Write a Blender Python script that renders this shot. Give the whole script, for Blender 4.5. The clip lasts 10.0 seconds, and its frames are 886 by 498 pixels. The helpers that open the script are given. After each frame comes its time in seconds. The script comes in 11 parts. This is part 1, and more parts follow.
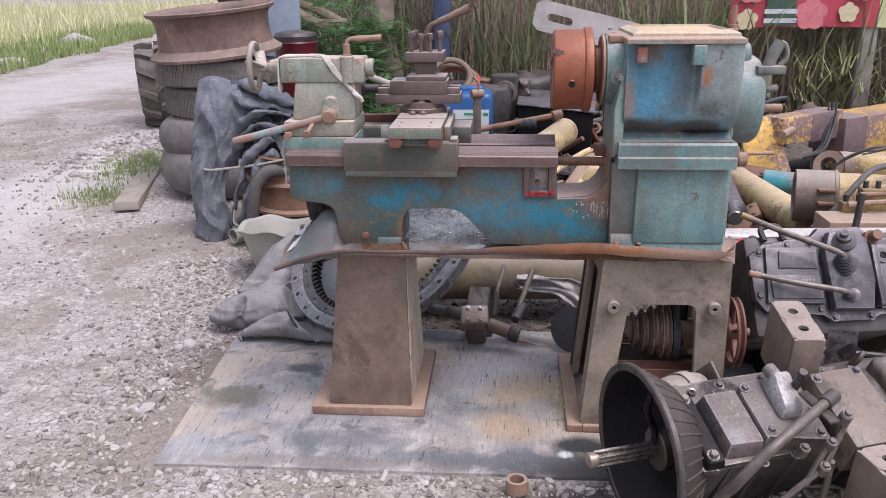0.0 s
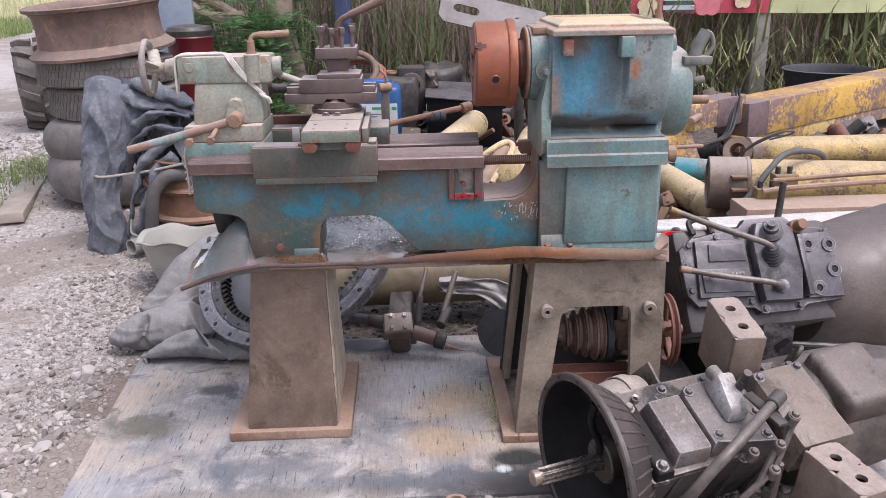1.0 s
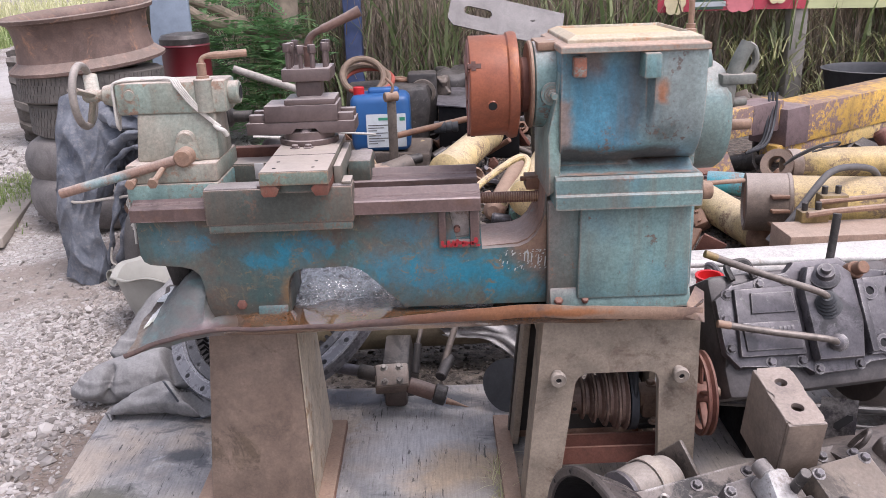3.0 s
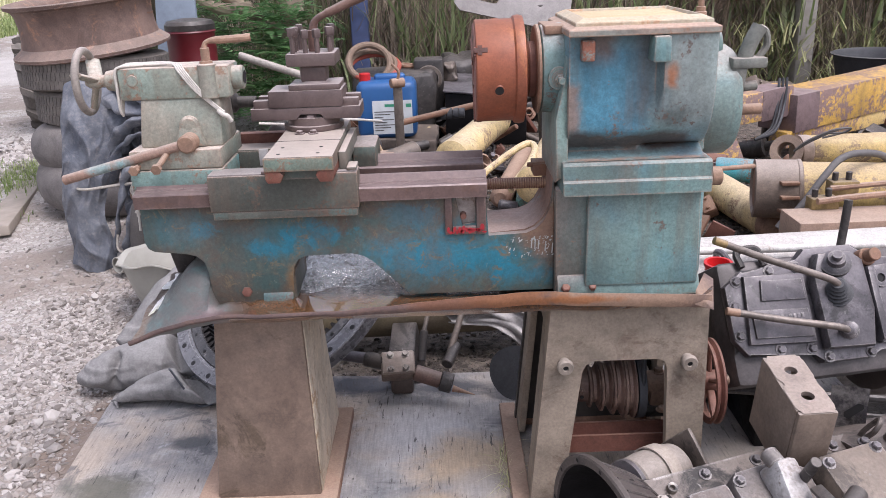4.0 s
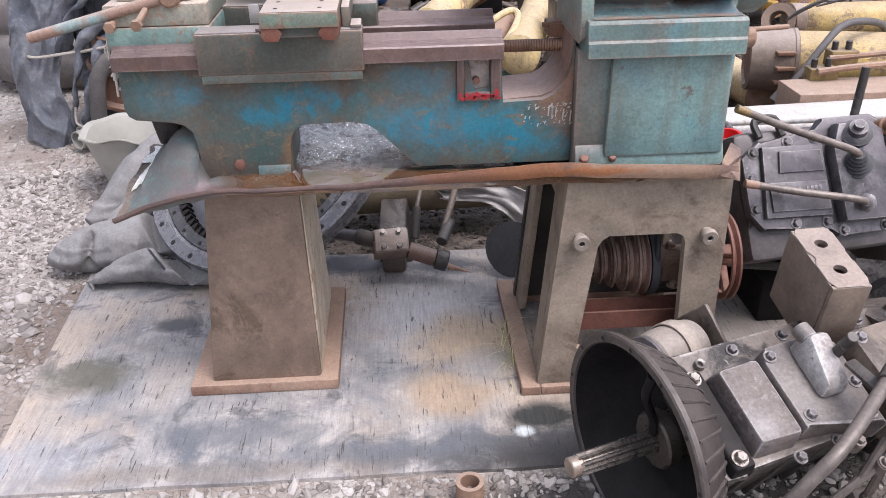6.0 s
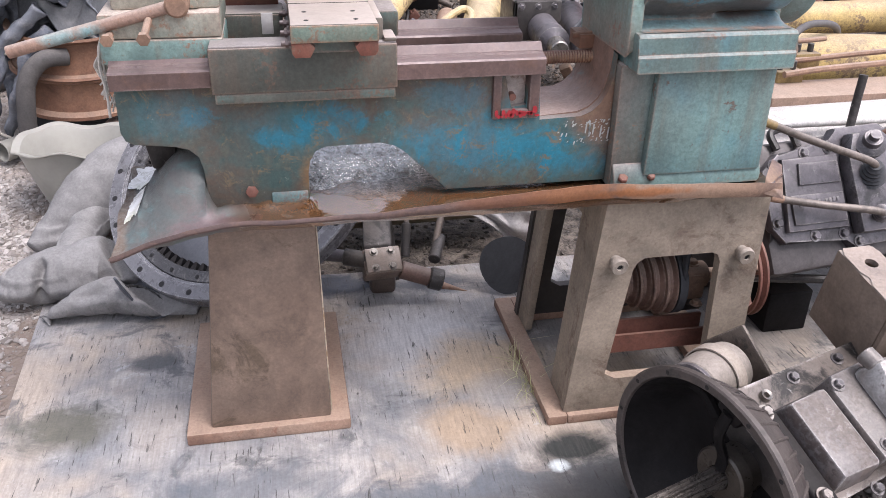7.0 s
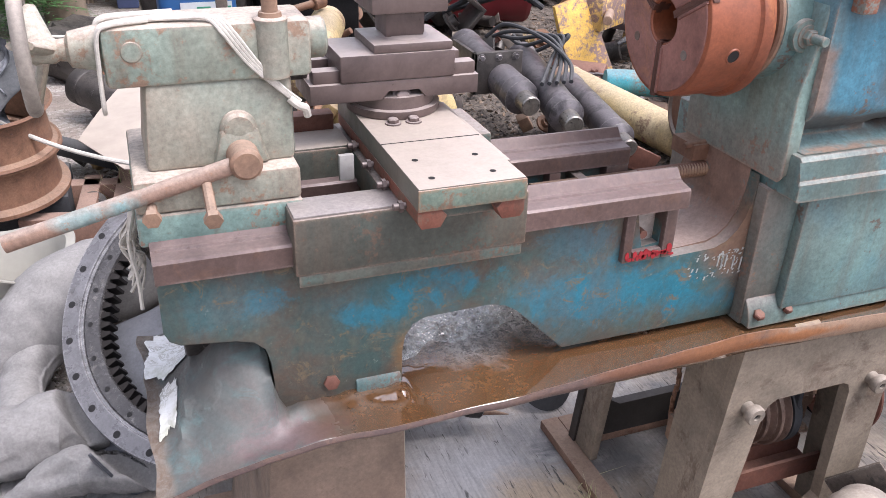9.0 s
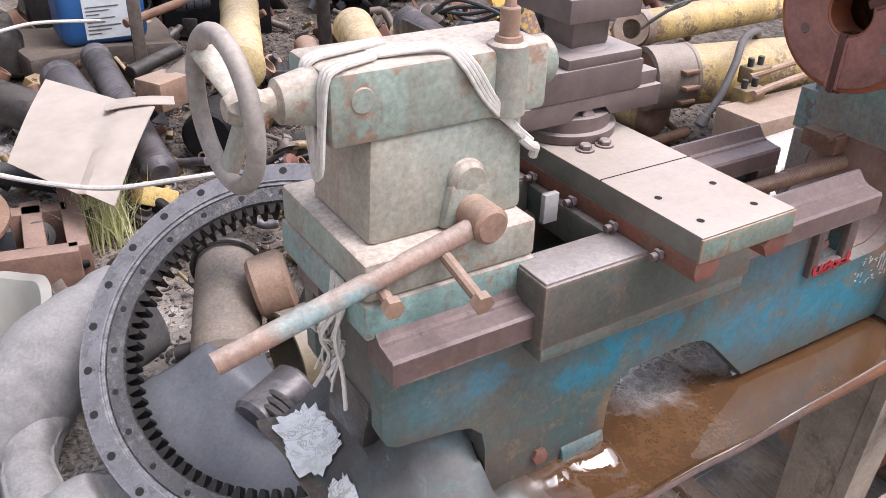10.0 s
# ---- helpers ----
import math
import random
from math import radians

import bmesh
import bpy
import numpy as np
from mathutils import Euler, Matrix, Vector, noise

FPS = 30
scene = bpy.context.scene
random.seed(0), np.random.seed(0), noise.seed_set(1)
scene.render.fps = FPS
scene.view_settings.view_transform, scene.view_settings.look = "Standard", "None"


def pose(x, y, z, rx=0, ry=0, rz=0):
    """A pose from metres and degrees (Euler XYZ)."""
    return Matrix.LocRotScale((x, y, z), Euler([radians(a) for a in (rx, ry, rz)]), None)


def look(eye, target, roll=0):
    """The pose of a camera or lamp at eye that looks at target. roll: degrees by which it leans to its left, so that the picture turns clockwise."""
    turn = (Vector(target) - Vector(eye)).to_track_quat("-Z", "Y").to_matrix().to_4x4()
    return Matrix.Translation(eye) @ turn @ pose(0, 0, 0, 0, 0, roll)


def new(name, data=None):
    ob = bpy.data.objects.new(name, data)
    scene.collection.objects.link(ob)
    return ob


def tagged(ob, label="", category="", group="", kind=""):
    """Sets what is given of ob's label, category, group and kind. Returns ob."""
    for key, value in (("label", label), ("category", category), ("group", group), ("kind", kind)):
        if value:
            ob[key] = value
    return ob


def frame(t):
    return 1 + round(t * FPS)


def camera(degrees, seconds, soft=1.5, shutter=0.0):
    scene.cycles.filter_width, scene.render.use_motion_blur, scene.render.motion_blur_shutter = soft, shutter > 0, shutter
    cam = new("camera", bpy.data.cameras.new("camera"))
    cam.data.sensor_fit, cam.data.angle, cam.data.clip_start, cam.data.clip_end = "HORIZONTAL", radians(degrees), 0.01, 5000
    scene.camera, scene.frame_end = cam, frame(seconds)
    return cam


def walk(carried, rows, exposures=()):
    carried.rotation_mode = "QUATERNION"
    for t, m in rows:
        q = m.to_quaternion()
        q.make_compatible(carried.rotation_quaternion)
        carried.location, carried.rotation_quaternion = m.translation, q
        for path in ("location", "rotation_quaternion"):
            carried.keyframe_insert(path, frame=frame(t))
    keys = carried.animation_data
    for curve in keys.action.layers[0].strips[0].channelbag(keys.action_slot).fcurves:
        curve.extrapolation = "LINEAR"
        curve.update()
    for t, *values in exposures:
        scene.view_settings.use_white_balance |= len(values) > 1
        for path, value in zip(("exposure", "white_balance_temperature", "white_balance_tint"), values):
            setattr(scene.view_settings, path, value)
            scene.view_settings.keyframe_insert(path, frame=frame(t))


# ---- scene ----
cam = camera(55.5, 10.0, 0.7)
PATH = [
    (0, (-0.018, 0.006, 1.258), (-0.165, 1.905, 0.647), -0.6),
    (0.5, (-0.029, 0.071, 1.256), (-0.048, 1.972, 0.634), -0.8),
    (1, (-0.07, 0.156, 1.259), (0.005, 2.051, 0.623), -1.0),
    (1.5, (-0.093, 0.242, 1.26), (0.024, 2.138, 0.635), -1.4),
    (2, (-0.048, 0.398, 1.269), (0.038, 2.294, 0.637), -1.4),
    (2.2, (0.0, 0.452, 1.274), (0.048, 2.348, 0.639), -1.6),
    (3.5, (0.029, 0.531, 1.269), (0.034, 2.423, 0.618), -2.1),
    (4, (0.029, 0.54, 1.265), (0.023, 2.424, 0.596), -2.2),
    (4.5, (0.032, 0.547, 1.262), (0.027, 2.422, 0.567), -2.0),
    (5, (0.028, 0.556, 1.25), (0.024, 2.391, 0.454), -2.3),
    (5.2, (0.023, 0.564, 1.24), (0.015, 2.364, 0.367), -2.3),
    (6.3, (-0.178, 0.693, 1.204), (-0.012, 2.454, 0.27), -0.4),
    (6.5, (-0.246, 0.726, 1.205), (-0.03, 2.481, 0.27), 0.1),
    (7, (-0.339, 0.832, 1.213), (0.0, 2.557, 0.259), 1.0),
    (7.5, (-0.381, 0.978, 1.241), (0.08, 2.677, 0.291), 0.7),
    (8, (-0.43, 1.16, 1.276), (0.071, 2.846, 0.324), -1.0),
    (8.5, (-0.481, 1.233, 1.284), (0.032, 2.924, 0.347), -0.3),
    (9, (-0.62, 1.332, 1.282), (0.025, 2.98, 0.35), 1.8),
    (9.5, (-0.823, 1.516, 1.291), (-0.003, 3.071, 0.338), 2.1),
    (10, (-0.921, 1.7, 1.281), (0.011, 3.163, 0.286), 1.7),
]
walk(cam, [(t, look(eye, target, roll)) for t, eye, target, roll in PATH], [(0.0, 0.49, 5980, 21), (1.5, 0.63, 6020, 21), (3.5, 0.68, 6020, 20), (7.0, 0.84, 6070, 18), (8.0, 0.92, 6100, 18), (9.0, 0.99, 6100, 18), (10.0, 0.91, 6100, 18)])

# ---- world and light ----
SUN_EL, SUN_AZ = 62.0, 135.0  # degrees; azimuth from +y, clockwise
world = bpy.data.worlds.new("sky")
scene.world = world
world.use_nodes = True
_nt = world.node_tree
_bg = _nt.nodes["Background"]
_sky = _nt.nodes.new("ShaderNodeTexSky")
_sky.sky_type = "NISHITA"
_sky.sun_disc = False
_sky.sun_elevation = radians(SUN_EL)
_sky.sun_rotation = radians(SUN_AZ)
_sky.air_density, _sky.dust_density, _sky.ozone_density = 1.2, 4.0, 1.0
_hsv = _nt.nodes.new("ShaderNodeHueSaturation")
_hsv.inputs["Saturation"].default_value = 0.35
_nt.links.new(_sky.outputs[0], _hsv.inputs["Color"])
_nt.links.new(_hsv.outputs[0], _bg.inputs[0])
_bg.inputs[1].default_value = 0.15
_sun = new("sun", bpy.data.lights.new("sun", "SUN"))
_sun.data.energy, _sun.data.angle, _sun.data.color = 1.3, radians(28), (1.0, 0.95, 0.88)
_a, _e = radians(SUN_AZ), radians(SUN_EL)
_sd = Vector((math.sin(_a) * math.cos(_e), math.cos(_a) * math.cos(_e), math.sin(_e)))
_sun.matrix_world = look(_sd * 20, (0, 0, 0))

# ---- materials ----


class Nodes:
    """A short way to write a node material."""

    def __init__(self, name, rough=0.7, metal=0.0, spec=0.5):
        self.m = bpy.data.materials.new(name)
        self.m.use_nodes = True
        self.t = self.m.node_tree
        self.b = self.t.nodes["Principled BSDF"]
        self.b.inputs["Roughness"].default_value = rough
        self.b.inputs["Metallic"].default_value = metal
        self.b.inputs["Specular IOR Level"].default_value = spec
        co = self.t.nodes.new("ShaderNodeTexCoord")
        info = self.t.nodes.new("ShaderNodeObjectInfo")
        shift = self.t.nodes.new("ShaderNodeVectorMath")
        shift.operation = "MULTIPLY_ADD"
        shift.inputs[1].default_value = (1, 1, 1)
        mul = self.t.nodes.new("ShaderNodeMath")
        mul.operation = "MULTIPLY"
        mul.inputs[1].default_value = 17.0
        self.t.links.new(info.outputs["Random"], mul.inputs[0])
        self.t.links.new(co.outputs["Object"], shift.inputs[0])
        self.t.links.new(mul.outputs[0], shift.inputs[2])
        self.co = shift.outputs[0]
        self.pos = co.outputs["Object"]
        self.h = None

    def node(self, kind, **kw):
        n = self.t.nodes.new(kind)
        for k, v in kw.items():
            if k in n.inputs:
                n.inputs[k].default_value = v
        return n

    def noise(self, scale, detail=5.0, rough=0.6, co=None, stretch=None, dist=0.0):
        n = self.node("ShaderNodeTexNoise", Scale=scale, Detail=detail, Roughness=rough, Distortion=dist)
        src = co or self.co
        if stretch:
            mp = self.node("ShaderNodeMapping")
            mp.inputs["Scale"].default_value = stretch
            self.t.links.new(src, mp.inputs[0])
            src = mp.outputs[0]
        self.t.links.new(src, n.inputs["Vector"])
        return n.outputs["Fac"]

    def voro(self, scale, out="Distance", feature="F1", co=None):
        n = self.node("ShaderNodeTexVoronoi", Scale=scale)
        n.feature = feature
        self.t.links.new(co or self.co, n.inputs["Vector"])
        return n.outputs[out]

    def ramp(self, fac, stops):
        n = self.t.nodes.new("ShaderNodeValToRGB")
        el = n.color_ramp.elements
        while len(el) < len(stops):
            el.new(0.5)
        for e, (p, c) in zip(el, stops):
            e.position = p
            e.color = (*c, 1) if isinstance(c, tuple) else (c, c, c, 1)
        self.t.links.new(fac, n.inputs[0])
        return n.outputs[0]

    def mix(self, fac, a, b, mode="MIX"):
        n = self.t.nodes.new("ShaderNodeMix")
        n.data_type, n.blend_type = "RGBA", mode
        for v, i in ((fac, 0), (a, 6), (b, 7)):
            if isinstance(v, tuple):
                n.inputs[i].default_value = (*v, 1)
            elif isinstance(v, float):
                n.inputs[i].default_value = v
            else:
                self.t.links.new(v, n.inputs[i])
        return n.outputs[2]

    def up(self):
        """How far the surface looks up, 0 to 1."""
        g = self.t.nodes.new("ShaderNodeNewGeometry")
        s = self.t.nodes.new("ShaderNodeSeparateXYZ")
        self.t.links.new(g.outputs["Normal"], s.inputs[0])
        return s.outputs[2]

    def axis(self, i):
        s = self.t.nodes.new("ShaderNodeSeparateXYZ")
        self.t.links.new(self.pos, s.inputs[0])
        return s.outputs[i]

    def math(self, op, a, b=0.0):
        n = self.t.nodes.new("ShaderNodeMath")
        n.operation = op
        for v, i in ((a, 0), (b, 1)):
            if isinstance(v, (int, float)):
                n.inputs[i].default_value = v
            else:
                self.t.links.new(v, n.inputs[i])
        return n.outputs[0]

    def grain(self, c, lo=0.80, hi=1.16, scale=150.0):
        """Fine specks and blotches that break up a flat tone."""
        a = self.ramp(self.noise(scale, 4, 0.75), [(0.3, lo), (0.72, hi)])
        b = self.ramp(self.noise(scale * 0.22, 5, 0.7), [(0.3, 0.5 + lo * 0.5), (0.7, 0.5 + hi * 0.5)])
        return self.mix(1.0, self.mix(1.0, c, a, "MULTIPLY"), b, "MULTIPLY")

    def edge(self, radius=0.004):
        """1 on sharp edges, 0 on flats."""
        g = self.t.nodes.new("ShaderNodeNewGeometry")
        bv = self.t.nodes.new("ShaderNodeBevel")
        bv.samples = 4
        bv.inputs["Radius"].default_value = radius
        d = self.t.nodes.new("ShaderNodeVectorMath")
        d.operation = "DOT_PRODUCT"
        self.t.links.new(g.outputs["Normal"], d.inputs[0])
        self.t.links.new(bv.outputs[0], d.inputs[1])
        return self.ramp(d.outputs["Value"], [(0.86, 1.0), (0.992, 0.0)])

    def spot(self, c, col, at, size, amount, flat, rag=1.4, scale=9.0, soft=0.45):
        """A ragged stain: centre and half sizes in the thing's metres; flat names the axis that is left out."""
        mp = self.node("ShaderNodeMapping")
        inv = [1.0 / s for s in size]
        inv[flat] = 0.0
        mp.inputs["Scale"].default_value = inv
        mp.inputs["Location"].default_value = [-a * i for a, i in zip(at, inv)]
        self.t.links.new(self.pos, mp.inputs[0])
        ln = self.t.nodes.new("ShaderNodeVectorMath")
        ln.operation = "LENGTH"
        self.t.links.new(mp.outputs[0], ln.inputs[0])
        d = self.math("ADD", ln.outputs["Value"], self.math("MULTIPLY", self.math("SUBTRACT", self.noise(scale, 8, 0.76, dist=0.6), 0.5), rag * 2))
        return self.mix(self.ramp(d, [(soft, amount), (1.0, 0.0)]), c, col)

    def color(self, c):
        if isinstance(c, tuple):
            self.b.inputs["Base Color"].default_value = (*c, 1)
        else:
            self.t.links.new(c, self.b.inputs["Base Color"])
        return self

    def rough(self, r):
        self.t.links.new(r, self.b.inputs["Roughness"])
        return self

    def metal(self, r):
        self.t.links.new(r, self.b.inputs["Metallic"])
        return self

    def bump(self, h, strength=0.3, dist=0.004):
        n = self.node("ShaderNodeBump", Strength=strength, Distance=dist)
        self.t.links.new(h, n.inputs["Height"])
        if self.h is not None:
            self.t.links.new(self.h, n.inputs["Normal"])
        self.h = n.outputs[0]
        self.t.links.new(self.h, self.b.inputs["Normal"])
        return self


DUST = (0.50, 0.43, 0.375)
RUST = (0.23, 0.095, 0.05)


def worn_paint(name, paint, under, amount=0.5, alt=None, dust=0.5, scale=9.0, rough=0.55, rust=0.35, dustc=DUST, grime=0.5, alt_at=(0.52, 0.62), wear=0.0, wearc=(0.30, 0.20, 0.15), patch=None, streak=0.45):
    """Old brushed paint: patches of a second coat, chips to the metal below, rust stains, dust on upward faces."""
    k = Nodes(name, rough)
    big = k.noise(scale * 0.35, 3, 0.6)
    mid = k.noise(scale, 6, 0.65, dist=0.4)
    fine = k.noise(scale * 9, 5, 0.7)
    c = k.mix(k.ramp(fine, [(0.3, 0.0), (0.7, 1.0)]), paint, tuple(v * 0.78 for v in paint))
    if alt:
        c = k.mix(k.ramp(k.math("ADD", k.math("MULTIPLY", big, 0.7), k.math("MULTIPLY", mid, 0.3)), [(alt_at[0], 0.0), (alt_at[1], 1.0)]), c, alt)
    # brushed, stained or shade-toned patches: x0, x1, z0, z1, colour, sharpness of the edge, strength
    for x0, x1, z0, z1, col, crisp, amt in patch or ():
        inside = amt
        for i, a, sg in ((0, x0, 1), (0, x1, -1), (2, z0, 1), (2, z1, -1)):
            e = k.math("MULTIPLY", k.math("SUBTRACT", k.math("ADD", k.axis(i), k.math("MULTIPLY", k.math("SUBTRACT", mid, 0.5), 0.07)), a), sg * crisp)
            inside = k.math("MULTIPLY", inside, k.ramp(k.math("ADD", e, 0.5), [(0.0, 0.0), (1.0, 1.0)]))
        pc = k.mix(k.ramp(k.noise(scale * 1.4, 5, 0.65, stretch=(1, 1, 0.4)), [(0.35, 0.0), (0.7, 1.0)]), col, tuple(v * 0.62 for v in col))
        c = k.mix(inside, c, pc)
    c = k.mix(k.ramp(k.noise(scale * 0.6, 5, 0.6, stretch=(1, 1, 0.25)), [(0.45, 0.0), (0.75, grime)]), c, under)
    runs = k.ramp(k.noise(scale * 2.2, 5, 0.65, stretch=(1, 1, 0.10)), [(0.52, 0.0), (0.70, streak)])
    c = k.mix(runs, c, (0.15, 0.10, 0.07))
    tone = k.ramp(k.noise(scale * 0.45, 4, 0.6), [(0.3, 0.72), (0.7, 1.18)])
    c = k.mix(1.0, c, tone, "MULTIPLY")
    chips = k.ramp(k.math("ADD", k.math("MULTIPLY", mid, 0.55), k.math("MULTIPLY", fine, 0.45)), [(0.60 - 0.16 * amount, 0.0), (0.64 - 0.14 * amount, 1.0)])
    c = k.mix(chips, c, under)
    rs = k.ramp(k.noise(scale * 0.5, 6, 0.7, dist=0.8), [(0.70 - 0.2 * rust, 0.0), (0.86 - 0.15 * rust, 0.85)])
    c = k.mix(rs, c, RUST)
    d = k.math("MULTIPLY", k.ramp(k.up(), [(0.45, 0.0), (0.9, 1.0)]), k.ramp(k.noise(scale * 0.8, 4), [(0.25, dust), (0.75, min(1.0, dust + 0.25))]))
    c = k.mix(d, c, k.grain(dustc, 0.90, 1.06))
    if wear:
        c = k.mix(k.math("MULTIPLY", k.edge(0.007), k.ramp(k.noise(30, 6, 0.75), [(0.36, 0.0), (0.52, wear)])), c, wearc)
    specks = k.ramp(k.noise(scale * 14, 6, 0.8, dist=0.5), [(0.63, 0.0), (0.67, 0.6)])
    c = k.grain(k.mix(specks, c, under), 0.74, 1.22)
    k.color(c).bump(chips, -0.25, 0.002).bump(mid, 0.25, 0.004).bump(fine, 0.12, 0.002)
    k.rough(k.ramp(mid, [(0.3, rough - 0.1), (0.7, min(1.0, rough + 0.2))]))
    return k.m


def metal_mat(name, a, b, scale=12.0, rough=0.6, metal=0.35, dust=0.4, dustc=DUST, spots=None, bump=0.3, stretch=None, edge=0.0, edgec=(0.42, 0.39, 0.36), oil=0.0):
    """Bare or dirty metal: two tones, specks and dust on top."""
    k = Nodes(name, rough, metal)
    n1 = k.noise(scale * 0.4, 4, 0.6, stretch=stretch)
    n2 = k.noise(scale * 3, 6, 0.7)
    c = k.mix(k.ramp(n1, [(0.35, 0.0), (0.65, 1.0)]), a, b)
    c = k.mix(k.ramp(n2, [(0.35, 0.35), (0.7, 0.0)]), c, tuple(v * 0.45 for v in a))
    if spots:
        c = k.mix(k.ramp(k.noise(scale * 1.2, 6, 0.75, dist=0.6), [(0.55, 0.0), (0.63, 0.9)]), c, spots)
    bl = k.ramp(k.noise(scale * 0.9, 7, 0.72, dist=0.5), [(0.32, 0.66), (0.5, 1.0), (0.72, 1.22)])
    c = k.mix(1.0, c, bl, "MULTIPLY")
    d = k.math("MULTIPLY", k.ramp(k.up(), [(0.4, 0.0), (0.9, 1.0)]), k.ramp(k.noise(scale * 0.7, 4), [(0.3, dust * 0.8), (0.7, dust)]))
    c = k.mix(d, c, dustc)
    if edge:
        c = k.mix(k.math("MULTIPLY", k.edge(0.006), k.ramp(k.noise(34, 6, 0.75), [(0.40, 0.0), (0.58, edge)])), c, edgec)
    if oil:
        c = k.mix(k.ramp(k.noise(scale * 0.5, 8, 0.74, dist=0.9), [(0.50, 0.0), (0.58, oil)]), c, (0.016, 0.0145, 0.0135))
        c = k.mix(k.ramp(k.noise(scale * 2.4, 7, 0.8, dist=0.6), [(0.62, 0.0), (0.68, oil * 0.7)]), c, (0.42, 0.40, 0.375))
    c = k.grain(c, 0.92, 1.06) if dust >= 0.9 else k.grain(c)
    k.color(c).bump(n2, bump, 0.003).bump(n1, bump * 0.6, 0.006)
    k.rough(k.ramp(n2, [(0.3, max(0.1, rough - 0.15)), (0.7, min(1.0, rough + 0.15))]))
    return k.m


GREEN = worn_paint("green_machine_paint", (0.182, 0.298, 0.28), (0.14, 0.105, 0.085), 0.12, (0.13, 0.265, 0.285), 0.55, 10, 0.45, 0.08, grime=0.6, wear=0.9)
# Last patch puts the shade under the overhang into the paint, with oily grime.
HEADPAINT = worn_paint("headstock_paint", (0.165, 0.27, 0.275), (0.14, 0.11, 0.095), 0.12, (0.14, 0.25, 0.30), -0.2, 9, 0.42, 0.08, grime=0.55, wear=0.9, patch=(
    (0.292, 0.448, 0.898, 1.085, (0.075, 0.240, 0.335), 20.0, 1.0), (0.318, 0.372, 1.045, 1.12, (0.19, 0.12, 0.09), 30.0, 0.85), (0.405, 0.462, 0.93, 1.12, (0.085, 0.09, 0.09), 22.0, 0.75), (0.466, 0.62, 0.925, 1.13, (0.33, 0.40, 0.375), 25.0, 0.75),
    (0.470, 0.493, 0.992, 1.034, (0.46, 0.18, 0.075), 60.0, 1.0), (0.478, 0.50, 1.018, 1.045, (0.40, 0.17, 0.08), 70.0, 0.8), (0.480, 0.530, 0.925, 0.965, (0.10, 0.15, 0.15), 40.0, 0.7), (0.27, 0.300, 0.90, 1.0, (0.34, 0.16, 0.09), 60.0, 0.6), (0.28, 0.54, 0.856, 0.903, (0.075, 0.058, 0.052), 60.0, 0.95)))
TAILGREEN = worn_paint("pale_green_paint", (0.235, 0.31, 0.26), (0.27, 0.18, 0.125), 0.30, (0.37, 0.315, 0.25), 0.85, 7, 0.6, 0.22, dustc=(0.52, 0.44, 0.37), alt_at=(0.42, 0.60), grime=0.5, wear=0.8, streak=0.6)


def bed_paint():
    """Bed side: greasy brown-grey film over green, with bright blue left in patches."""
    k = Nodes("bed_paint", 0.5)
    big = k.noise(6.5, 4, 0.6, stretch=(1, 1, 1.5))
    mid = k.noise(17, 6, 0.7, dist=0.6)
    fine = k.noise(95, 5, 0.7)
    c = k.mix(k.ramp(k.math("ADD", k.math("MULTIPLY", big, 0.6), k.math("MULTIPLY", mid, 0.4)), [(0.43, 0.0), (0.54, 1.0)]), (0.052, 0.092, 0.086), (0.105, 0.076, 0.056))
    c = k.mix(k.ramp(mid, [(0.52, 0.0), (0.64, 0.7)]), c, (0.092, 0.120, 0.095))
    for cx, cz, sx, sz, amt in ((0.02, 0.63, 0.20, 0.085, 0.65), (-0.30, 0.675, 0.16, 0.055, 0.45), (-0.54, 0.72, 0.09, 0.05, 0.45), (0.20, 0.60, 0.08, 0.05, 0.5)):
        c = k.spot(c, (0.042, 0.160, 0.195), (cx, 0, cz), (sx, 1, sz), amt, 1)
    for cx, cz, sx, sz, amt in ((0.045, 0.622, 0.17, 0.050, 0.9), (-0.09, 0.65, 0.06, 0.028, 0.8), (-0.235, 0.70, 0.065, 0.032, 0.8), (-0.355, 0.662, 0.075, 0.030, 0.9), (-0.50, 0.715, 0.035, 0.024, 0.85), (-0.03, 0.73, 0.08, 0.03, 0.5), (0.20, 0.585, 0.07, 0.03, 0.7)):
        c = k.spot(c, (0.012, 0.185, 0.270), (cx, 0, cz), (sx, 1, sz), amt * 0.85, 1, 2.4, 16.0, 0.40)
    c = k.spot(c, (0.20, 0.115, 0.075), (0.24, 0, 0.70), (0.06, 1, 0.10), 0.9, 1)
    c = k.spot(c, (0.22, 0.125, 0.055), (-0.297, 0, 0.60), (0.03, 1, 0.05), 0.8, 1)
    c = k.mix(k.ramp(k.noise(30, 8, 0.8, dist=0.8), [(0.56, 0.0), (0.62, 0.85)]), c, (0.18, 0.135, 0.08))
    c = k.mix(k.ramp(fine, [(0.64, 0.0), (0.76, 0.6)]), c, (0.30, 0.34, 0.29))
    c = k.mix(k.ramp(k.noise(9, 5, 0.65, stretch=(1, 1, 0.22)), [(0.50, 0.0), (0.72, 0.6)]), c, (0.115, 0.09, 0.072))
    d = k.math("MULTIPLY", k.ramp(k.up(), [(0.4, 0.0), (0.9, 1.0)]), 0.8)
    c = k.grain(k.mix(d, c, (0.36, 0.30, 0.265)))
    k.color(c).bump(mid, 0.25, 0.003).bump(fine, 0.15, 0.002)
    k.rough(k.ramp(mid, [(0.3, 0.42), (0.7, 0.7)]))
    return k.m


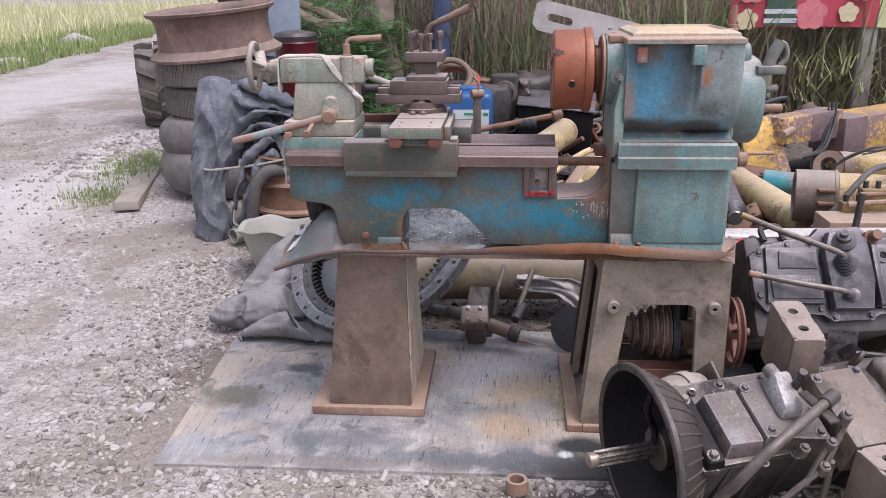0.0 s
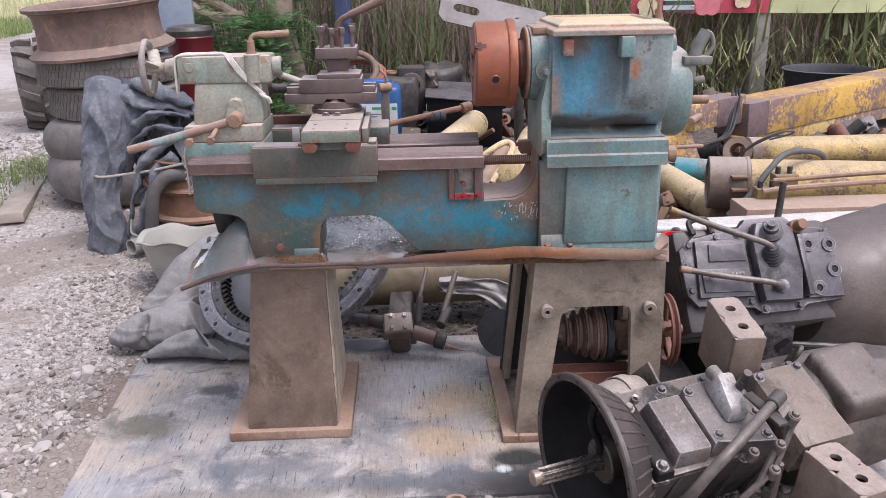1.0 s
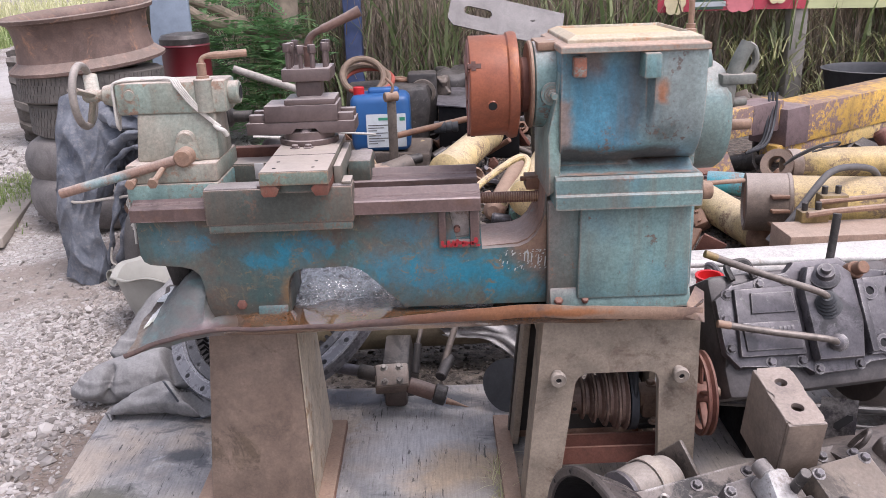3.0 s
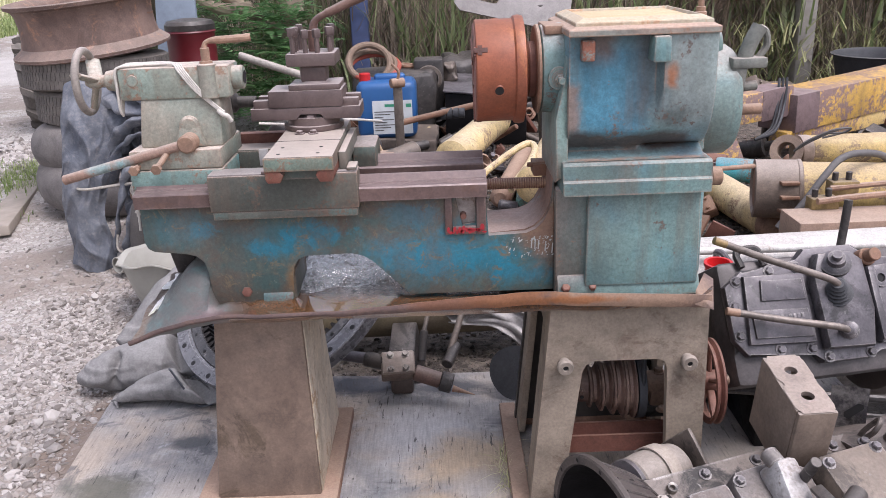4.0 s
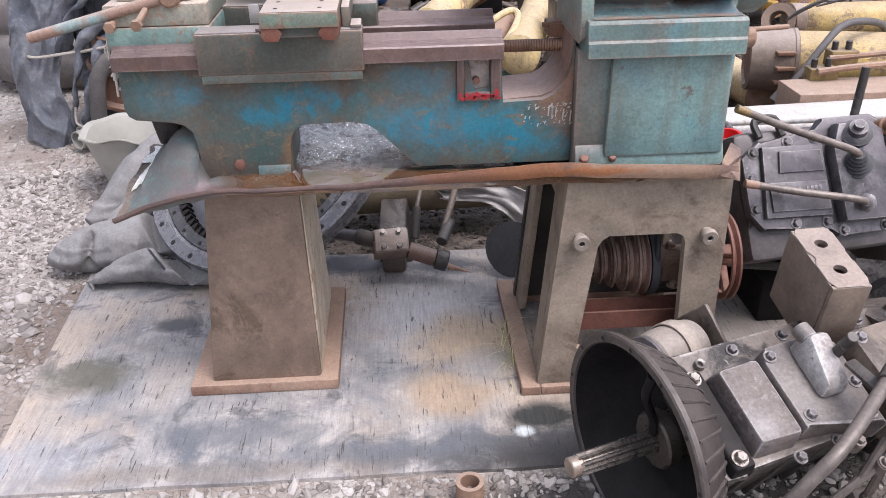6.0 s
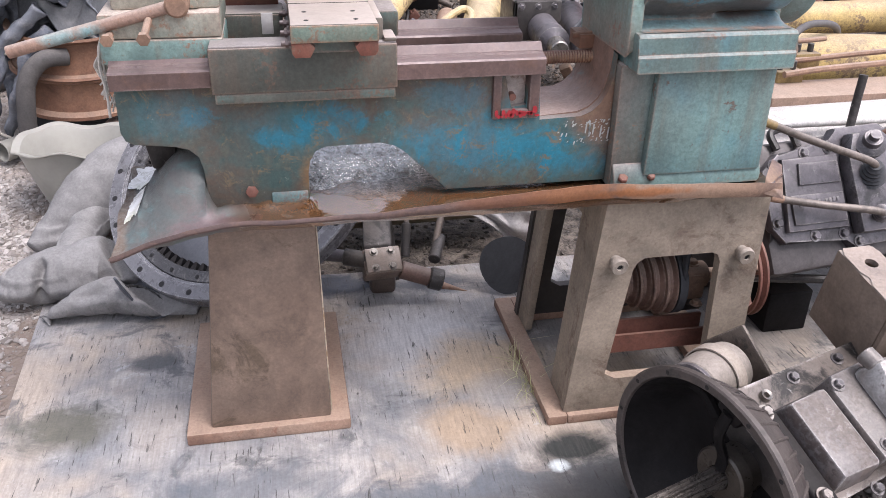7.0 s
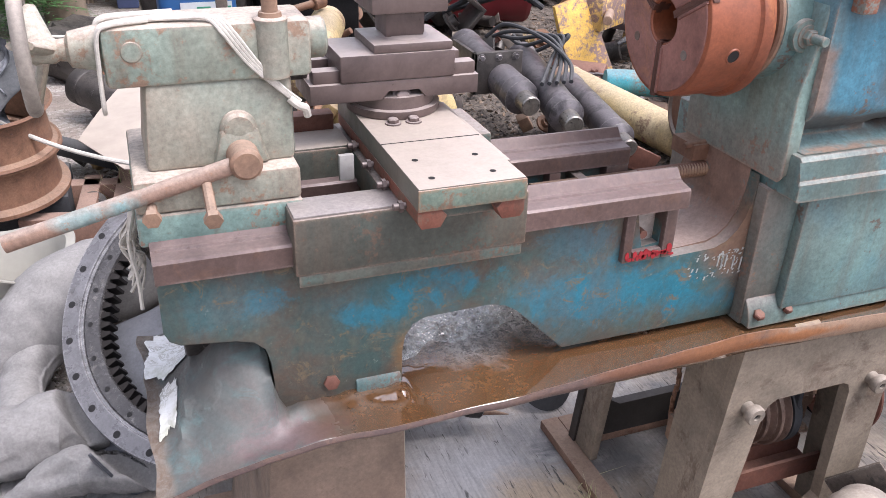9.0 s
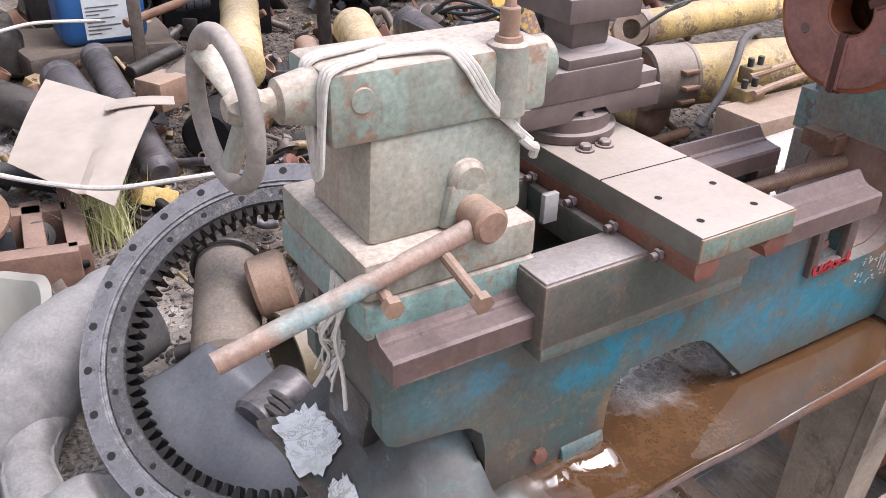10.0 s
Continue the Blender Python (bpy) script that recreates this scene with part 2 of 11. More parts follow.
BEDPAINT = bed_paint()
WAY = metal_mat("oiled_way_steel", (0.115, 0.074, 0.064), (0.150, 0.096, 0.085), 14, 0.42, 0.10, 0.55, (0.30, 0.235, 0.225), spots=(0.135, 0.080, 0.062), bump=0.04, stretch=(0.25, 1, 1), edge=0.6, edgec=(0.30, 0.24, 0.22))
SADDLE = worn_paint("greasy_saddle_paint", (0.088, 0.096, 0.080), (0.125, 0.085, 0.062), 0.34, (0.085, 0.155, 0.14), 0.6, 10, 0.48, 0.35, dustc=(0.40, 0.335, 0.30), grime=0.65, wear=0.8)
SLIDETOP = metal_mat("dusty_slide_iron", (0.17, 0.13, 0.105), (0.15, 0.17, 0.14), 12, 0.5, 0.1, 0.97, (0.50, 0.425, 0.365), bump=0.04)
TOOLPOST = metal_mat("dark_brown_steel", (0.125, 0.09, 0.084), (0.16, 0.118, 0.108), 14, 0.42, 0.2, 0.9, (0.47, 0.40, 0.37), bump=0.06)
REDLEAD = worn_paint("red_lead_primer", (0.24, 0.082, 0.052), (0.16, 0.09, 0.06), 0.45, None, 0.3, 20, 0.6, 0.3)
CHUCK = metal_mat("orange_rust_chuck", (0.33, 0.096, 0.040), (0.215, 0.070, 0.040), 7, 0.5, 0.1, 0.22, (0.40, 0.21, 0.13), spots=(0.37, 0.125, 0.045), bump=0.12)
CHUCKFACE = metal_mat("brown_chuck_face", (0.265, 0.115, 0.092), (0.33, 0.155, 0.125), 9, 0.5, 0.05, 0.2, spots=(0.36, 0.16, 0.10), bump=0.06)
SLOTRUST = metal_mat("rusty_slot", (0.085, 0.034, 0.024), (0.13, 0.055, 0.038), 20, 0.7, 0.0, 0.2, (0.2, 0.1, 0.07), bump=0.2)
RUSTY = metal_mat("rusty_steel", (0.20, 0.10, 0.062), (0.28, 0.15, 0.09), 14, 0.75, 0.1, 0.45, (0.36, 0.27, 0.20), bump=0.4)
RUSTPALE = metal_mat("dusty_rust", (0.28, 0.17, 0.115), (0.34, 0.22, 0.15), 14, 0.8, 0.05, 0.6, (0.42, 0.32, 0.25), bump=0.3)
REDRUST = metal_mat("red_rusty_steel", (0.17, 0.07, 0.05), (0.23, 0.10, 0.07), 12, 0.7, 0.1, 0.4, (0.33, 0.21, 0.16), bump=0.3)
PEDESTAL = metal_mat("dusty_cast_pedestal", (0.20, 0.138, 0.102), (0.29, 0.21, 0.158), 7, 0.6, 0.0, 0.8, (0.44, 0.33, 0.25), spots=(0.12, 0.085, 0.056), bump=0.2, edge=0.5, edgec=(0.36, 0.26, 0.19))
PEDGREY = metal_mat("grey_dusty_casting", (0.25, 0.20, 0.15), (0.325, 0.262, 0.20), 6, 0.8, 0.0, 0.7, (0.44, 0.33, 0.25), spots=(0.16, 0.115, 0.085), bump=0.2, edge=0.6, edgec=(0.34, 0.25, 0.18))
PINKDUST = metal_mat("pink_dusty_flange", (0.26, 0.14, 0.095), (0.34, 0.235, 0.17), 10, 0.85, 0.0, 0.75, (0.42, 0.30, 0.22), spots=(0.20, 0.085, 0.05), bump=0.4, edge=0.7, edgec=(0.42, 0.30, 0.23))
DARKIRON = metal_mat("dark_greasy_iron", (0.045, 0.040, 0.038), (0.078, 0.067, 0.060), 14, 0.45, 0.2, 0.45, (0.17, 0.145, 0.125), bump=0.4, edge=0.5, edgec=(0.2, 0.175, 0.155), oil=0.6)
GEARGREY = metal_mat("grey_gearbox_iron", (0.094, 0.084, 0.09), (0.148, 0.135, 0.143), 11, 0.42, 0.25, 0.5, (0.225, 0.20, 0.20), spots=(0.04, 0.037, 0.037), bump=0.4, edge=0.8, oil=0.5)
GEARTAN = metal_mat("tan_dusty_gearbox", (0.10, 0.08, 0.066), (0.15, 0.118, 0.094), 11, 0.55, 0.15, 0.5, (0.25, 0.20, 0.16), spots=(0.045, 0.038, 0.034), bump=0.35, edge=0.6)
SILVER = metal_mat("flaked_silver_paint", (0.22, 0.20, 0.185), (0.13, 0.112, 0.10), 14, 0.45, 0.3, 0.45, (0.33, 0.29, 0.26), spots=(0.46, 0.45, 0.43), bump=0.35, edge=0.9, edgec=(0.52, 0.50, 0.47))
STEEL = metal_mat("bright_worn_steel", (0.33, 0.31, 0.28), (0.22, 0.19, 0.17), 20, 0.35, 0.8, 0.2, bump=0.15)
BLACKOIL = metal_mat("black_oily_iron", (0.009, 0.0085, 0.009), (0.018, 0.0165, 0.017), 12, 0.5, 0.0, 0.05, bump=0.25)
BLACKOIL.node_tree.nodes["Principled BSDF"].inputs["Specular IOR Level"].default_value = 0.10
RINGSTEEL = metal_mat("greasy_ring_steel", (0.11, 0.108, 0.117), (0.215, 0.21, 0.222), 9, 0.3, 0.3, 0.45, (0.34, 0.325, 0.32), spots=(0.05, 0.047, 0.046), bump=0.3, edge=0.9, edgec=(0.50, 0.49, 0.49))
RUBBER = metal_mat("black_rubber", (0.035, 0.036, 0.04), (0.055, 0.056, 0.06), 8, 0.75, 0.0, 0.35, (0.17, 0.165, 0.16), bump=0.2)
TYRE = metal_mat("dusty_tyre_rubber", (0.10, 0.09, 0.08), (0.17, 0.148, 0.13), 9, 0.88, 0.0, 0.6, (0.26, 0.225, 0.19), bump=0.4)
TYREDUST = metal_mat("grey_dusty_tyre", (0.155, 0.14, 0.135), (0.21, 0.19, 0.175), 9, 0.9, 0.0, 0.6, (0.32, 0.28, 0.25), bump=0.3)
YELLOW = worn_paint("worn_yellow_paint", (0.66, 0.47, 0.17), (0.24, 0.165, 0.10), 0.5, (0.62, 0.47, 0.25), 0.5, 8, 0.6, 0.35, dustc=(0.48, 0.37, 0.24), grime=0.5)
CREAM = worn_paint("cream_yellow_paint", (0.68, 0.52, 0.25), (0.26, 0.175, 0.11), 0.45, (0.62, 0.50, 0.30), 0.6, 8, 0.6, 0.3, dustc=(0.55, 0.44, 0.29), grime=0.5)
BEAMYEL = worn_paint("peeling_yellow_paint", (0.66, 0.40, 0.08), (0.22, 0.145, 0.13), 0.72, (0.64, 0.46, 0.18), 0.2, 4.2, 0.6, 0.3, dustc=(0.42, 0.28, 0.16), grime=0.2)
CYAN = worn_paint("cyan_cylinder_paint", (0.06, 0.36, 0.44), (0.20, 0.16, 0.13), 0.35, None, 0.2, 12, 0.45, 0.25)
LEADWHITE = worn_paint("dirty_white_tank_paint", (0.66, 0.64, 0.60), (0.36, 0.31, 0.26), 0.25, (0.56, 0.52, 0.48), 0.5, 5, 0.6, 0.2, dustc=(0.62, 0.57, 0.52), grime=0.5)
TEALPAINT = worn_paint("teal_hose_paint", (0.14, 0.27, 0.22), (0.12, 0.11, 0.10), 0.5, None, 0.3, 12, 0.6, 0.2)


def plain(name, col, rough=0.6, var=0.12, scale=20.0, bump=0.15, metal=0.0):
    k = Nodes(name, rough, metal)
    n = k.noise(scale, 5, 0.65)
    k.color(k.mix(k.ramp(n, [(0.3, 0.0), (0.7, 1.0)]), col, tuple(v * (1 - 2 * var) for v in col))).bump(n, bump, 0.003)
    return k.m


JERRYBLUE = plain("blue_plastic", (0.025, 0.105, 0.285), 0.4, 0.1, 10)
REDPLASTIC = plain("red_plastic", (0.55, 0.02, 0.02), 0.35, 0.1, 15)
LABELWHITE = plain("white_label_paper", (0.62, 0.65, 0.66), 0.6, 0.08, 30)
LABELGREEN = plain("green_print", (0.04, 0.28, 0.16), 0.6)
CORD = plain("white_cord_fibre", (0.62, 0.58, 0.52), 0.9, 0.15, 120, 0.5)
ROPE = plain("grey_rope", (0.42, 0.38, 0.33), 0.9, 0.2, 120, 0.5)
CARD = plain("pale_cardboard", (0.46, 0.395, 0.335), 0.85, 0.10, 9)
CERAMIC = plain("dirty_white_plastic", (0.37, 0.355, 0.31), 0.5, 0.14, 7)
DARKHOLE = plain("dark_hole", (0.012, 0.011, 0.011), 0.8)
BARK = plain("tree_bark", (0.37, 0.29, 0.22), 0.9, 0.2, 14, 0.6)
CONCRETE = plain("old_concrete", (0.36, 0.33, 0.30), 0.9, 0.15, 12, 0.4)
STONEMAT = plain("pale_stone", (0.42, 0.39, 0.35), 0.9, 0.15, 14, 0.4)
WOODOLD = plain("weathered_plank", (0.36, 0.31, 0.26), 0.85, 0.15, 9, 0.3)
BLUEBARREL = plain("faded_blue_plastic", (0.10, 0.19, 0.32), 0.6, 0.12, 8)
GREYHOSE = plain("grey_rubber_hose", (0.13, 0.12, 0.115), 0.7, 0.15, 40)
BROWNHOSE = plain("brown_rubber_hose", (0.21, 0.145, 0.10), 0.7, 0.15, 40)
BRASS = metal_mat("rusty_yellow_fitting", (0.33, 0.24, 0.10), (0.25, 0.16, 0.08), 20, 0.55, 0.4, 0.3)
REDBODY = plain("red_tank_paint", (0.12, 0.011, 0.015), 0.4, 0.12, 9)
FENCEWIRE = plain("fence_wire", (0.13, 0.12, 0.11), 0.6, 0.1, 30, 0.1, 0.5)
BLUEPOST = plain("blue_fence_post", (0.09, 0.12, 0.25), 0.7, 0.15, 10)


def tarp_mat():
    k = Nodes("grey_canvas_tarp", 0.85)
    n1, n2 = k.noise(4, 5, 0.6), k.noise(30, 6, 0.7)
    c = k.mix(k.ramp(n1, [(0.35, 0.0), (0.68, 1.0)]), (0.085, 0.095, 0.118), (0.19, 0.198, 0.215))
    c = k.mix(k.ramp(n2, [(0.5, 0.0), (0.72, 0.35)]), c, (0.33, 0.30, 0.27))
    w = k.node("ShaderNodeTexWave", Scale=160.0, Distortion=1.0)
    k.t.links.new(k.co, w.inputs["Vector"])
    k.color(k.grain(c, 0.82, 1.14, 60.0)).bump(n1, 0.5, 0.02).bump(k.noise(9, 6, 0.65, stretch=(1, 1, 0.5), dist=1.2), 0.6, 0.016).bump(n2, 0.3, 0.005).bump(w.outputs["Fac"], 0.08, 0.001)
    return k.m


def dusty_sheet_mat():
    k = Nodes("dusty_grey_sheet", 0.9)
    n1, n2 = k.noise(3.5, 5, 0.6), k.noise(26, 6, 0.7)
    c = k.mix(k.ramp(n1, [(0.35, 0.0), (0.65, 1.0)]), (0.120, 0.116, 0.114), (0.215, 0.205, 0.198))
    c = k.mix(k.ramp(n2, [(0.45, 0.0), (0.75, 0.45)]), c, (0.30, 0.285, 0.27))
    d = k.math("MULTIPLY", k.ramp(k.up(), [(0.3, 0.0), (0.95, 1.0)]), 0.5)
    k.color(k.grain(k.mix(d, c, (0.33, 0.315, 0.30)))).bump(n1, 0.3, 0.012).bump(k.noise(11, 6, 0.62, dist=1.0), 0.16, 0.008).bump(n2, 0.25, 0.003)
    return k.m


TARP, SHEET = tarp_mat(), dusty_sheet_mat()


def tray_mat():
    """Drip tray: rust-brown oil film, wet grey sludge with chips and painted glints, paint flakes at the bent end."""
    k = Nodes("oily_drip_tray", 0.3)
    n1, n2, n3 = k.noise(6, 5, 0.6), k.noise(42, 6, 0.75, dist=0.9), k.noise(150, 4, 0.7)
    x = k.axis(0)
    c = k.mix(k.ramp(n1, [(0.35, 0.0), (0.65, 1.0)]), (0.10, 0.046, 0.020), (0.15, 0.080, 0.038))
    sl = k.ramp(k.math("ADD", k.math("ADD", k.axis(1), 0.45), k.math("MULTIPLY", n1, 0.25)), [(0.43, 0.0), (0.52, 1.0)])
    crumbs = k.noise(75, 7, 0.85, dist=0.9)
    # Pale crumbs put the sky's glints on the wet sludge into its colour.
    sludge = k.mix(k.ramp(crumbs, [(0.44, 0.0), (0.52, 1.0)]), (0.045, 0.040, 0.036), (0.56, 0.54, 0.52))
    sludge = k.mix(k.ramp(k.noise(14, 5, 0.7, dist=0.6), [(0.50, 0.0), (0.62, 0.75)]), sludge, (0.075, 0.050, 0.034))
    c = k.mix(sl, c, sludge)
    left = k.ramp(k.math("ADD", k.math("ADD", x, 1.0), k.math("MULTIPLY", n1, 0.2)), [(0.62, 1.0), (0.70, 0.0)])
    lc = k.mix(k.ramp(k.noise(9, 5, 0.65, dist=0.5), [(0.38, 0.0), (0.62, 1.0)]), (0.085, 0.108, 0.102), (0.115, 0.098, 0.088))
    lc = k.mix(k.ramp(k.noise(13, 6, 0.7, dist=0.9), [(0.52, 0.0), (0.62, 0.7)]), lc, (0.10, 0.165, 0.16))
    lc = k.spot(lc, (0.15, 0.095, 0.095), (-0.47, -0.235, 0), (0.10, 0.035, 1), 0.85, 2, 1.8, 16.0)
    lc = k.spot(lc, (0.24, 0.13, 0.08), (-0.56, 0.06, 0), (0.03, 0.05, 1), 0.7, 2)
    lc = k.mix(k.ramp(k.noise(40, 6, 0.75, dist=0.9), [(0.68, 0.0), (0.72, 0.8)]), lc, (0.44, 0.42, 0.38))
    lip = k.ramp(k.math("ADD", k.math("ADD", x, 1.0), k.math("MULTIPLY", k.math("SUBTRACT", n1, 0.5), 0.05)), [(0.358, 1.0), (0.366, 0.0)])
    lc = k.mix(lip, lc, k.mix(k.ramp(n2, [(0.4, 0.0), (0.6, 1.0)]), (0.13, 0.085, 0.055), (0.20, 0.17, 0.14)))
    c = k.mix(left, c, lc)
    k.color(k.grain(c))
    k.rough(k.mix(left, k.ramp(n2, [(0.35, 0.04), (0.7, 0.12)]), (0.55, 0.55, 0.55)))
    k.b.inputs["Specular IOR Level"].default_value = 0.8
    k.b.inputs["Coat Weight"].default_value = 1.0
    k.b.inputs["Coat IOR"].default_value = 1.9
    k.b.inputs["Coat Roughness"].default_value = 0.04
    k.t.links.new(k.math("SUBTRACT", 1.0, left), k.b.inputs["Coat Weight"])
    k.bump(k.math("MULTIPLY", crumbs, sl), 0.8, 0.014).bump(n1, 0.12, 0.01)
    k.t.links.new(k.h, k.b.inputs["Coat Normal"])
    return k.m


TRAY = tray_mat()


def tray_rim_mat():
    """Rim of the tray: dull purple-brown, with bright rust and pale scale along the headstock end."""
    k = Nodes("brown_rust_rim_strip", 0.6)
    n1, n2 = k.noise(8, 5, 0.65), k.noise(45, 6, 0.72, dist=0.5)
    c = k.mix(k.ramp(n1, [(0.35, 0.0), (0.65, 1.0)]), (0.085, 0.056, 0.052), (0.135, 0.088, 0.074))
    c = k.mix(k.ramp(n2, [(0.50, 0.0), (0.66, 0.6)]), c, (0.19, 0.115, 0.085))
    for cx, cz, sx, sz, col, amt in ((0.40, 0.57, 0.26, 0.06, (0.33, 0.215, 0.145), 0.9), (0.17, 0.575, 0.12, 0.05, (0.25, 0.105, 0.045), 0.9), (0.02, 0.57, 0.10, 0.03, (0.20, 0.085, 0.042), 0.7), (0.30, 0.565, 0.14, 0.012, (0.30, 0.11, 0.035), 0.8)):
        c = k.spot(c, col, (cx, 0, cz), (sx, 1, sz), amt, 1, 1.0, 12.0)
    d = k.math("MULTIPLY", k.ramp(k.up(), [(0.5, 0.0), (0.95, 1.0)]), 0.35)
    k.color(k.grain(k.mix(d, c, (0.30, 0.23, 0.19)))).bump(n2, 0.4, 0.003).bump(n1, 0.3, 0.006)
    return k.m


TRAYRIM = tray_rim_mat()


def board_mat():
    """Weathered plywood: short grain checks along y, oil stains, dusty grey-blue and tan patches; some spots hold light
    and shade below the machine.
    """
    k = Nodes("weathered_plywood", 0.8)
    big, mid = k.noise(2.2, 4, 0.6, k.pos), k.noise(7, 6, 0.7, k.pos, dist=0.6)
    grain = k.noise(110, 5, 0.7, k.pos, (1.5, 0.10, 1))
    crack = k.noise(95, 5, 0.65, k.pos, (1.4, 0.16, 1), dist=0.4)
    where = k.ramp(k.noise(5, 4, 0.6, k.co), [(0.40, 0.15), (0.55, 1.0)])
    c = k.mix(k.ramp(mid, [(0.35, 0.0), (0.65, 1.0)]), (0.20, 0.205, 0.215), (0.45, 0.425, 0.40))
    c = k.mix(k.ramp(big, [(0.48, 0.0), (0.62, 0.75)]), c, (0.47, 0.385, 0.30))
    c = k.mix(k.ramp(k.noise(3.0, 5, 0.65, k.co), [(0.54, 0.0), (0.68, 0.6)]), c, (0.17, 0.185, 0.205))
    c = k.mix(k.ramp(k.noise(6.5, 6, 0.72, k.co, dist=0.7), [(0.55, 0.0), (0.64, 0.7)]), c, (0.07, 0.078, 0.088))
    c = k.mix(k.ramp(k.noise(11, 7, 0.78, k.co, dist=1.0), [(0.60, 0.0), (0.68, 0.7)]), c, (0.52, 0.53, 0.54))
    # Pale and tan spots below the bed are lifted for light reaching under it.
    for cx, cy, sx, sy, col, amt in ((0.05, 2.03, 0.40, 0.07, (0.10, 0.108, 0.12), 0.8), (-0.08, 2.57, 0.20, 0.21, (0.62, 0.61, 0.60), 0.85), (0.06, 2.45, 0.18, 0.15, (0.54, 0.415, 0.28), 0.85), (0.0, 2.22, 0.13, 0.11, (0.42, 0.31, 0.205), 0.75), (0.36, 2.40, 0.20, 0.16, (0.40, 0.31, 0.21), 0.7), (0.10, 2.33, 0.10, 0.10, (0.36, 0.35, 0.34), 0.6),
                                    (-0.70, 2.57, 0.09, 0.045, (0.085, 0.09, 0.095), 0.9), (-0.86, 2.36, 0.14, 0.10, (0.13, 0.125, 0.095), 0.9), (0.20, 2.115, 0.12, 0.065, (0.03, 0.034, 0.032), 1.0), (0.22, 1.97, 0.30, 0.09, (0.05, 0.048, 0.048), 0.95), (-0.5, 2.0, 0.5, 0.04, (0.20, 0.175, 0.15), 0.6), (0.30, 2.02, 0.25, 0.07, (0.08, 0.082, 0.085), 0.8), (-0.44, 2.11, 0.26, 0.085, (0.12, 0.135, 0.155), 0.75), (-0.24, 2.04, 0.40, 0.05, (0.13, 0.145, 0.165), 0.7),
                                    # Blue-black pair by the valve: stain with the valve's shadow in it.
                                    (-0.86, 2.07, 0.18, 0.09, (0.33, 0.34, 0.36), 0.6), (-0.25, 2.87, 0.20, 0.075, (0.045, 0.055, 0.075), 0.9), (0.0, 2.83, 0.22, 0.06, (0.06, 0.07, 0.085), 0.8), (-0.66, 2.32, 0.10, 0.12, (0.46, 0.41, 0.36), 0.6), (0.31, 2.56, 0.12, 0.10, (0.14, 0.14, 0.145), 0.7), (0.70, 2.45, 0.30, 0.25, (0.20, 0.19, 0.185), 0.6), (0.156, 2.072, 0.026, 0.024, (0.72, 0.78, 0.78), 0.95)):
        mp = k.node("ShaderNodeMapping")
        mp.inputs["Location"].default_value = (-(cx - 0.1) / sx, -(cy - 2.45) / sy, 0)
        mp.inputs["Scale"].default_value = (1 / sx, 1 / sy, 0)
        k.t.links.new(k.pos, mp.inputs[0])
        ln = k.t.nodes.new("ShaderNodeVectorMath")
        ln.operation = "LENGTH"
        k.t.links.new(mp.outputs[0], ln.inputs[0])
        d = k.math("ADD", ln.outputs["Value"], k.math("MULTIPLY", k.math("SUBTRACT", mid, 0.5), 1.8))
        c = k.mix(k.ramp(d, [(0.45, amt), (1.05, 0.0)]), c, col)
    c = k.mix(k.ramp(grain, [(0.3, 0.35), (0.6, 0.0)]), c, (0.10, 0.09, 0.085))
    c = k.mix(1.0, c, (1.10, 1.08, 1.06), "MULTIPLY")
    ck = k.math("MULTIPLY", k.ramp(crack, [(0.35, 0.9), (0.41, 0.0)]), where)
    c = k.grain(k.mix(ck, c, (0.05, 0.045, 0.04)), 0.86, 1.1)
    k.color(c).bump(grain, 0.25, 0.002).bump(ck, -0.3, 0.002).bump(mid, 0.2, 0.003)
    k.rough(k.ramp(mid, [(0.3, 0.42), (0.7, 0.8)]))
    return k.m


BOARD = board_mat()


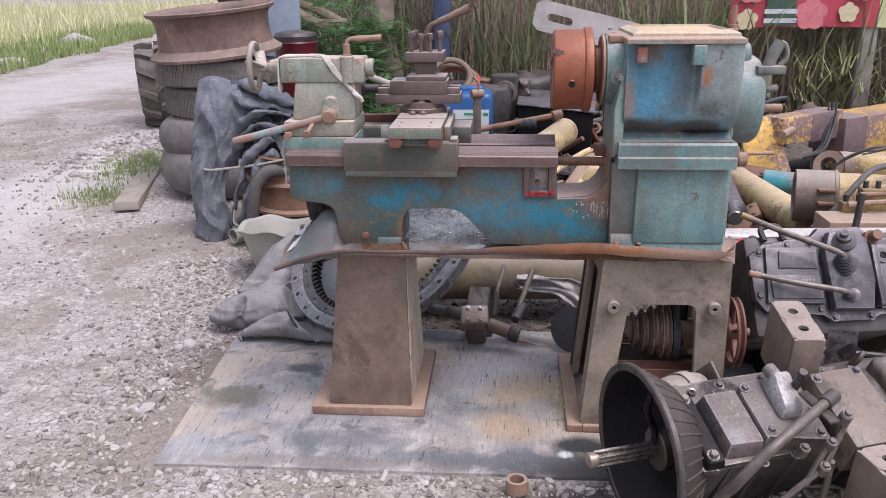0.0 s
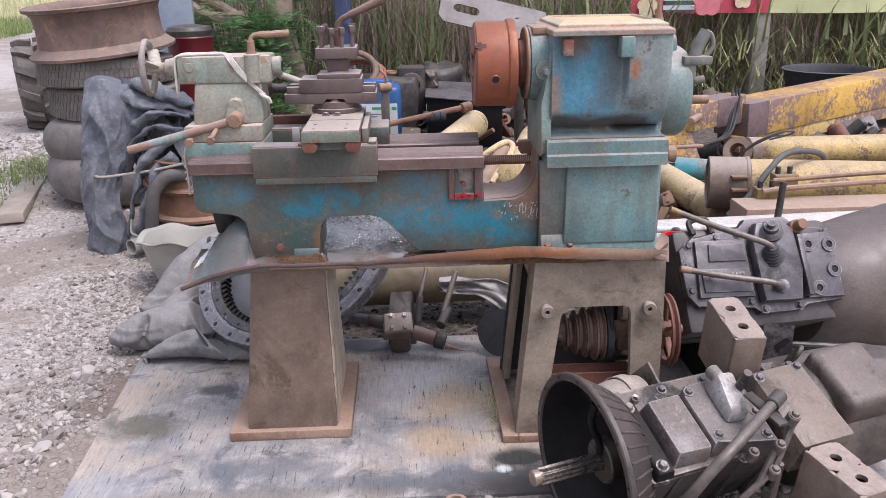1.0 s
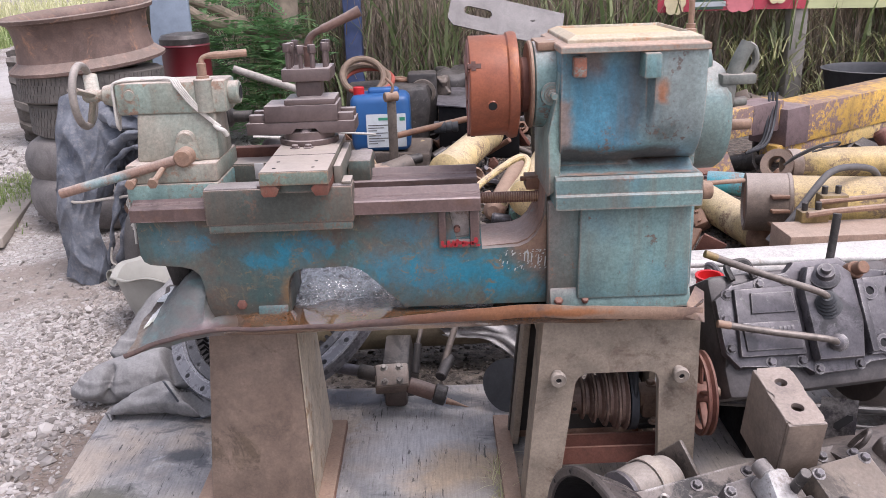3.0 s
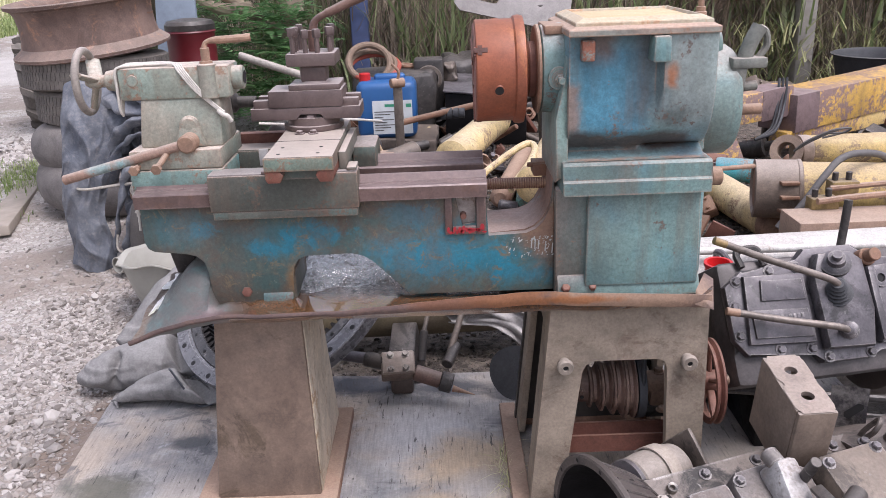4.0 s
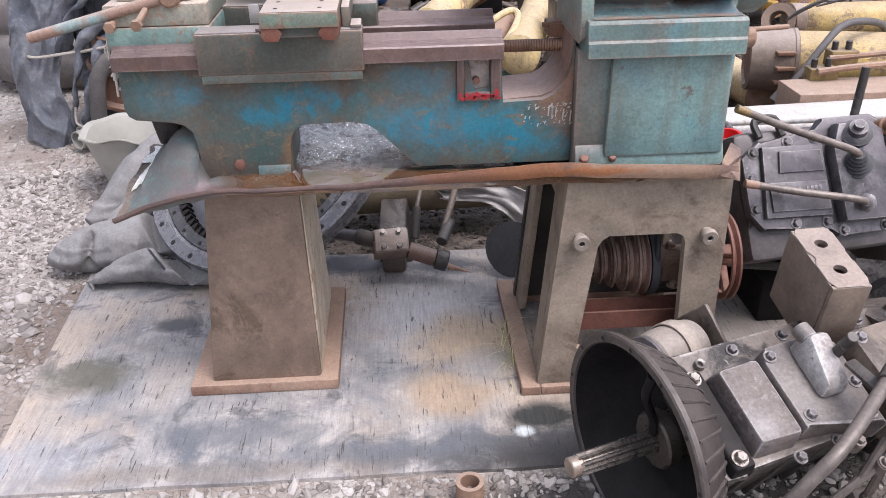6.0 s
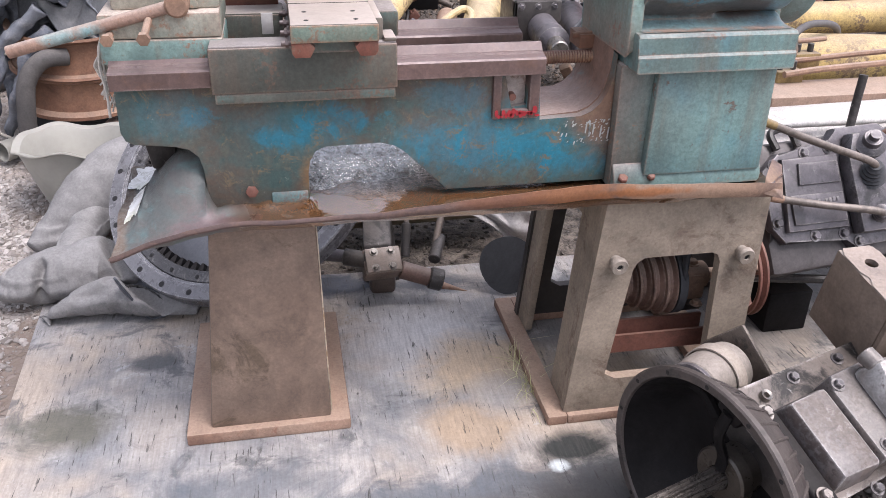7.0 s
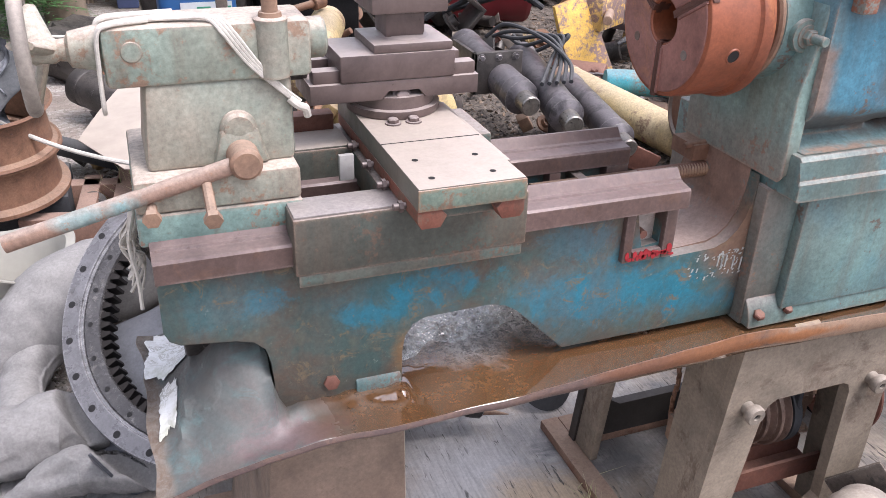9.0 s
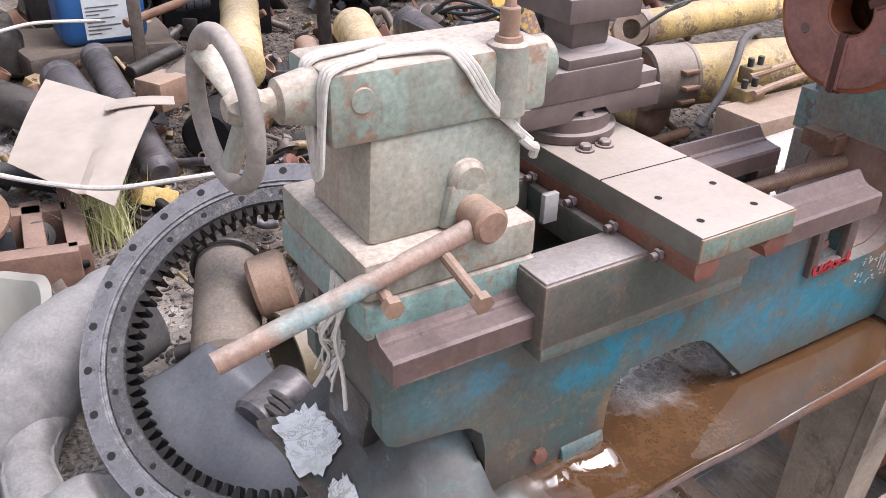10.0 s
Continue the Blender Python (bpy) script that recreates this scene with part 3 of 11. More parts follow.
def ground_mat():
    """Compact dusty track with crushed stone trodden in; darker oily soil in the yard."""
    k = Nodes("gravel_ground", 0.95)
    p = k.pos
    n0, n1, n2 = k.noise(0.7, 4, 0.6, p), k.noise(3.0, 6, 0.7, p), k.noise(26, 6, 0.75, p)
    sp = []
    for sc in (46, 95):
        cell = k.voro(sc, "Color", co=p)
        sep = k.t.nodes.new("ShaderNodeSeparateColor")
        k.t.links.new(cell, sep.inputs[0])
        sp.append((sep.outputs[0], k.voro(sc, "Distance", "DISTANCE_TO_EDGE", co=p)))
    dirt = k.mix(k.ramp(n2, [(0.35, 0.0), (0.65, 1.0)]), (0.155, 0.128, 0.105), (0.40, 0.355, 0.315))
    dirt = k.mix(k.ramp(n1, [(0.40, 0.0), (0.62, 0.6)]), dirt, (0.44, 0.40, 0.365))
    st = k.mix(k.ramp(sp[0][0], [(0.1, 0.0), (0.9, 1.0)]), (0.22, 0.195, 0.175), (0.52, 0.485, 0.445))
    few = k.math("MULTIPLY", k.ramp(sp[0][0], [(0.36, 0.0), (0.44, 1.0)]), k.ramp(k.math("ADD", k.math("MULTIPLY", n1, 0.7), k.math("MULTIPLY", n0, 0.3)), [(0.38, 0.0), (0.50, 1.0)]))
    few = k.math("MULTIPLY", few, k.ramp(sp[0][1], [(0.02, 0.0), (0.08, 1.0)]))
    c = k.mix(few, dirt, st)
    c = k.mix(k.math("MULTIPLY", k.ramp(sp[0][1], [(0.0, 0.55), (0.05, 0.0)]), k.ramp(n1, [(0.4, 0.2), (0.6, 1.0)])), c, (0.16, 0.13, 0.105))
    fine = k.math("MULTIPLY", k.ramp(sp[1][0], [(0.55, 0.0), (0.62, 0.6)]), k.ramp(sp[1][1], [(0.02, 0.0), (0.10, 1.0)]))
    c = k.mix(fine, c, (0.50, 0.46, 0.42))
    c = k.mix(k.ramp(k.noise(1.6, 6, 0.72, p, dist=0.6), [(0.47, 0.0), (0.58, 0.8)]), c, (0.25, 0.205, 0.17))
    yard = k.math("MULTIPLY", k.ramp(k.math("ADD", k.math("MULTIPLY", k.axis(0), 0.5), k.math("MULTIPLY", n1, 0.6)), [(0.0, 0.0), (0.16, 1.0)]), k.ramp(k.math("MULTIPLY", k.axis(1), 0.1), [(0.25, 0.0), (0.29, 1.0)]))
    soil = k.mix(k.ramp(n2, [(0.4, 0.0), (0.62, 1.0)]), (0.06, 0.05, 0.042), (0.20, 0.165, 0.135))
    c = k.mix(yard, c, soil)
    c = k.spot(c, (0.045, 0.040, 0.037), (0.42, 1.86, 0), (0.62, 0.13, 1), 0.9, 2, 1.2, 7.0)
    c = k.spot(c, (0.17, 0.125, 0.095), (-1.02, 2.62, 0), (0.13, 0.34, 1), 0.8, 2, 1.6, 8.0)
    c = k.spot(c, (0.15, 0.115, 0.09), (-1.05, 3.6, 0), (0.22, 0.4, 1), 0.8, 2, 1.4, 7.0)
    # Long pale stripes put the sun on the wheel tracks into the colour.
    c = k.spot(c, (0.56, 0.53, 0.50), (-2.75, 4.6, 0), (0.45, 3.2, 1), 0.7, 2, 0.9, 3.0)
    c = k.spot(c, (0.54, 0.51, 0.48), (-5.2, 9.5, 0), (1.2, 5.0, 1), 0.6, 2, 0.9, 2.0)
    k.color(c).bump(few, 0.7, 0.012).bump(fine, 0.4, 0.006).bump(n2, 0.5, 0.010).bump(n1, 0.4, 0.03)
    return k.m


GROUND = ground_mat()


def leaf_mat(name, a, b, trans=0.35):
    k = Nodes(name, 0.6)
    g = k.t.nodes.new("ShaderNodeNewGeometry")
    c = k.ramp(g.outputs["Random Per Island"], [(0.0, a), (1.0, b)])
    k.color(c)
    k.b.inputs["Subsurface Weight"].default_value = 0.0
    tr = k.t.nodes.new("ShaderNodeBsdfTranslucent")
    k.t.links.new(c, tr.inputs[0])
    mx = k.t.nodes.new("ShaderNodeMixShader")
    mx.inputs[0].default_value = trans
    k.t.links.new(k.b.outputs[0], mx.inputs[1])
    k.t.links.new(tr.outputs[0], mx.inputs[2])
    k.t.links.new(mx.outputs[0], k.t.nodes["Material Output"].inputs[0])
    return k.m


LEAFGREEN = leaf_mat("green_leaf", (0.085, 0.19, 0.07), (0.21, 0.36, 0.15))
REEDGREEN = leaf_mat("green_reed", (0.15, 0.21, 0.08), (0.43, 0.46, 0.25))
DRYREED = leaf_mat("dry_brown_reed", (0.17, 0.13, 0.10), (0.56, 0.45, 0.35), 0.2)
GRASSPALE = leaf_mat("pale_meadow_grass", (0.46, 0.48, 0.20), (0.74, 0.70, 0.44), 0.3)
WEEDPALE = leaf_mat("pale_weed", (0.20, 0.225, 0.08), (0.42, 0.40, 0.20), 0.3)
GRASSGREEN = leaf_mat("green_grass", (0.15, 0.22, 0.06), (0.36, 0.41, 0.17), 0.3)
DRYLEAF = leaf_mat("dry_fallen_leaf", (0.09, 0.06, 0.04), (0.26, 0.185, 0.125), 0.1)
CHIPS = leaf_mat("crushed_stone_bits", (0.15, 0.128, 0.11), (0.47, 0.43, 0.395), 0.0)
SOILBITS = leaf_mat("dark_soil_bits", (0.03, 0.026, 0.022), (0.13, 0.105, 0.085), 0.0)

# ---- building helpers ----
BASE = {}


def thing(name, at, label, category, group="", kind=""):
    """An empty at the base of a thing; its parts are given in world metres."""
    ob = new(name)
    ob.empty_display_size = 0.05
    ob.location = at
    BASE[ob.name] = Vector(at)
    return tagged(ob, label, category, group, kind)


def finish(bm, smooth=35.0):
    bmesh.ops.recalc_face_normals(bm, faces=bm.faces)
    if smooth:
        lim = radians(smooth)
        for f in bm.faces:
            f.smooth = True
        for e in bm.edges:
            if len(e.link_faces) != 2 or e.calc_face_angle(9) > lim:
                e.smooth = False


def part(name, bm, material, parent=None, label="", smooth=35.0):
    """Links a bmesh as one mesh object under a thing or a part."""
    finish(bm, smooth)
    base = BASE.get(parent.name, Vector()) if parent else Vector()
    if base.length:
        bmesh.ops.translate(bm, verts=bm.verts, vec=-base)
    me = bpy.data.meshes.new(name)
    bm.to_mesh(me)
    bm.free()
    me.materials.append(material)
    ob = new(name, me)
    if parent:
        ob.parent = parent
        BASE[ob.name] = base
    if label:
        ob["label"] = label
    return ob


def single(name, bm, material, label, category, at=None, group="", kind="", smooth=35.0):
    """A thing that is one plain mesh, with its origin at its base."""
    at = Vector(at) if at else Vector((0, 0, 0))
    finish(bm, smooth)
    bmesh.ops.translate(bm, verts=bm.verts, vec=-at)
    me = bpy.data.meshes.new(name)
    bm.to_mesh(me)
    bm.free()
    me.materials.append(material)
    ob = new(name, me)
    ob.location = at
    BASE[ob.name] = at
    return tagged(ob, label, category, group, kind)


def B():
    return bmesh.new()


def bevel(bm, geom_faces, w, seg=2):
    edges = {e for f in geom_faces for e in f.edges if e.is_valid}
    if w > 0:
        bmesh.ops.bevel(bm, geom=list(edges), offset=w, segments=seg, profile=0.5, affect="EDGES", clamp_overlap=True)


def box(bm, x0, x1, y0, y1, z0, z1, bev=0.003, m=None, taper=None, seg=2):
    """A box between the given limits; taper: how much the top is drawn in (x, y) on each side."""
    tx, ty = taper or (0, 0)
    v = [bm.verts.new(p) for p in ((x0, y0, z0), (x1, y0, z0), (x1, y1, z0), (x0, y1, z0), (x0 + tx, y0 + ty, z1), (x1 - tx, y0 + ty, z1), (x1 - tx, y1 - ty, z1), (x0 + tx, y1 - ty, z1))]
    if m is not None:
        for q in v:
            q.co = m @ q.co
    fs = [bm.faces.new([v[i] for i in q]) for q in ((3, 2, 1, 0), (4, 5, 6, 7), (0, 1, 5, 4), (1, 2, 6, 5), (2, 3, 7, 6), (3, 0, 4, 7))]
    bevel(bm, fs, bev, seg)
    return bm


def hexa(bm, pts, bev=0.003):
    """A six-sided block from 8 corners: 4 below, 4 above, in the same turn."""
    v = [bm.verts.new(p) for p in pts]
    fs = [bm.faces.new([v[i] for i in q]) for q in ((3, 2, 1, 0), (4, 5, 6, 7), (0, 1, 5, 4), (1, 2, 6, 5), (2, 3, 7, 6), (3, 0, 4, 7))]
    bevel(bm, fs, bev)
    return bm


def prism(bm, pts, axis, a, b, bev=0.003, m=None):
    """Extrudes a polygon. axis 'y': pts are (x, z); 'x': (y, z); 'z': (x, y)."""
    def at(p, s):
        q = Vector({"y": (p[0], s, p[1]), "x": (s, p[0], p[1]), "z": (p[0], p[1], s)}[axis])
        return m @ q if m is not None else q
    lo, hi = [bm.verts.new(at(p, a)) for p in pts], [bm.verts.new(at(p, b)) for p in pts]
    n = len(pts)
    fs = [bm.faces.new(lo[::-1]), bm.faces.new(hi)]
    caps = list(fs)
    for i in range(n):
        fs.append(bm.faces.new((lo[i], lo[(i + 1) % n], hi[(i + 1) % n], hi[i])))
    if bev > 0:
        bevel(bm, caps, bev)
    return bm


def frame_of(p0, p1):
    d = (Vector(p1) - Vector(p0)).normalized()
    s = Vector((0, 0, 1)) if abs(d.z) < 0.9 else Vector((1, 0, 0))
    u = d.cross(s).normalized()
    return d, u, d.cross(u).normalized()


def spin(bm, p0, p1, profile, seg=32, closed=False, a0=0.0, a1=360.0):
    """Turns a profile of (distance along p0-p1, radius) about that line."""
    p0 = Vector(p0)
    d, u, w = frame_of(p0, p1)
    full = abs(a1 - a0) >= 359.9
    n = seg if full else seg + 1
    rings = []
    for s, r in profile:
        if r < 1e-6:
            rings.append([bm.verts.new(p0 + d * s)])
        else:
            rings.append([bm.verts.new(p0 + d * s + (u * math.cos(t) + w * math.sin(t)) * r) for t in (radians(a0 + (a1 - a0) * i / seg) for i in range(n))])
    if closed:
        rings.append(rings[0])
    for A, C in zip(rings, rings[1:]):
        for i in range(seg if full else seg):
            j = (i + 1) % n
            if not full and i + 1 >= n:
                continue
            q = [A[i % len(A)], A[j % len(A)], C[j % len(C)], C[i % len(C)]]
            q = list(dict.fromkeys(q))
            if len(q) > 2:
                try:
                    bm.faces.new(q)
                except ValueError:
                    pass
    return bm


def rod(bm, p0, p1, r, r1=None, seg=20, bev=0.0):
    """A solid round bar with softened ends."""
    L = (Vector(p1) - Vector(p0)).length
    r1 = r if r1 is None else r1
    b = min(bev or 0.12 * min(r, r1), L * 0.3)
    return spin(bm, p0, p1, [(0, 0), (0, r - b), (b, r), (L - b, r1), (L, r1 - b), (L, 0)], seg)


def pipe(bm, p0, p1, r, ri, seg=28):
    """An open tube."""
    L = (Vector(p1) - Vector(p0)).length
    return spin(bm, p0, p1, [(0, ri), (0, r), (L, r), (L, ri)], seg, closed=True)


def curve_pts(pts, n=8):
    """A smooth run through the points (Catmull-Rom)."""
    P = [Vector(p) for p in pts]
    P = [P[0] * 2 - P[1]] + P + [P[-1] * 2 - P[-2]]
    out = []
    for a, b, c, d in zip(P, P[1:], P[2:], P[3:]):
        for i in range(n):
            t = i / n
            out.append(0.5 * ((2 * b) + (c - a) * t + (2 * a - 5 * b + 4 * c - d) * t * t + (3 * b - a - 3 * c + d) * t ** 3))
    return out + [P[-2]]


def tube(bm, pts, r, seg=10, n=8, smooth=True, radii=None, flat=1.0, caps=True):
    """A round bar or hose along a run of points."""
    Q = curve_pts(pts, n) if smooth else [Vector(p) for p in pts]
    prev = None
    rings = []
    up = None
    for i, p in enumerate(Q):
        d = (Q[min(i + 1, len(Q) - 1)] - Q[max(i - 1, 0)]).normalized()
        if up is None:
            up = frame_of((0, 0, 0), d)[1]
        up = (up - d * up.dot(d)).normalized()
        w = d.cross(up)
        rr = radii(i / (len(Q) - 1)) if radii else r
        rings.append([bm.verts.new(p + (up * math.cos(2 * math.pi * k / seg) + w * math.sin(2 * math.pi * k / seg) * flat) * rr) for k in range(seg)])
    for A, C in zip(rings, rings[1:]):
        for k in range(seg):
            bm.faces.new((A[k], A[(k + 1) % seg], C[(k + 1) % seg], C[k]))
    if caps:
        bm.faces.new(rings[0][::-1])
        bm.faces.new(rings[-1])
    return bm


def torus(bm, c, axis, R, r, seg=40, sub=12, flat=1.0):
    c, d = Vector(c), Vector(axis).normalized()
    _, u, w = frame_of((0, 0, 0), d)
    rings = []
    for i in range(seg):
        t = 2 * math.pi * i / seg
        o = u * math.cos(t) + w * math.sin(t)
        rings.append([bm.verts.new(c + o * (R + r * math.cos(2 * math.pi * k / sub)) + d * r * flat * math.sin(2 * math.pi * k / sub)) for k in range(sub)])
    for i in range(seg):
        A, C = rings[i], rings[(i + 1) % seg]
        for k in range(sub):
            bm.faces.new((A[k], A[(k + 1) % sub], C[(k + 1) % sub], C[k]))
    return bm


def hexbolt(bm, at, axis, r=0.009, h=0.008, washer=True):
    """A six-sided bolt head on a washer."""
    a, d = Vector(at), Vector(axis).normalized()
    if washer:
        spin(bm, a, a + d, [(0, 0), (0, r * 1.45), (0.002, r * 1.4), (0.002, 0)], 18)
    spin(bm, a + d * 0.001, a + d * 2, [(0, 0), (0, r), (h * 0.8, r), (h, r * 0.8), (h, 0)], 6)
    return bm


def sheet(bm, nx, ny, fn, thick=0.0):
    """A grid of points fn(u, v), given a thickness along its normals."""
    g = [[bm.verts.new(fn(i / nx, j / ny)) for j in range(ny + 1)] for i in range(nx + 1)]
    for i in range(nx):
        for j in range(ny):
            bm.faces.new((g[i][j], g[i + 1][j], g[i + 1][j + 1], g[i][j + 1]))
    if thick:
        bm.normal_update()
        bmesh.ops.solidify(bm, geom=bm.faces[:], thickness=thick)
    return bm


def cloth(bm, nx, ny, fn, thick=0.005):
    """A softly folded sheet of even thickness."""
    sheet(bm, nx, ny, fn)
    for _ in range(3):
        bmesh.ops.smooth_vert(bm, verts=bm.verts[:], factor=0.5, use_axis_x=True, use_axis_y=True, use_axis_z=True)
    bm.normal_update()
    back = bmesh.ops.duplicate(bm, geom=bm.verts[:] + bm.edges[:] + bm.faces[:])["geom"]
    for v in back:
        if isinstance(v, bmesh.types.BMVert):
            v.co += v.normal * thick
    return bm


def rough_up(bm, amp, scale, seed=0.0):
    for v in bm.verts:
        v.co += noise.noise_vector(v.co * scale + Vector((seed, seed, seed))) * amp
    return bm


def sub(bm, cuts=1):
    bmesh.ops.subdivide_edges(bm, edges=bm.edges[:], cuts=cuts, use_grid_fill=True)
    return bm


def gz(x, y):
    """Height of the yard's ground: it climbs a little behind the machine."""
    t = min(1.0, max(0.0, (y - 3.1) / 2.0))
    off = max(-1.0 - x, x - 1.3, 1.95 - y, y - 2.95, 0.0)
    return -0.009 + 0.12 * t * t * (3 - 2 * t) + 0.014 * noise.noise(Vector((x * 1.3, y * 1.3, 0))) * min(1.0, off / 0.4)

# ---- ground ----
def build_ground():
    bm = B()
    xs = [-60, -30, -16, -10, -7] + [-5.5 + 0.25 * i for i in range(45)] + [7, 10, 16, 30, 60]
    ys = [-40, -15, -6, -3] + [-1.5 + 0.25 * i for i in range(45)] + [11, 13, 16, 22, 35, 80]
    g = [[bm.verts.new((x, y, gz(x, y))) for y in ys] for x in xs]
    for i in range(len(xs) - 1):
        for j in range(len(ys) - 1):
            bm.faces.new((g[i][j], g[i + 1][j], g[i + 1][j + 1], g[i][j + 1]))
    ob = single("ground", bm, GROUND, "grey crushed stone and dusty soil of the scrap yard", "ground", kind="structure")
    return ob


build_ground()


# ---- the lathe ----
AX_Y, AX_Z = 2.35, 1.02  # spindle axis
lathe = thing("lathe", (0.0, 2.45, 0.0), "old engine lathe with worn blue-green paint, standing on plywood", "lathe")


def build_bed():
    bm = B()
    outline = [(-0.622, 0.776), (-0.623, 0.690), (-0.617, 0.675), (-0.604, 0.667), (-0.535, 0.662), (-0.512, 0.655), (-0.497, 0.640), (-0.491, 0.615), (-0.490, 0.535),
               (-0.309, 0.535), (-0.311, 0.596), (-0.307, 0.620), (-0.295, 0.640), (-0.276, 0.648), (-0.176, 0.650), (-0.150, 0.643), (-0.132, 0.631), (-0.052, 0.546),
               (0.2655, 0.546), (0.2655, 0.795), (0.262, 0.755), (0.255, 0.725), (0.243, 0.703), (0.226, 0.687), (0.205, 0.678), (0.122, 0.675), (0.120, 0.776), (0.099, 0.776), (0.097, 0.706), (0.066, 0.702), (0.052, 0.776)]
    prism(bm, outline, "y", 2.272, 2.296, 0.004)
    back = [p for p in outline if not (0.04 < p[0] < 0.1 and p[1] > 0.69)]
    prism(bm, back, "y", 2.435, 2.458, 0.002)
    bed = part("bed", bm, BEDPAINT, lathe, "cast bed with greasy patchy blue paint")
    bm = B()
    box(bm, -0.49, -0.309, 2.2965, 2.4345, 0.535, 0.60, 0.002)
    part("foot_web", bm, SADDLE, bed)
    for x in (-0.60, -0.38, -0.24, -0.10, 0.02):
        bm = B()
        box(bm, x, x + 0.018, 2.2965, 2.4345, 0.665, 0.77, 0.002)
        part("cross_rib", bm, SADDLE, bed)
    bm = B()
    hexa(bm, [(-0.597, 2.375, 0.578), (-0.552, 2.375, 0.574), (-0.552, 2.47, 0.562), (-0.597, 2.47, 0.566), (-0.604, 2.34, 0.672), (-0.544, 2.34, 0.672), (-0.544, 2.45, 0.672), (-0.604, 2.45, 0.672)], 0.006)
    part("end_stub", bm, DARKIRON, bed, "dark stub below the bed end")
    bm = B()
    prism(bm, [(0.121, 0.655), (0.2655, 0.655), (0.2655, 0.800), (0.262, 0.758), (0.255, 0.728), (0.243, 0.706), (0.226, 0.690), (0.205, 0.681), (0.121, 0.6765)], "y", 2.295, 2.456, 0.001)
    part("gap_floor", bm, metal_mat("dusty_gap_iron", (0.30, 0.185, 0.135), (0.21, 0.12, 0.085), 12, 0.7, 0.0, 0.8, (0.48, 0.37, 0.325), spots=(0.17, 0.20, 0.185), bump=0.2), bed, "dusty brown gap in the bed")
    bm = B()
    hexbolt(bm, (-0.413, 2.272, 0.567), (0, -1, 0.15), 0.0115, 0.006, False)
    part("foot_bolt", bm, REDRUST, bed, "rusty hexagon bolt")
    for x, y, z, r in ((0.287, 2.234, 0.560, 0.010), (0.345, 2.234, 0.560, 0.008)):
        bm = B()
        hexbolt(bm, (x, y, z), (0, -0.5, 0.85), r, 0.008, False)
        part("foot_bolt", bm, REDRUST, bed, "rusty hexagon bolt")
    for q in ((0.030, 0.046, 0.684, 0.7715), (0.098, 0.1185, 0.684, 0.7715), (0.0462, 0.0978, 0.684, 0.702)):
        bm = B()
        box(bm, q[0], q[1], 2.262, 2.300, q[2], q[3], 0.003)
        part("end_plate", bm, WAY, bed, "brown steel end bracket")
    bm = B()
    box(bm, 0.0463, 0.0977, 2.290, 2.302, 0.7022, 0.7712, 0.001)
    part("bracket_web", bm, metal_mat("pale_dusty_web", (0.50, 0.44, 0.40), (0.38, 0.29, 0.25), 16, 0.8, 0.0, 0.3, (0.5, 0.44, 0.4), spots=(0.20, 0.12, 0.09), bump=0.3), bed, "pale dusty bracket web")
    bm = B()
    rod(bm, (0.070, 2.291, 0.722), (0.070, 2.274, 0.722), 0.007, seg=12)
    part("bracket_bolt", bm, REDRUST, bed)
    rr = random.Random(9)
    smear = plain("smeared_red_paint", (0.40, 0.022, 0.03), 0.55, 0.2, 60)
    for k in range(17):
        x, z = 0.036 + 0.0048 * k + 0.002 * rr.random(), 0.6865 + 0.008 * rr.random()
        h = rr.uniform(0.004, 0.011) if k % 5 else 0.014
        w = rr.uniform(0.0030, 0.0055)
        bm = B()
        prism(bm, [(x + w * (0.8 + 0.3 * rr.random()) * math.cos(t), z + h * 0.5 + h * 0.5 * (0.8 + 0.4 * rr.random()) * math.sin(t)) for t in (radians(q) for q in range(0, 360, 36))], "y", 2.2606, 2.2622, 0.0)
        part("paint_patch", bm, smear, bed, "smear of red paint", 0)
    # ledge of old paint beside the foot bolt
    bm = B()
    prism(bm, [(2.2735, 0.5365), (2.266, 0.5365), (2.265, 0.546), (2.268, 0.558), (2.2735, 0.564)], "x", -0.378, -0.312, 0.002)
    part("foot_ledge", bm, worn_paint("teal_ledge_paint", (0.095, 0.17, 0.165), (0.13, 0.10, 0.08), 0.7, (0.17, 0.26, 0.25), 0.15, 26, 0.5, 0.25, alt_at=(0.52, 0.6)), bed, "ledge with teal paint left on it")
    bm = B()
    rc = random.Random(21)
    for i in range(70):
        x = 0.150 + 0.112 * rc.random() ** 0.6
        z = 0.672 - 0.045 * rc.random() ** 1.8 - 0.03 * max(0.0, 0.2 - x)
        if i < 7:
            x, z = 0.215 + 0.0075 * i, 0.667 - 0.002 * i
        h, w = (0.018 + 0.006 * rc.random(), 0.0022) if i < 7 else (0.001 + 0.006 * rc.random() ** 2, 0.0008 + 0.0018 * rc.random())
        if i in (3, 5):
            continue
        hexa(bm, [(x, 2.2708, z - h), (x + w, 2.2708, z - h), (x + w, 2.2725, z - h), (x, 2.2725, z - h), (x + 0.0015, 2.2708, z), (x + 0.0015 + w * 1.2, 2.2708, z), (x + 0.0015 + w * 1.2, 2.2725, z), (x + 0.0015, 2.2725, z)], 0.0)
    part("chalk_mark", bm, plain("chalk_white", (0.45, 0.46, 0.44), 0.9), bed, "pale scratched marks", 0)
    # ways
    bm = B()
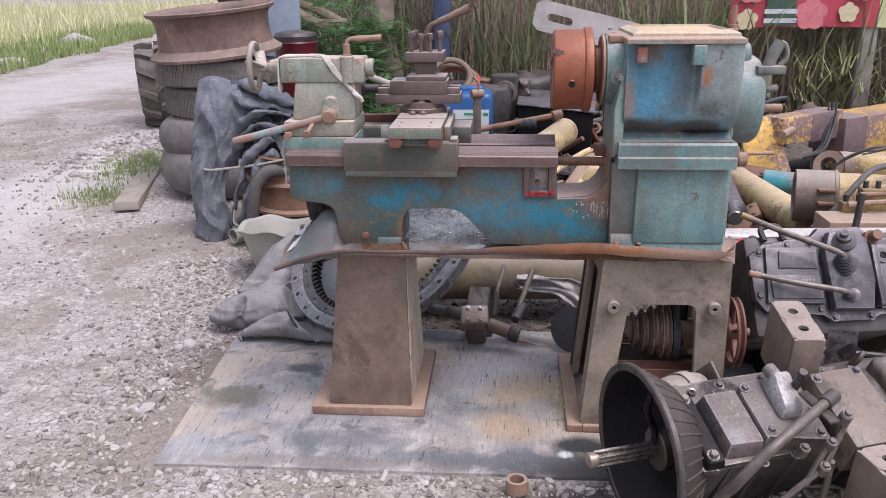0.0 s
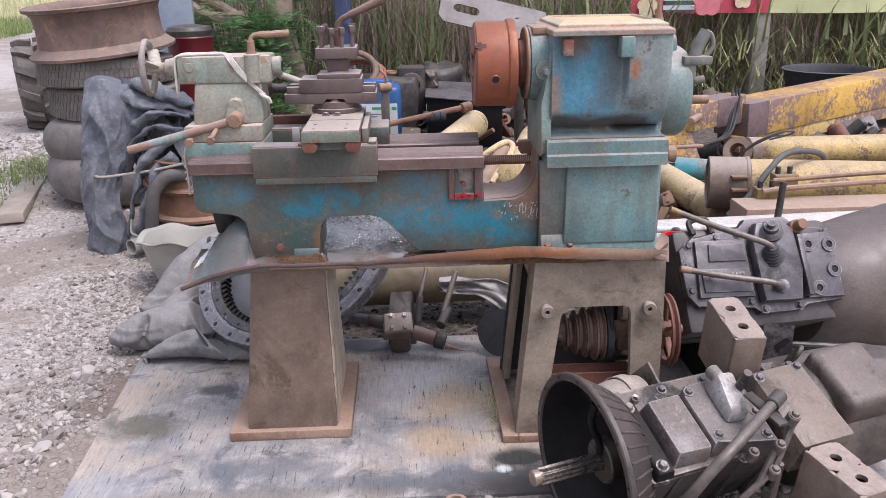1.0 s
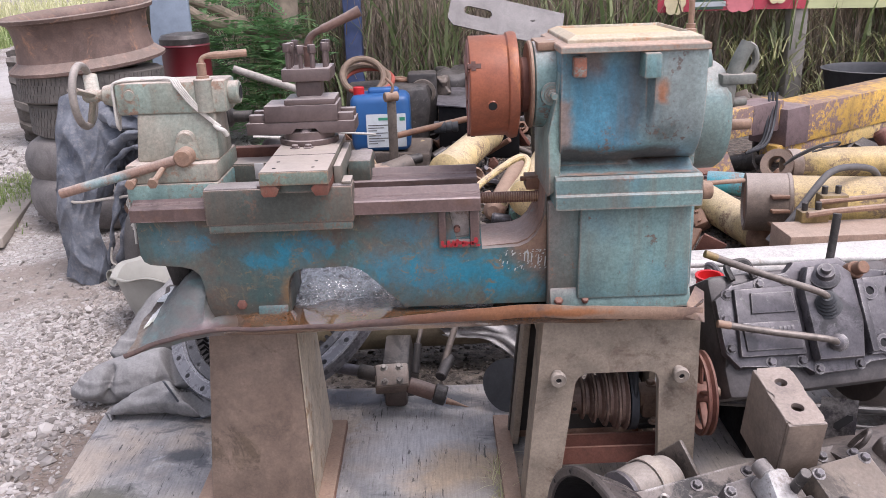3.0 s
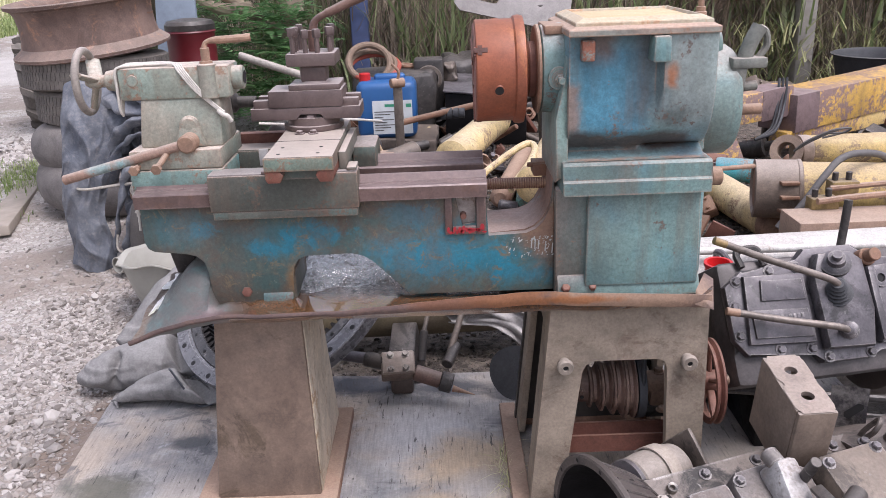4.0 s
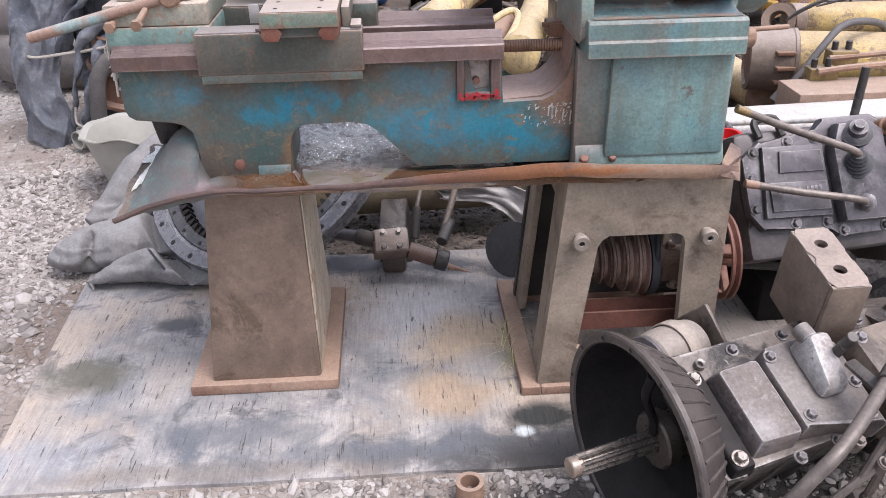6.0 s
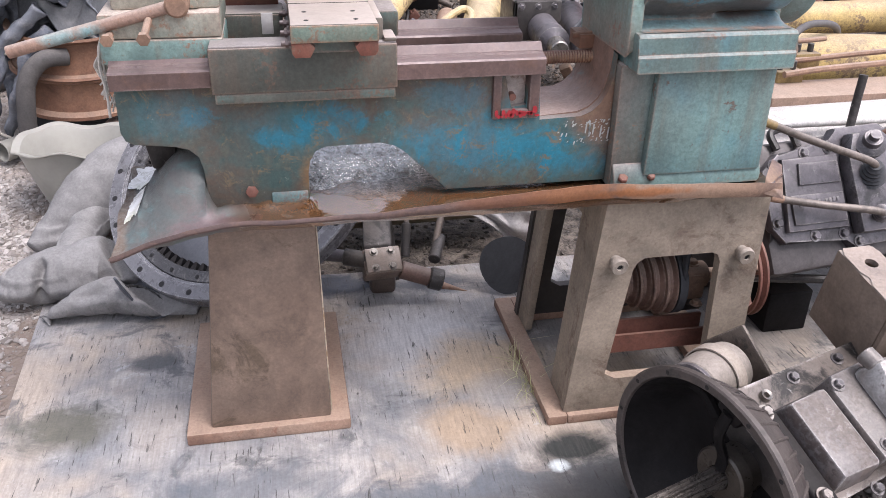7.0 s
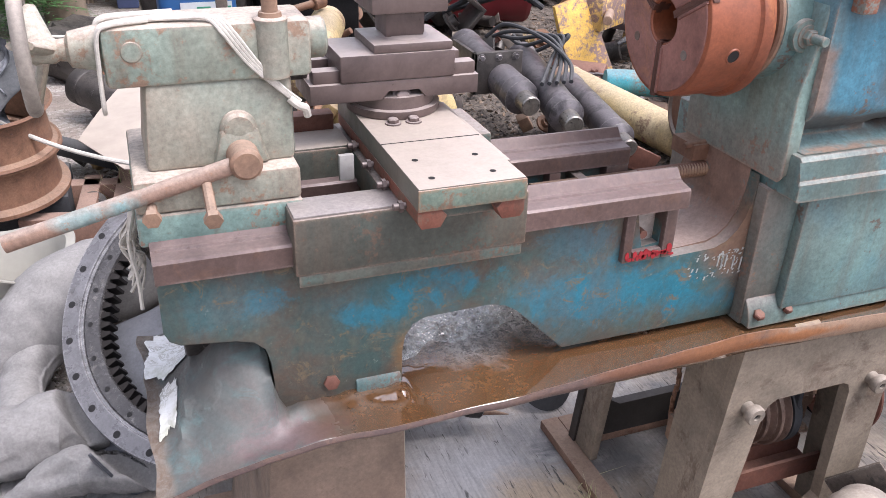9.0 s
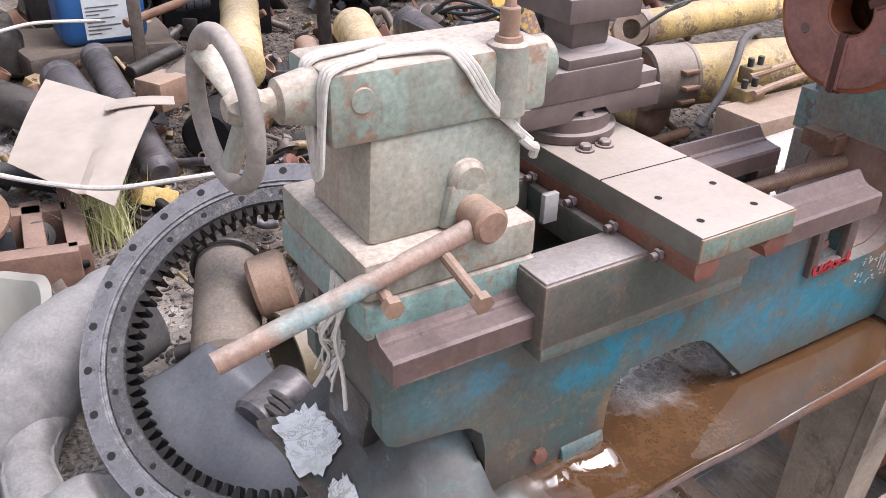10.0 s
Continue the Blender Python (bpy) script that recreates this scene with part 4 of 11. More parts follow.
    prism(bm, [(2.246, 0.772), (2.246, 0.799), (2.249, 0.802), (2.270, 0.8035), (2.2715, 0.8065), (2.277, 0.8075), (2.286, 0.8205), (2.2895, 0.8205), (2.297, 0.806), (2.297, 0.772)], "x", -0.624, 0.121, 0.0012)
    part("front_way", bm, WAY, lathe, "front bedway of brown oiled steel")
    bm = B()
    prism(bm, [(2.414, 0.776), (2.414, 0.801), (2.417, 0.804), (2.442, 0.8055), (2.4435, 0.8085), (2.449, 0.8095), (2.459, 0.8235), (2.463, 0.8235), (2.470, 0.808), (2.470, 0.776)], "x", -0.624, 0.123, 0.0012)
    box(bm, -0.02, 0.0, 2.4145, 2.4695, 0.70, 0.7755, 0.002)
    box(bm, 0.083, 0.123, 2.4145, 2.4695, 0.68, 0.7755, 0.002)
    part("rear_way", bm, WAY, lathe, "rear bedway of brown oiled steel")
    # lead screw with its thread
    bm = B()
    prof, x = [(0, 0), (0, 0.0115)], 0.0
    while x < 0.36:
        prof += [(x + 0.0015, 0.0125), (x + 0.003, 0.0125), (x + 0.0042, 0.0105)]
        x += 0.0055
    prof += [(x, 0.0)]
    spin(bm, (-0.06, 2.40, 0.757), (0.3, 2.40, 0.757), prof, 14)
    part("lead_screw", bm, metal_mat("rubbed_thread_steel", (0.34, 0.21, 0.13), (0.24, 0.13, 0.085), 20, 0.45, 0.3, 0.3), lathe, "rusty threaded lead screw")
    bm = B()
    rod(bm, (0.13, 2.402, 0.757), (0.295, 2.402, 0.757), 0.0128)
    part("screw_sleeve", bm, REDRUST, lathe)


build_bed()


def build_headstock():
    hs = B()
    box(hs, 0.266, 0.580, 2.250, 2.500, 0.538, 0.780, 0.004)
    GREENWIPED = worn_paint("wiped_green_paint", (0.172, 0.292, 0.275), (0.14, 0.105, 0.085), 0.14, (0.12, 0.255, 0.275), 0.12, 10, 0.45, 0.12, grime=0.6, wear=0.9)
    HSBASE = worn_paint("stained_green_paint", (0.20, 0.305, 0.28), (0.20, 0.125, 0.09), 0.14, (0.13, 0.265, 0.285), 0.6, 10, 0.45, 0.1, grime=0.6, wear=0.9, patch=((0.2, 0.272, 0.56, 0.86, (0.30, 0.185, 0.135), 14.0, 1.0), (0.26, 0.325, 0.54, 0.78, (0.13, 0.115, 0.10), 22.0, 0.6)))
    SIDEWEB = worn_paint("pale_stained_green_paint", (0.23, 0.335, 0.30), (0.24, 0.15, 0.11), 0.14, (0.20, 0.34, 0.345), 0.6, 8, 0.45, 0.2, grime=0.5, wear=0.9, patch=((0.24, 0.29, 0.80, 0.845, (0.28, 0.175, 0.13), 14.0, 1.0),))
    part_hs = part("headstock", hs, HSBASE, lathe, "headstock casting in chipped green paint")
    bm = B()
    box(bm, 0.327, 0.572, 2.230, 2.252, 0.566, 0.778, 0.006, taper=(0.004, 0.0))
    part("front_panel", bm, GREEN, part_hs)
    bm = B()
    prism(bm, [(2.251, 0.540), (2.232, 0.540), (2.233, 0.556), (2.238, 0.570), (2.244, 0.580), (2.251, 0.588)], "x", 0.269, 0.578, 0.004)
    part("foot_ledge", bm, HSBASE, part_hs)
    bm = B()
    prism(bm, [(2.200, 0.778), (2.200, 0.806), (2.206, 0.810), (2.206, 0.840), (2.212, 0.846), (2.51, 0.846), (2.51, 0.778)], "x", 0.274, 0.580, 0.004)
    part("plinth", bm, GREENWIPED, part_hs)
    # upper casting: a flat front that overhangs the plinth and swells into a barrel over the gears
    flat = [(2.219, 1.098 - 0.0265 * k) for k in range(8)] + [(2.2205, 0.9055), (2.225, 0.898)] + [(2.225 + 0.0074 * k, 0.898 - 0.0064 * k) for k in range(1, 6)]
    barrel = [(2.193, 1.098 - 0.0245 * k) for k in range(5)] + [(2.290 - 0.097 * math.cos(0.157 * k), 1.0 - 0.134 * math.sin(0.157 * k)) for k in range(1, 11)]
    flare = [(2.264, 0.859), (2.256, 0.853), (2.241, 0.849), (2.216, 0.8475)]
    bm = B()
    rings = []
    for x in [0.284, 0.286, 0.292, 0.31, 0.34, 0.37, 0.40] + [0.412 + 0.0035 * k for k in range(22)] + [0.50, 0.53, 0.556, 0.566, 0.571]:
        inset = 0.004 if x in (0.284, 0.571) else 0.0
        ring = []
        for k, (f, g) in enumerate(zip(flat, barrel)):
            low = min(1.0, max(0.0, (k - 5) / 5))
            t = min(1.0, max(0.0, (x - (0.457 - 0.030 * low)) / (0.011 + 0.032 * low)))
            t = t * t * (3 - 2 * t)
            ring.append(bm.verts.new((x, f[0] + (g[0] - f[0]) * t + inset, f[1] + (g[1] - f[1]) * t)))
        ring += [bm.verts.new((x, y + inset, z)) for y, z in flare] + [bm.verts.new((x, 2.49, 0.842)), bm.verts.new((x, 2.49, 1.098))]
        rings.append(ring)
    for A, C in zip(rings, rings[1:]):
        for m in range(len(A)):
            bm.faces.new((A[m], A[(m + 1) % len(A)], C[(m + 1) % len(A)], C[m]))
    bm.faces.new(rings[0][::-1])
    bm.faces.new(rings[-1])
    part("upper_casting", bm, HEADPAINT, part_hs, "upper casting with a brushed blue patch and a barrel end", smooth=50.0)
    bm = B()
    box(bm, 0.569, 0.583, 2.282, 2.50, 0.846, 1.098, 0.004)
    part("end_flange", bm, worn_paint("pale_chipped_flange_paint", (0.20, 0.30, 0.285), (0.24, 0.12, 0.075), 0.16, (0.255, 0.335, 0.32), 0.15, 8, 0.42, 0.16, grime=0.5, wear=0.9), part_hs)
    bm = B()
    prism(bm, [(0.262, 0.80), (0.288, 0.82), (0.288, 1.08), (0.262, 0.93)], "y", 2.23, 2.47, 0.004)
    part("side_web", bm, SIDEWEB, part_hs, "pale green web with a rusty foot")
    bm = B()  # bearing boss
    spin(bm, (0.238, AX_Y, AX_Z), (0.3, AX_Y, AX_Z), [(0, 0), (0, 0.084), (0.004, 0.090), (0.02, 0.092), (0.05, 0.094), (0.05, 0)], 48)
    part("bearing_boss", bm, GREEN, part_hs)
    bm = B()
    spin(bm, (0.230, AX_Y, AX_Z), (0.3, AX_Y, AX_Z), [(0, 0), (0, 0.088), (0.003, 0.092), (0.008, 0.092), (0.008, 0)], 48)
    part("boss_ring", bm, RUSTPALE, part_hs)
    bm = B()
    box(bm, 0.246, 0.292, 2.29, 2.41, 1.095, 1.113, 0.004)
    part("top_boss", bm, RUSTPALE, part_hs)
    # lid
    def tiers(bm, x0, x1, y0, y1, steps):
        """Stepped rectangles from the foot up, closed at both ends."""
        loops = [[bm.verts.new(p) for p in ((x0 + d, y0 + d, z), (x1 - d, y0 + d, z), (x1 - d, y1 - d, z), (x0 + d, y1 - d, z))] for d, z in steps]
        for A, C in zip(loops, loops[1:]):
            for m in range(4):
                bm.faces.new((A[m], A[(m + 1) % 4], C[(m + 1) % 4], C[m]))
        bm.faces.new(loops[0][::-1])
        bm.faces.new(loops[-1])
    bm = B()
    tiers(bm, 0.280, 0.572, 2.186, 2.504, [(0.001, 1.098), (0.0, 1.0995), (0.0, 1.109), (0.0015, 1.111), (0.014, 1.1165), (0.016, 1.117)])
    part("lid", bm, metal_mat("grey_green_lid", (0.24, 0.25, 0.215), (0.33, 0.235, 0.18), 14, 0.7, 0.0, 0.75, (0.52, 0.36, 0.27), spots=(0.30, 0.14, 0.07), bump=0.3, edge=1.0, edgec=(0.46, 0.22, 0.12)), part_hs, "flat lid with rusty pink edges", smooth=20.0)
    bm = B()
    tiers(bm, 0.294, 0.560, 2.200, 2.490, [(0.0, 1.1165), (0.0005, 1.1215), (0.002, 1.1235), (0.019, 1.131), (0.0215, 1.1308), (0.026, 1.124)])
    part("lid_rim", bm, metal_mat("cream_dusty_lid_top", (0.42, 0.40, 0.31), (0.44, 0.31, 0.19), 10, 0.8, 0.0, 0.7, (0.60, 0.50, 0.36), spots=(0.40, 0.20, 0.09), bump=0.25, edge=0.8, edgec=(0.56, 0.50, 0.40)), part_hs, "cream sloping rim round the lid", smooth=20.0)
    bm = B()
    box(bm, 0.3215, 0.5325, 2.2275, 2.4625, 1.122, 1.1262, 0.0008)
    part("lid_recess", bm, metal_mat("ochre_dusty_lid_top", (0.52, 0.36, 0.19), (0.42, 0.24, 0.11), 6, 0.8, 0.0, 0.8, (0.66, 0.52, 0.32), bump=0.2), part_hs, "ochre dusty sunken top")
    bm = B()
    box(bm, 0.307, 0.333, 2.196, 2.222, 1.050, 1.090, 0.004)
    part("small_lug", bm, worn_paint("rusty_lug_paint", (0.24, 0.28, 0.25), (0.26, 0.10, 0.06), 0.9, None, 0.5, 20, 0.6, 0.5), part_hs, "small rusty lug")
    bm = B()
    box(bm, 0.440, 0.476, 2.172, 2.222, 1.047, 1.096, 0.004, taper=(0.002, 0.002))
    part("large_lug", bm, GREEN, part_hs)
    # clamp bolt on the near side
    bm = B()
    spin(bm, (0.272, 2.262, 1.012), (0.272, 2.2, 1.012), [(0, 0), (0, 0.024), (0.012, 0.023), (0.014, 0)], 28)
    hexbolt(bm, (0.272, 2.249, 1.012), (0, -1, 0), 0.0115, 0.012)
    rod(bm, (0.272, 2.24, 1.012), (0.272, 2.213, 1.012), 0.007)
    part("clamp_bolt", bm, GREEN, part_hs)
    # eyebolt
    bm = B()
    rod(bm, (0.566, 2.31, 1.112), (0.566, 2.31, 1.185), 0.006)
    spin(bm, (0.566, 2.31, 1.118), (0.566, 2.31, 1.2), [(0, 0), (0, 0.012), (0.010, 0.012), (0.011, 0.009), (0.020, 0.010), (0.021, 0)], 16)
    part("lid_stud", bm, RUSTPALE, part_hs)
    # spindle end, gear cover and selector on the far end
    bm = B()
    rod(bm, (0.575, 2.33, 1.0), (0.635, 2.33, 1.0), 0.028)
    spin(bm, (0.578, AX_Y + 0.03, 1.05), (0.7, AX_Y + 0.03, 1.05), [(0, 0), (0, 0.045), (0.04, 0.043), (0.05, 0.036), (0.05, 0)], 28)
    part("selector_shaft", bm, GREEN, part_hs)
    bm = B()
    spin(bm, (0.583, 2.385, 0.935), (0.7, 2.385, 0.935), [(0, 0), (0, 0.118), (0.06, 0.118), (0.072, 0.11), (0.078, 0.09), (0.078, 0)], 48)
    part("gear_cover", bm, GREEN, part_hs, "round green change-gear cover")
    bm = B()
    hexa(bm, [(0.628, 2.292, 0.945), (0.660, 2.292, 0.940), (0.660, 2.335, 0.940), (0.628, 2.335, 0.945), (0.632, 2.292, 1.035), (0.668, 2.292, 1.028), (0.668, 2.335, 1.028), (0.632, 2.335, 1.035)], 0.006)
    box(bm, 0.632, 0.705, 2.288, 2.332, 1.012, 1.034, 0.005)
    tube(bm, [(0.662, 2.31, 1.03), (0.672, 2.31, 1.06), (0.690, 2.312, 1.095)], 0.016, 12)
    tube(bm, [(0.692, 2.315, 1.030), (0.708, 2.315, 1.055), (0.704, 2.315, 1.082), (0.69, 2.315, 1.093)], 0.010, 10, flat=0.7)
    rod(bm, (0.664, 2.31, 0.972), (0.692, 2.31, 0.975), 0.010)
    rod(bm, (0.645, 2.31, 0.932), (0.649, 2.31, 0.946), 0.012)
    part("selector_lever", bm, metal_mat("grey_green_lever", (0.17, 0.185, 0.165), (0.21, 0.20, 0.17), 15, 0.65, 0.1, 0.6, bump=0.3), part_hs, "grey-green forked lever")
    bm = B()
    rod(bm, (0.655, 2.36, 0.915), (0.725, 2.36, 0.915), 0.012)
    part("stub_shaft", bm, RUSTPALE, part_hs)
    bm = B()
    box(bm, 0.580, 0.600, 2.262, 2.300, 0.775, 0.828, 0.006)
    rod(bm, (0.598, 2.28, 0.790), (0.622, 2.28, 0.790), 0.020)
    rod(bm, (0.62, 2.28, 0.805), (0.70, 2.30, 0.803), 0.005)
    part("feed_boss", bm, RUSTPALE, part_hs)
    bm = B()
    box(bm, 0.235, 0.268, 2.40, 2.462, 0.772, 0.80, 0.002)
    rod(bm, (0.222, 2.41, 0.797), (0.27, 2.41, 0.80), 0.0055)
    part("stop_bracket", bm, RUSTY, part_hs)


build_headstock()


def build_chuck():
    R, x0, x1 = 0.106, 0.104, 0.196
    ch = B()
    spin(ch, (x0, AX_Y, AX_Z), (0.3, AX_Y, AX_Z), [(0.045, 0.030), (0.002, 0.030), (0, 0.032), (0, R - 0.005), (0.002, R - 0.001), (0.005, R), (0.0785, R), (0.080, R + 0.0015), (0.082, R + 0.005), (0.092, R + 0.007), (0.101, R + 0.005), (0.103, R - 0.004), (0.106, 0.085), (0.108, 0.06), (0.108, 0)], 72)
    chuck = part("chuck", ch, CHUCK, lathe, "three-jaw chuck body covered with orange rust")
    bm = B()
    rod(bm, (0.211, AX_Y, AX_Z), (0.245, AX_Y, AX_Z), 0.058, seg=36)
    part("spindle_nose", bm, REDRUST, chuck)
    bm = B()
    spin(bm, (0.1025, AX_Y, AX_Z), (0.3, AX_Y, AX_Z), [(0.001, 0.033), (0, 0.034), (0, 0.098), (0.0016, 0.099)], 64)
    part("chuck_face", bm, CHUCKFACE, chuck)
    for k in range(3):
        # angle from straight down, turning towards the near side
        t = radians(120 * k)
        rad = Vector((0, -math.sin(t), -math.cos(t)))
        tan = Vector((0, -math.cos(t), math.sin(t)))
        c = Vector((0, AX_Y, AX_Z))
        m = Matrix((tan.to_4d(), rad.to_4d(), Vector((1, 0, 0, 0)), (0, 0, 0, 1))).transposed()
        m.translation = c
        m[3][0] = m[3][1] = m[3][2] = 0
        bm = B()
        box(bm, -0.005, 0.005, 0.028, R + 0.0012, 0.1010, 0.128, 0.0, m)
        box(bm, -0.010, 0.010, 0.028, R + 0.0016, 0.108, 0.117, 0.0, m)
        box(bm, -0.0015, 0.0015, 0.030, R + 0.002, 0.1003, 0.112, 0.0, m)
        part("jaw_slot", bm, SLOTRUST, chuck, "rusty empty jaw slot", 0)
        bm = B()
        for s in (-1, 1):
            box(bm, s * 0.0075 - 0.0022, s * 0.0075 + 0.0022, 0.036, R - 0.004, 0.1005, 0.104, 0.0008, m)
        part("slot_lip", bm, CHUCKFACE, chuck)
        t2 = radians(120 * k + 75)
        o = Vector((0, -math.sin(t2), -math.cos(t2)))
        bm = B()
        a = c + o * (R - 0.004) + Vector((0.150, 0, 0))
        spin(bm, a, a + o, [(0.0046, 0), (0.0047, 0.0088), (0.0040, 0.0092)], 18)
        part("key_socket", bm, DARKHOLE, chuck)
        bm = B()
        spin(bm, a, a + o, [(0.0030, 0.0100), (0.0050, 0.0090), (0.0050, 0.0105), (0.0030, 0.0120)], 20, closed=True)
        part("socket_ring", bm, CHUCK, chuck)
    for k in range(3):
        t = radians(60 + 120 * k)
        o = Vector((0, -math.sin(t), -math.cos(t)))
        bm = B()
        a = Vector((0.1022, AX_Y, AX_Z)) + o * 0.068
        spin(bm, a, a + Vector((-1, 0, 0)), [(0, 0), (0.0006, 0.0065), (0, 0.0072)], 16)
        part("face_screw", bm, metal_mat("pale_chuck_screw", (0.22, 0.20, 0.175), (0.25, 0.15, 0.12), 20, 0.5, 0.3, 0.1), chuck)


build_chuck()


def build_carriage():
    bm = B()
    box(bm, -0.460, -0.148, 2.233, 2.293, 0.7625, 0.8395, 0.003)
    ca = part("carriage", bm, SADDLE, lathe, "greasy saddle with a bare worn top")
    bm = B()
    box(bm, -0.456, -0.152, 2.2355, 2.268, 0.745, 0.7625, 0.002)
    part("apron_strip", bm, SADDLE, ca)
    bm = B()
    box(bm, -0.458, -0.150, 2.236, 2.292, 0.8395, 0.8425, 0.0012)
    part("wing_top", bm, metal_mat("bare_wing_iron", (0.30, 0.27, 0.26), (0.38, 0.34, 0.32), 10, 0.4, 0.35, 0.8, (0.46, 0.41, 0.385), bump=0.06), ca, "bare grey iron top")
    bm = B()
    box(bm, -0.332, -0.176, 2.2935, 2.56, 0.795, 0.8395, 0.003)
    prism(bm, [(-0.300, 0.840), (-0.210, 0.840), (-0.222, 0.860), (-0.288, 0.860)], "y", 2.19, 2.56, 0.001)
    part("bridge", bm, SADDLE, ca)
    bm = B()
    box(bm, -0.175, -0.120, 2.42, 2.545, 0.800, 0.852, 0.006)
    part("rear_wing", bm, SADDLE, ca)
    bm = B()
    box(bm, -0.46, -0.333, 2.432, 2.53, 0.780, 0.848, 0.003)
    part("rear_wing", bm, SADDLE, ca)
    bm = B()
    box(bm, -0.458, -0.334, 2.434, 2.505, 0.8475, 0.8505, 0.001)
    part("rear_wing_top", bm, SLIDETOP, ca, "dusty flat top")
    bm = B()
    box(bm, -0.45, -0.34, 2.512, 2.54, 0.845, 0.872, 0.002)
    part("wiper_block", bm, REDRUST, ca)
    bm = B()
    box(bm, -0.170, -0.149, 2.235, 2.29, 0.842, 0.850, 0.003)
    part("end_cap", bm, SLIDETOP, ca)
    # cross slide
    bm = B()
    box(bm, -0.325, -0.187, 2.168, 2.548, 0.861, 0.891, 0.0025)
    cs = part("cross_slide", bm, SLIDETOP, lathe, "cross slide with a dusty drilled top")
    bm = B()
    prism(bm, [(-0.325, 0.862), (-0.325, 0.846), (-0.320, 0.838), (-0.296, 0.838), (-0.288, 0.853), (-0.296, 0.862)], "y", 2.1695, 2.545, 0.001)
    part("dovetail", bm, REDLEAD, cs, "orange-red dovetail leg")
    bm = B()
    prism(bm, [(-0.187, 0.862), (-0.187, 0.846), (-0.192, 0.838), (-0.216, 0.838), (-0.224, 0.853), (-0.216, 0.862)], "y", 2.1695, 2.545, 0.001)
    part("dovetail", bm, REDLEAD, cs, "orange-red dovetail leg")
    bm = B()
    box(bm, -0.3255, -0.1865, 2.1665, 2.170, 0.862, 0.889, 0.001)
    part("front_edge", bm, worn_paint("green_worn_edge", (0.16, 0.215, 0.17), (0.20, 0.13, 0.09), 0.45, (0.20, 0.19, 0.14), 0.8, 14, 0.5, 0.4, dustc=(0.46, 0.385, 0.33), wear=0.8, wearc=(0.36, 0.17, 0.09)), cs, "worn front edge")
    for x, y in ((-0.300, 2.255), (-0.220, 2.253), (-0.220, 2.196), (-0.299, 2.196)):
        bm = B()
        spin(bm, (x, y, 0.8885), (x, y, 1), [(0, 0), (0.0005, 0.003), (0.0029, 0.0042), (0.0029, 0)], 12)
        part("tapped_hole", bm, DARKHOLE, cs)
    bm = B()
    box(bm, -0.3245, -0.1875, 2.318, 2.3192, 0.8895, 0.8916, 0.0)
    part("joint_line", bm, DARKHOLE, cs)
    for y in (2.215, 2.285, 2.355, 2.43):
        bm = B()
        rod(bm, (-0.341, y, 0.850), (-0.324, y, 0.850), 0.0045, seg=12)
        spin(bm, (-0.334, y, 0.850), (-0.3, y, 0.850), [(0, 0), (0, 0.0075), (0.005, 0.0075), (0.005, 0)], 6)
        part("gib_screw", bm, TOOLPOST, cs)
    bm = B()
    box(bm, -0.372, -0.352, 2.352, 2.360, 0.832, 0.868, 0.001)
    part("stop_clamp", bm, plain("rubbed_stop_plate", (0.42, 0.40, 0.38), 0.45, 0.15, 40), cs, "bright stop plate")
    bm = B()
    box(bm, -0.186, -0.170, 2.25, 2.50, 0.842, 0.880, 0.003)
    part("gib_plate", bm, SLIDETOP, cs)
    # compound slide and tool post
    bm = B()
    spin(bm, (-0.262, 2.468, 0.891), (-0.262, 2.468, 1), [(0, 0), (0, 0.066), (0.003, 0.068), (0.012, 0.068), (0.013, 0.060), (0.03, 0.060), (0.03, 0)], 48)
    sw = part("swivel_base", bm, TOOLPOST, lathe, "round swivel base of the compound slide")
    for x in (-0.255, -0.285):
        bm = B()
        hexbolt(bm, (x, 2.392, 0.891), (0, 0, 1), 0.008, 0.007)
        part("swivel_bolt", bm, TOOLPOST, sw)
    bm = B()
    prism(bm, [(-0.394, 0.918), (-0.292, 0.918), (-0.285, 0.932), (-0.238, 0.932), (-0.231, 0.918), (-0.150, 0.918), (-0.150, 0.945), (-0.394, 0.945)], "y", 2.415, 2.515, 0.002)
    cp = part("compound_slide", bm, TOOLPOST, lathe, "dark brown compound slide")
    bm = B()
    hexbolt(bm, (-0.262, 2.425, 0.918), (0, -0.6, 0.3), 0.010, 0.009)
    part("slide_bolt", bm, TOOLPOST, cp)
    for y in (2.422, 2.485):
        for xa, xb in ((-0.388, -0.346), (-0.190, -0.153)):
            bm = B()
            box(bm, xa, xb, y, y + 0.023, 0.9445, 0.962, 0.0015)
            part("slide_rail", bm, TOOLPOST, cp)
    bm = B()
    box(bm, -0.352, -0.187, 2.413, 2.517, 0.9455, 0.983, 0.003)
    part("slide_block", bm, TOOLPOST, cp)
    bm = B()
    box(bm, -0.305, -0.191, 2.414, 2.516, 0.983, 0.9955, 0.0025)
    part("post_plate", bm, TOOLPOST, cp)
    bm = B()
    rod(bm, (-0.43, 2.465, 0.955), (-0.388, 2.465, 0.955), 0.013)
    spin(bm, (-0.455, 2.465, 0.955), (-0.3, 2.465, 0.955), [(0, 0), (0, 0.022), (0.018, 0.024), (0.026, 0.014), (0.05, 0.012), (0.05, 0)], 24)
    part("feed_knob", bm, DARKIRON, cp)
    bm = B()
    box(bm, -0.281, -0.222, 2.440, 2.498, 0.995, 1.036, 0.008)
    spin(bm, (-0.25, 2.468, 0.995), (-0.25, 2.468, 1.2), [(0, 0), (0, 0.04), (0.004, 0.034), (0.006, 0)], 24)
    tp = part("tool_post", bm, TOOLPOST, lathe, "four-way tool post full of square-headed screws")
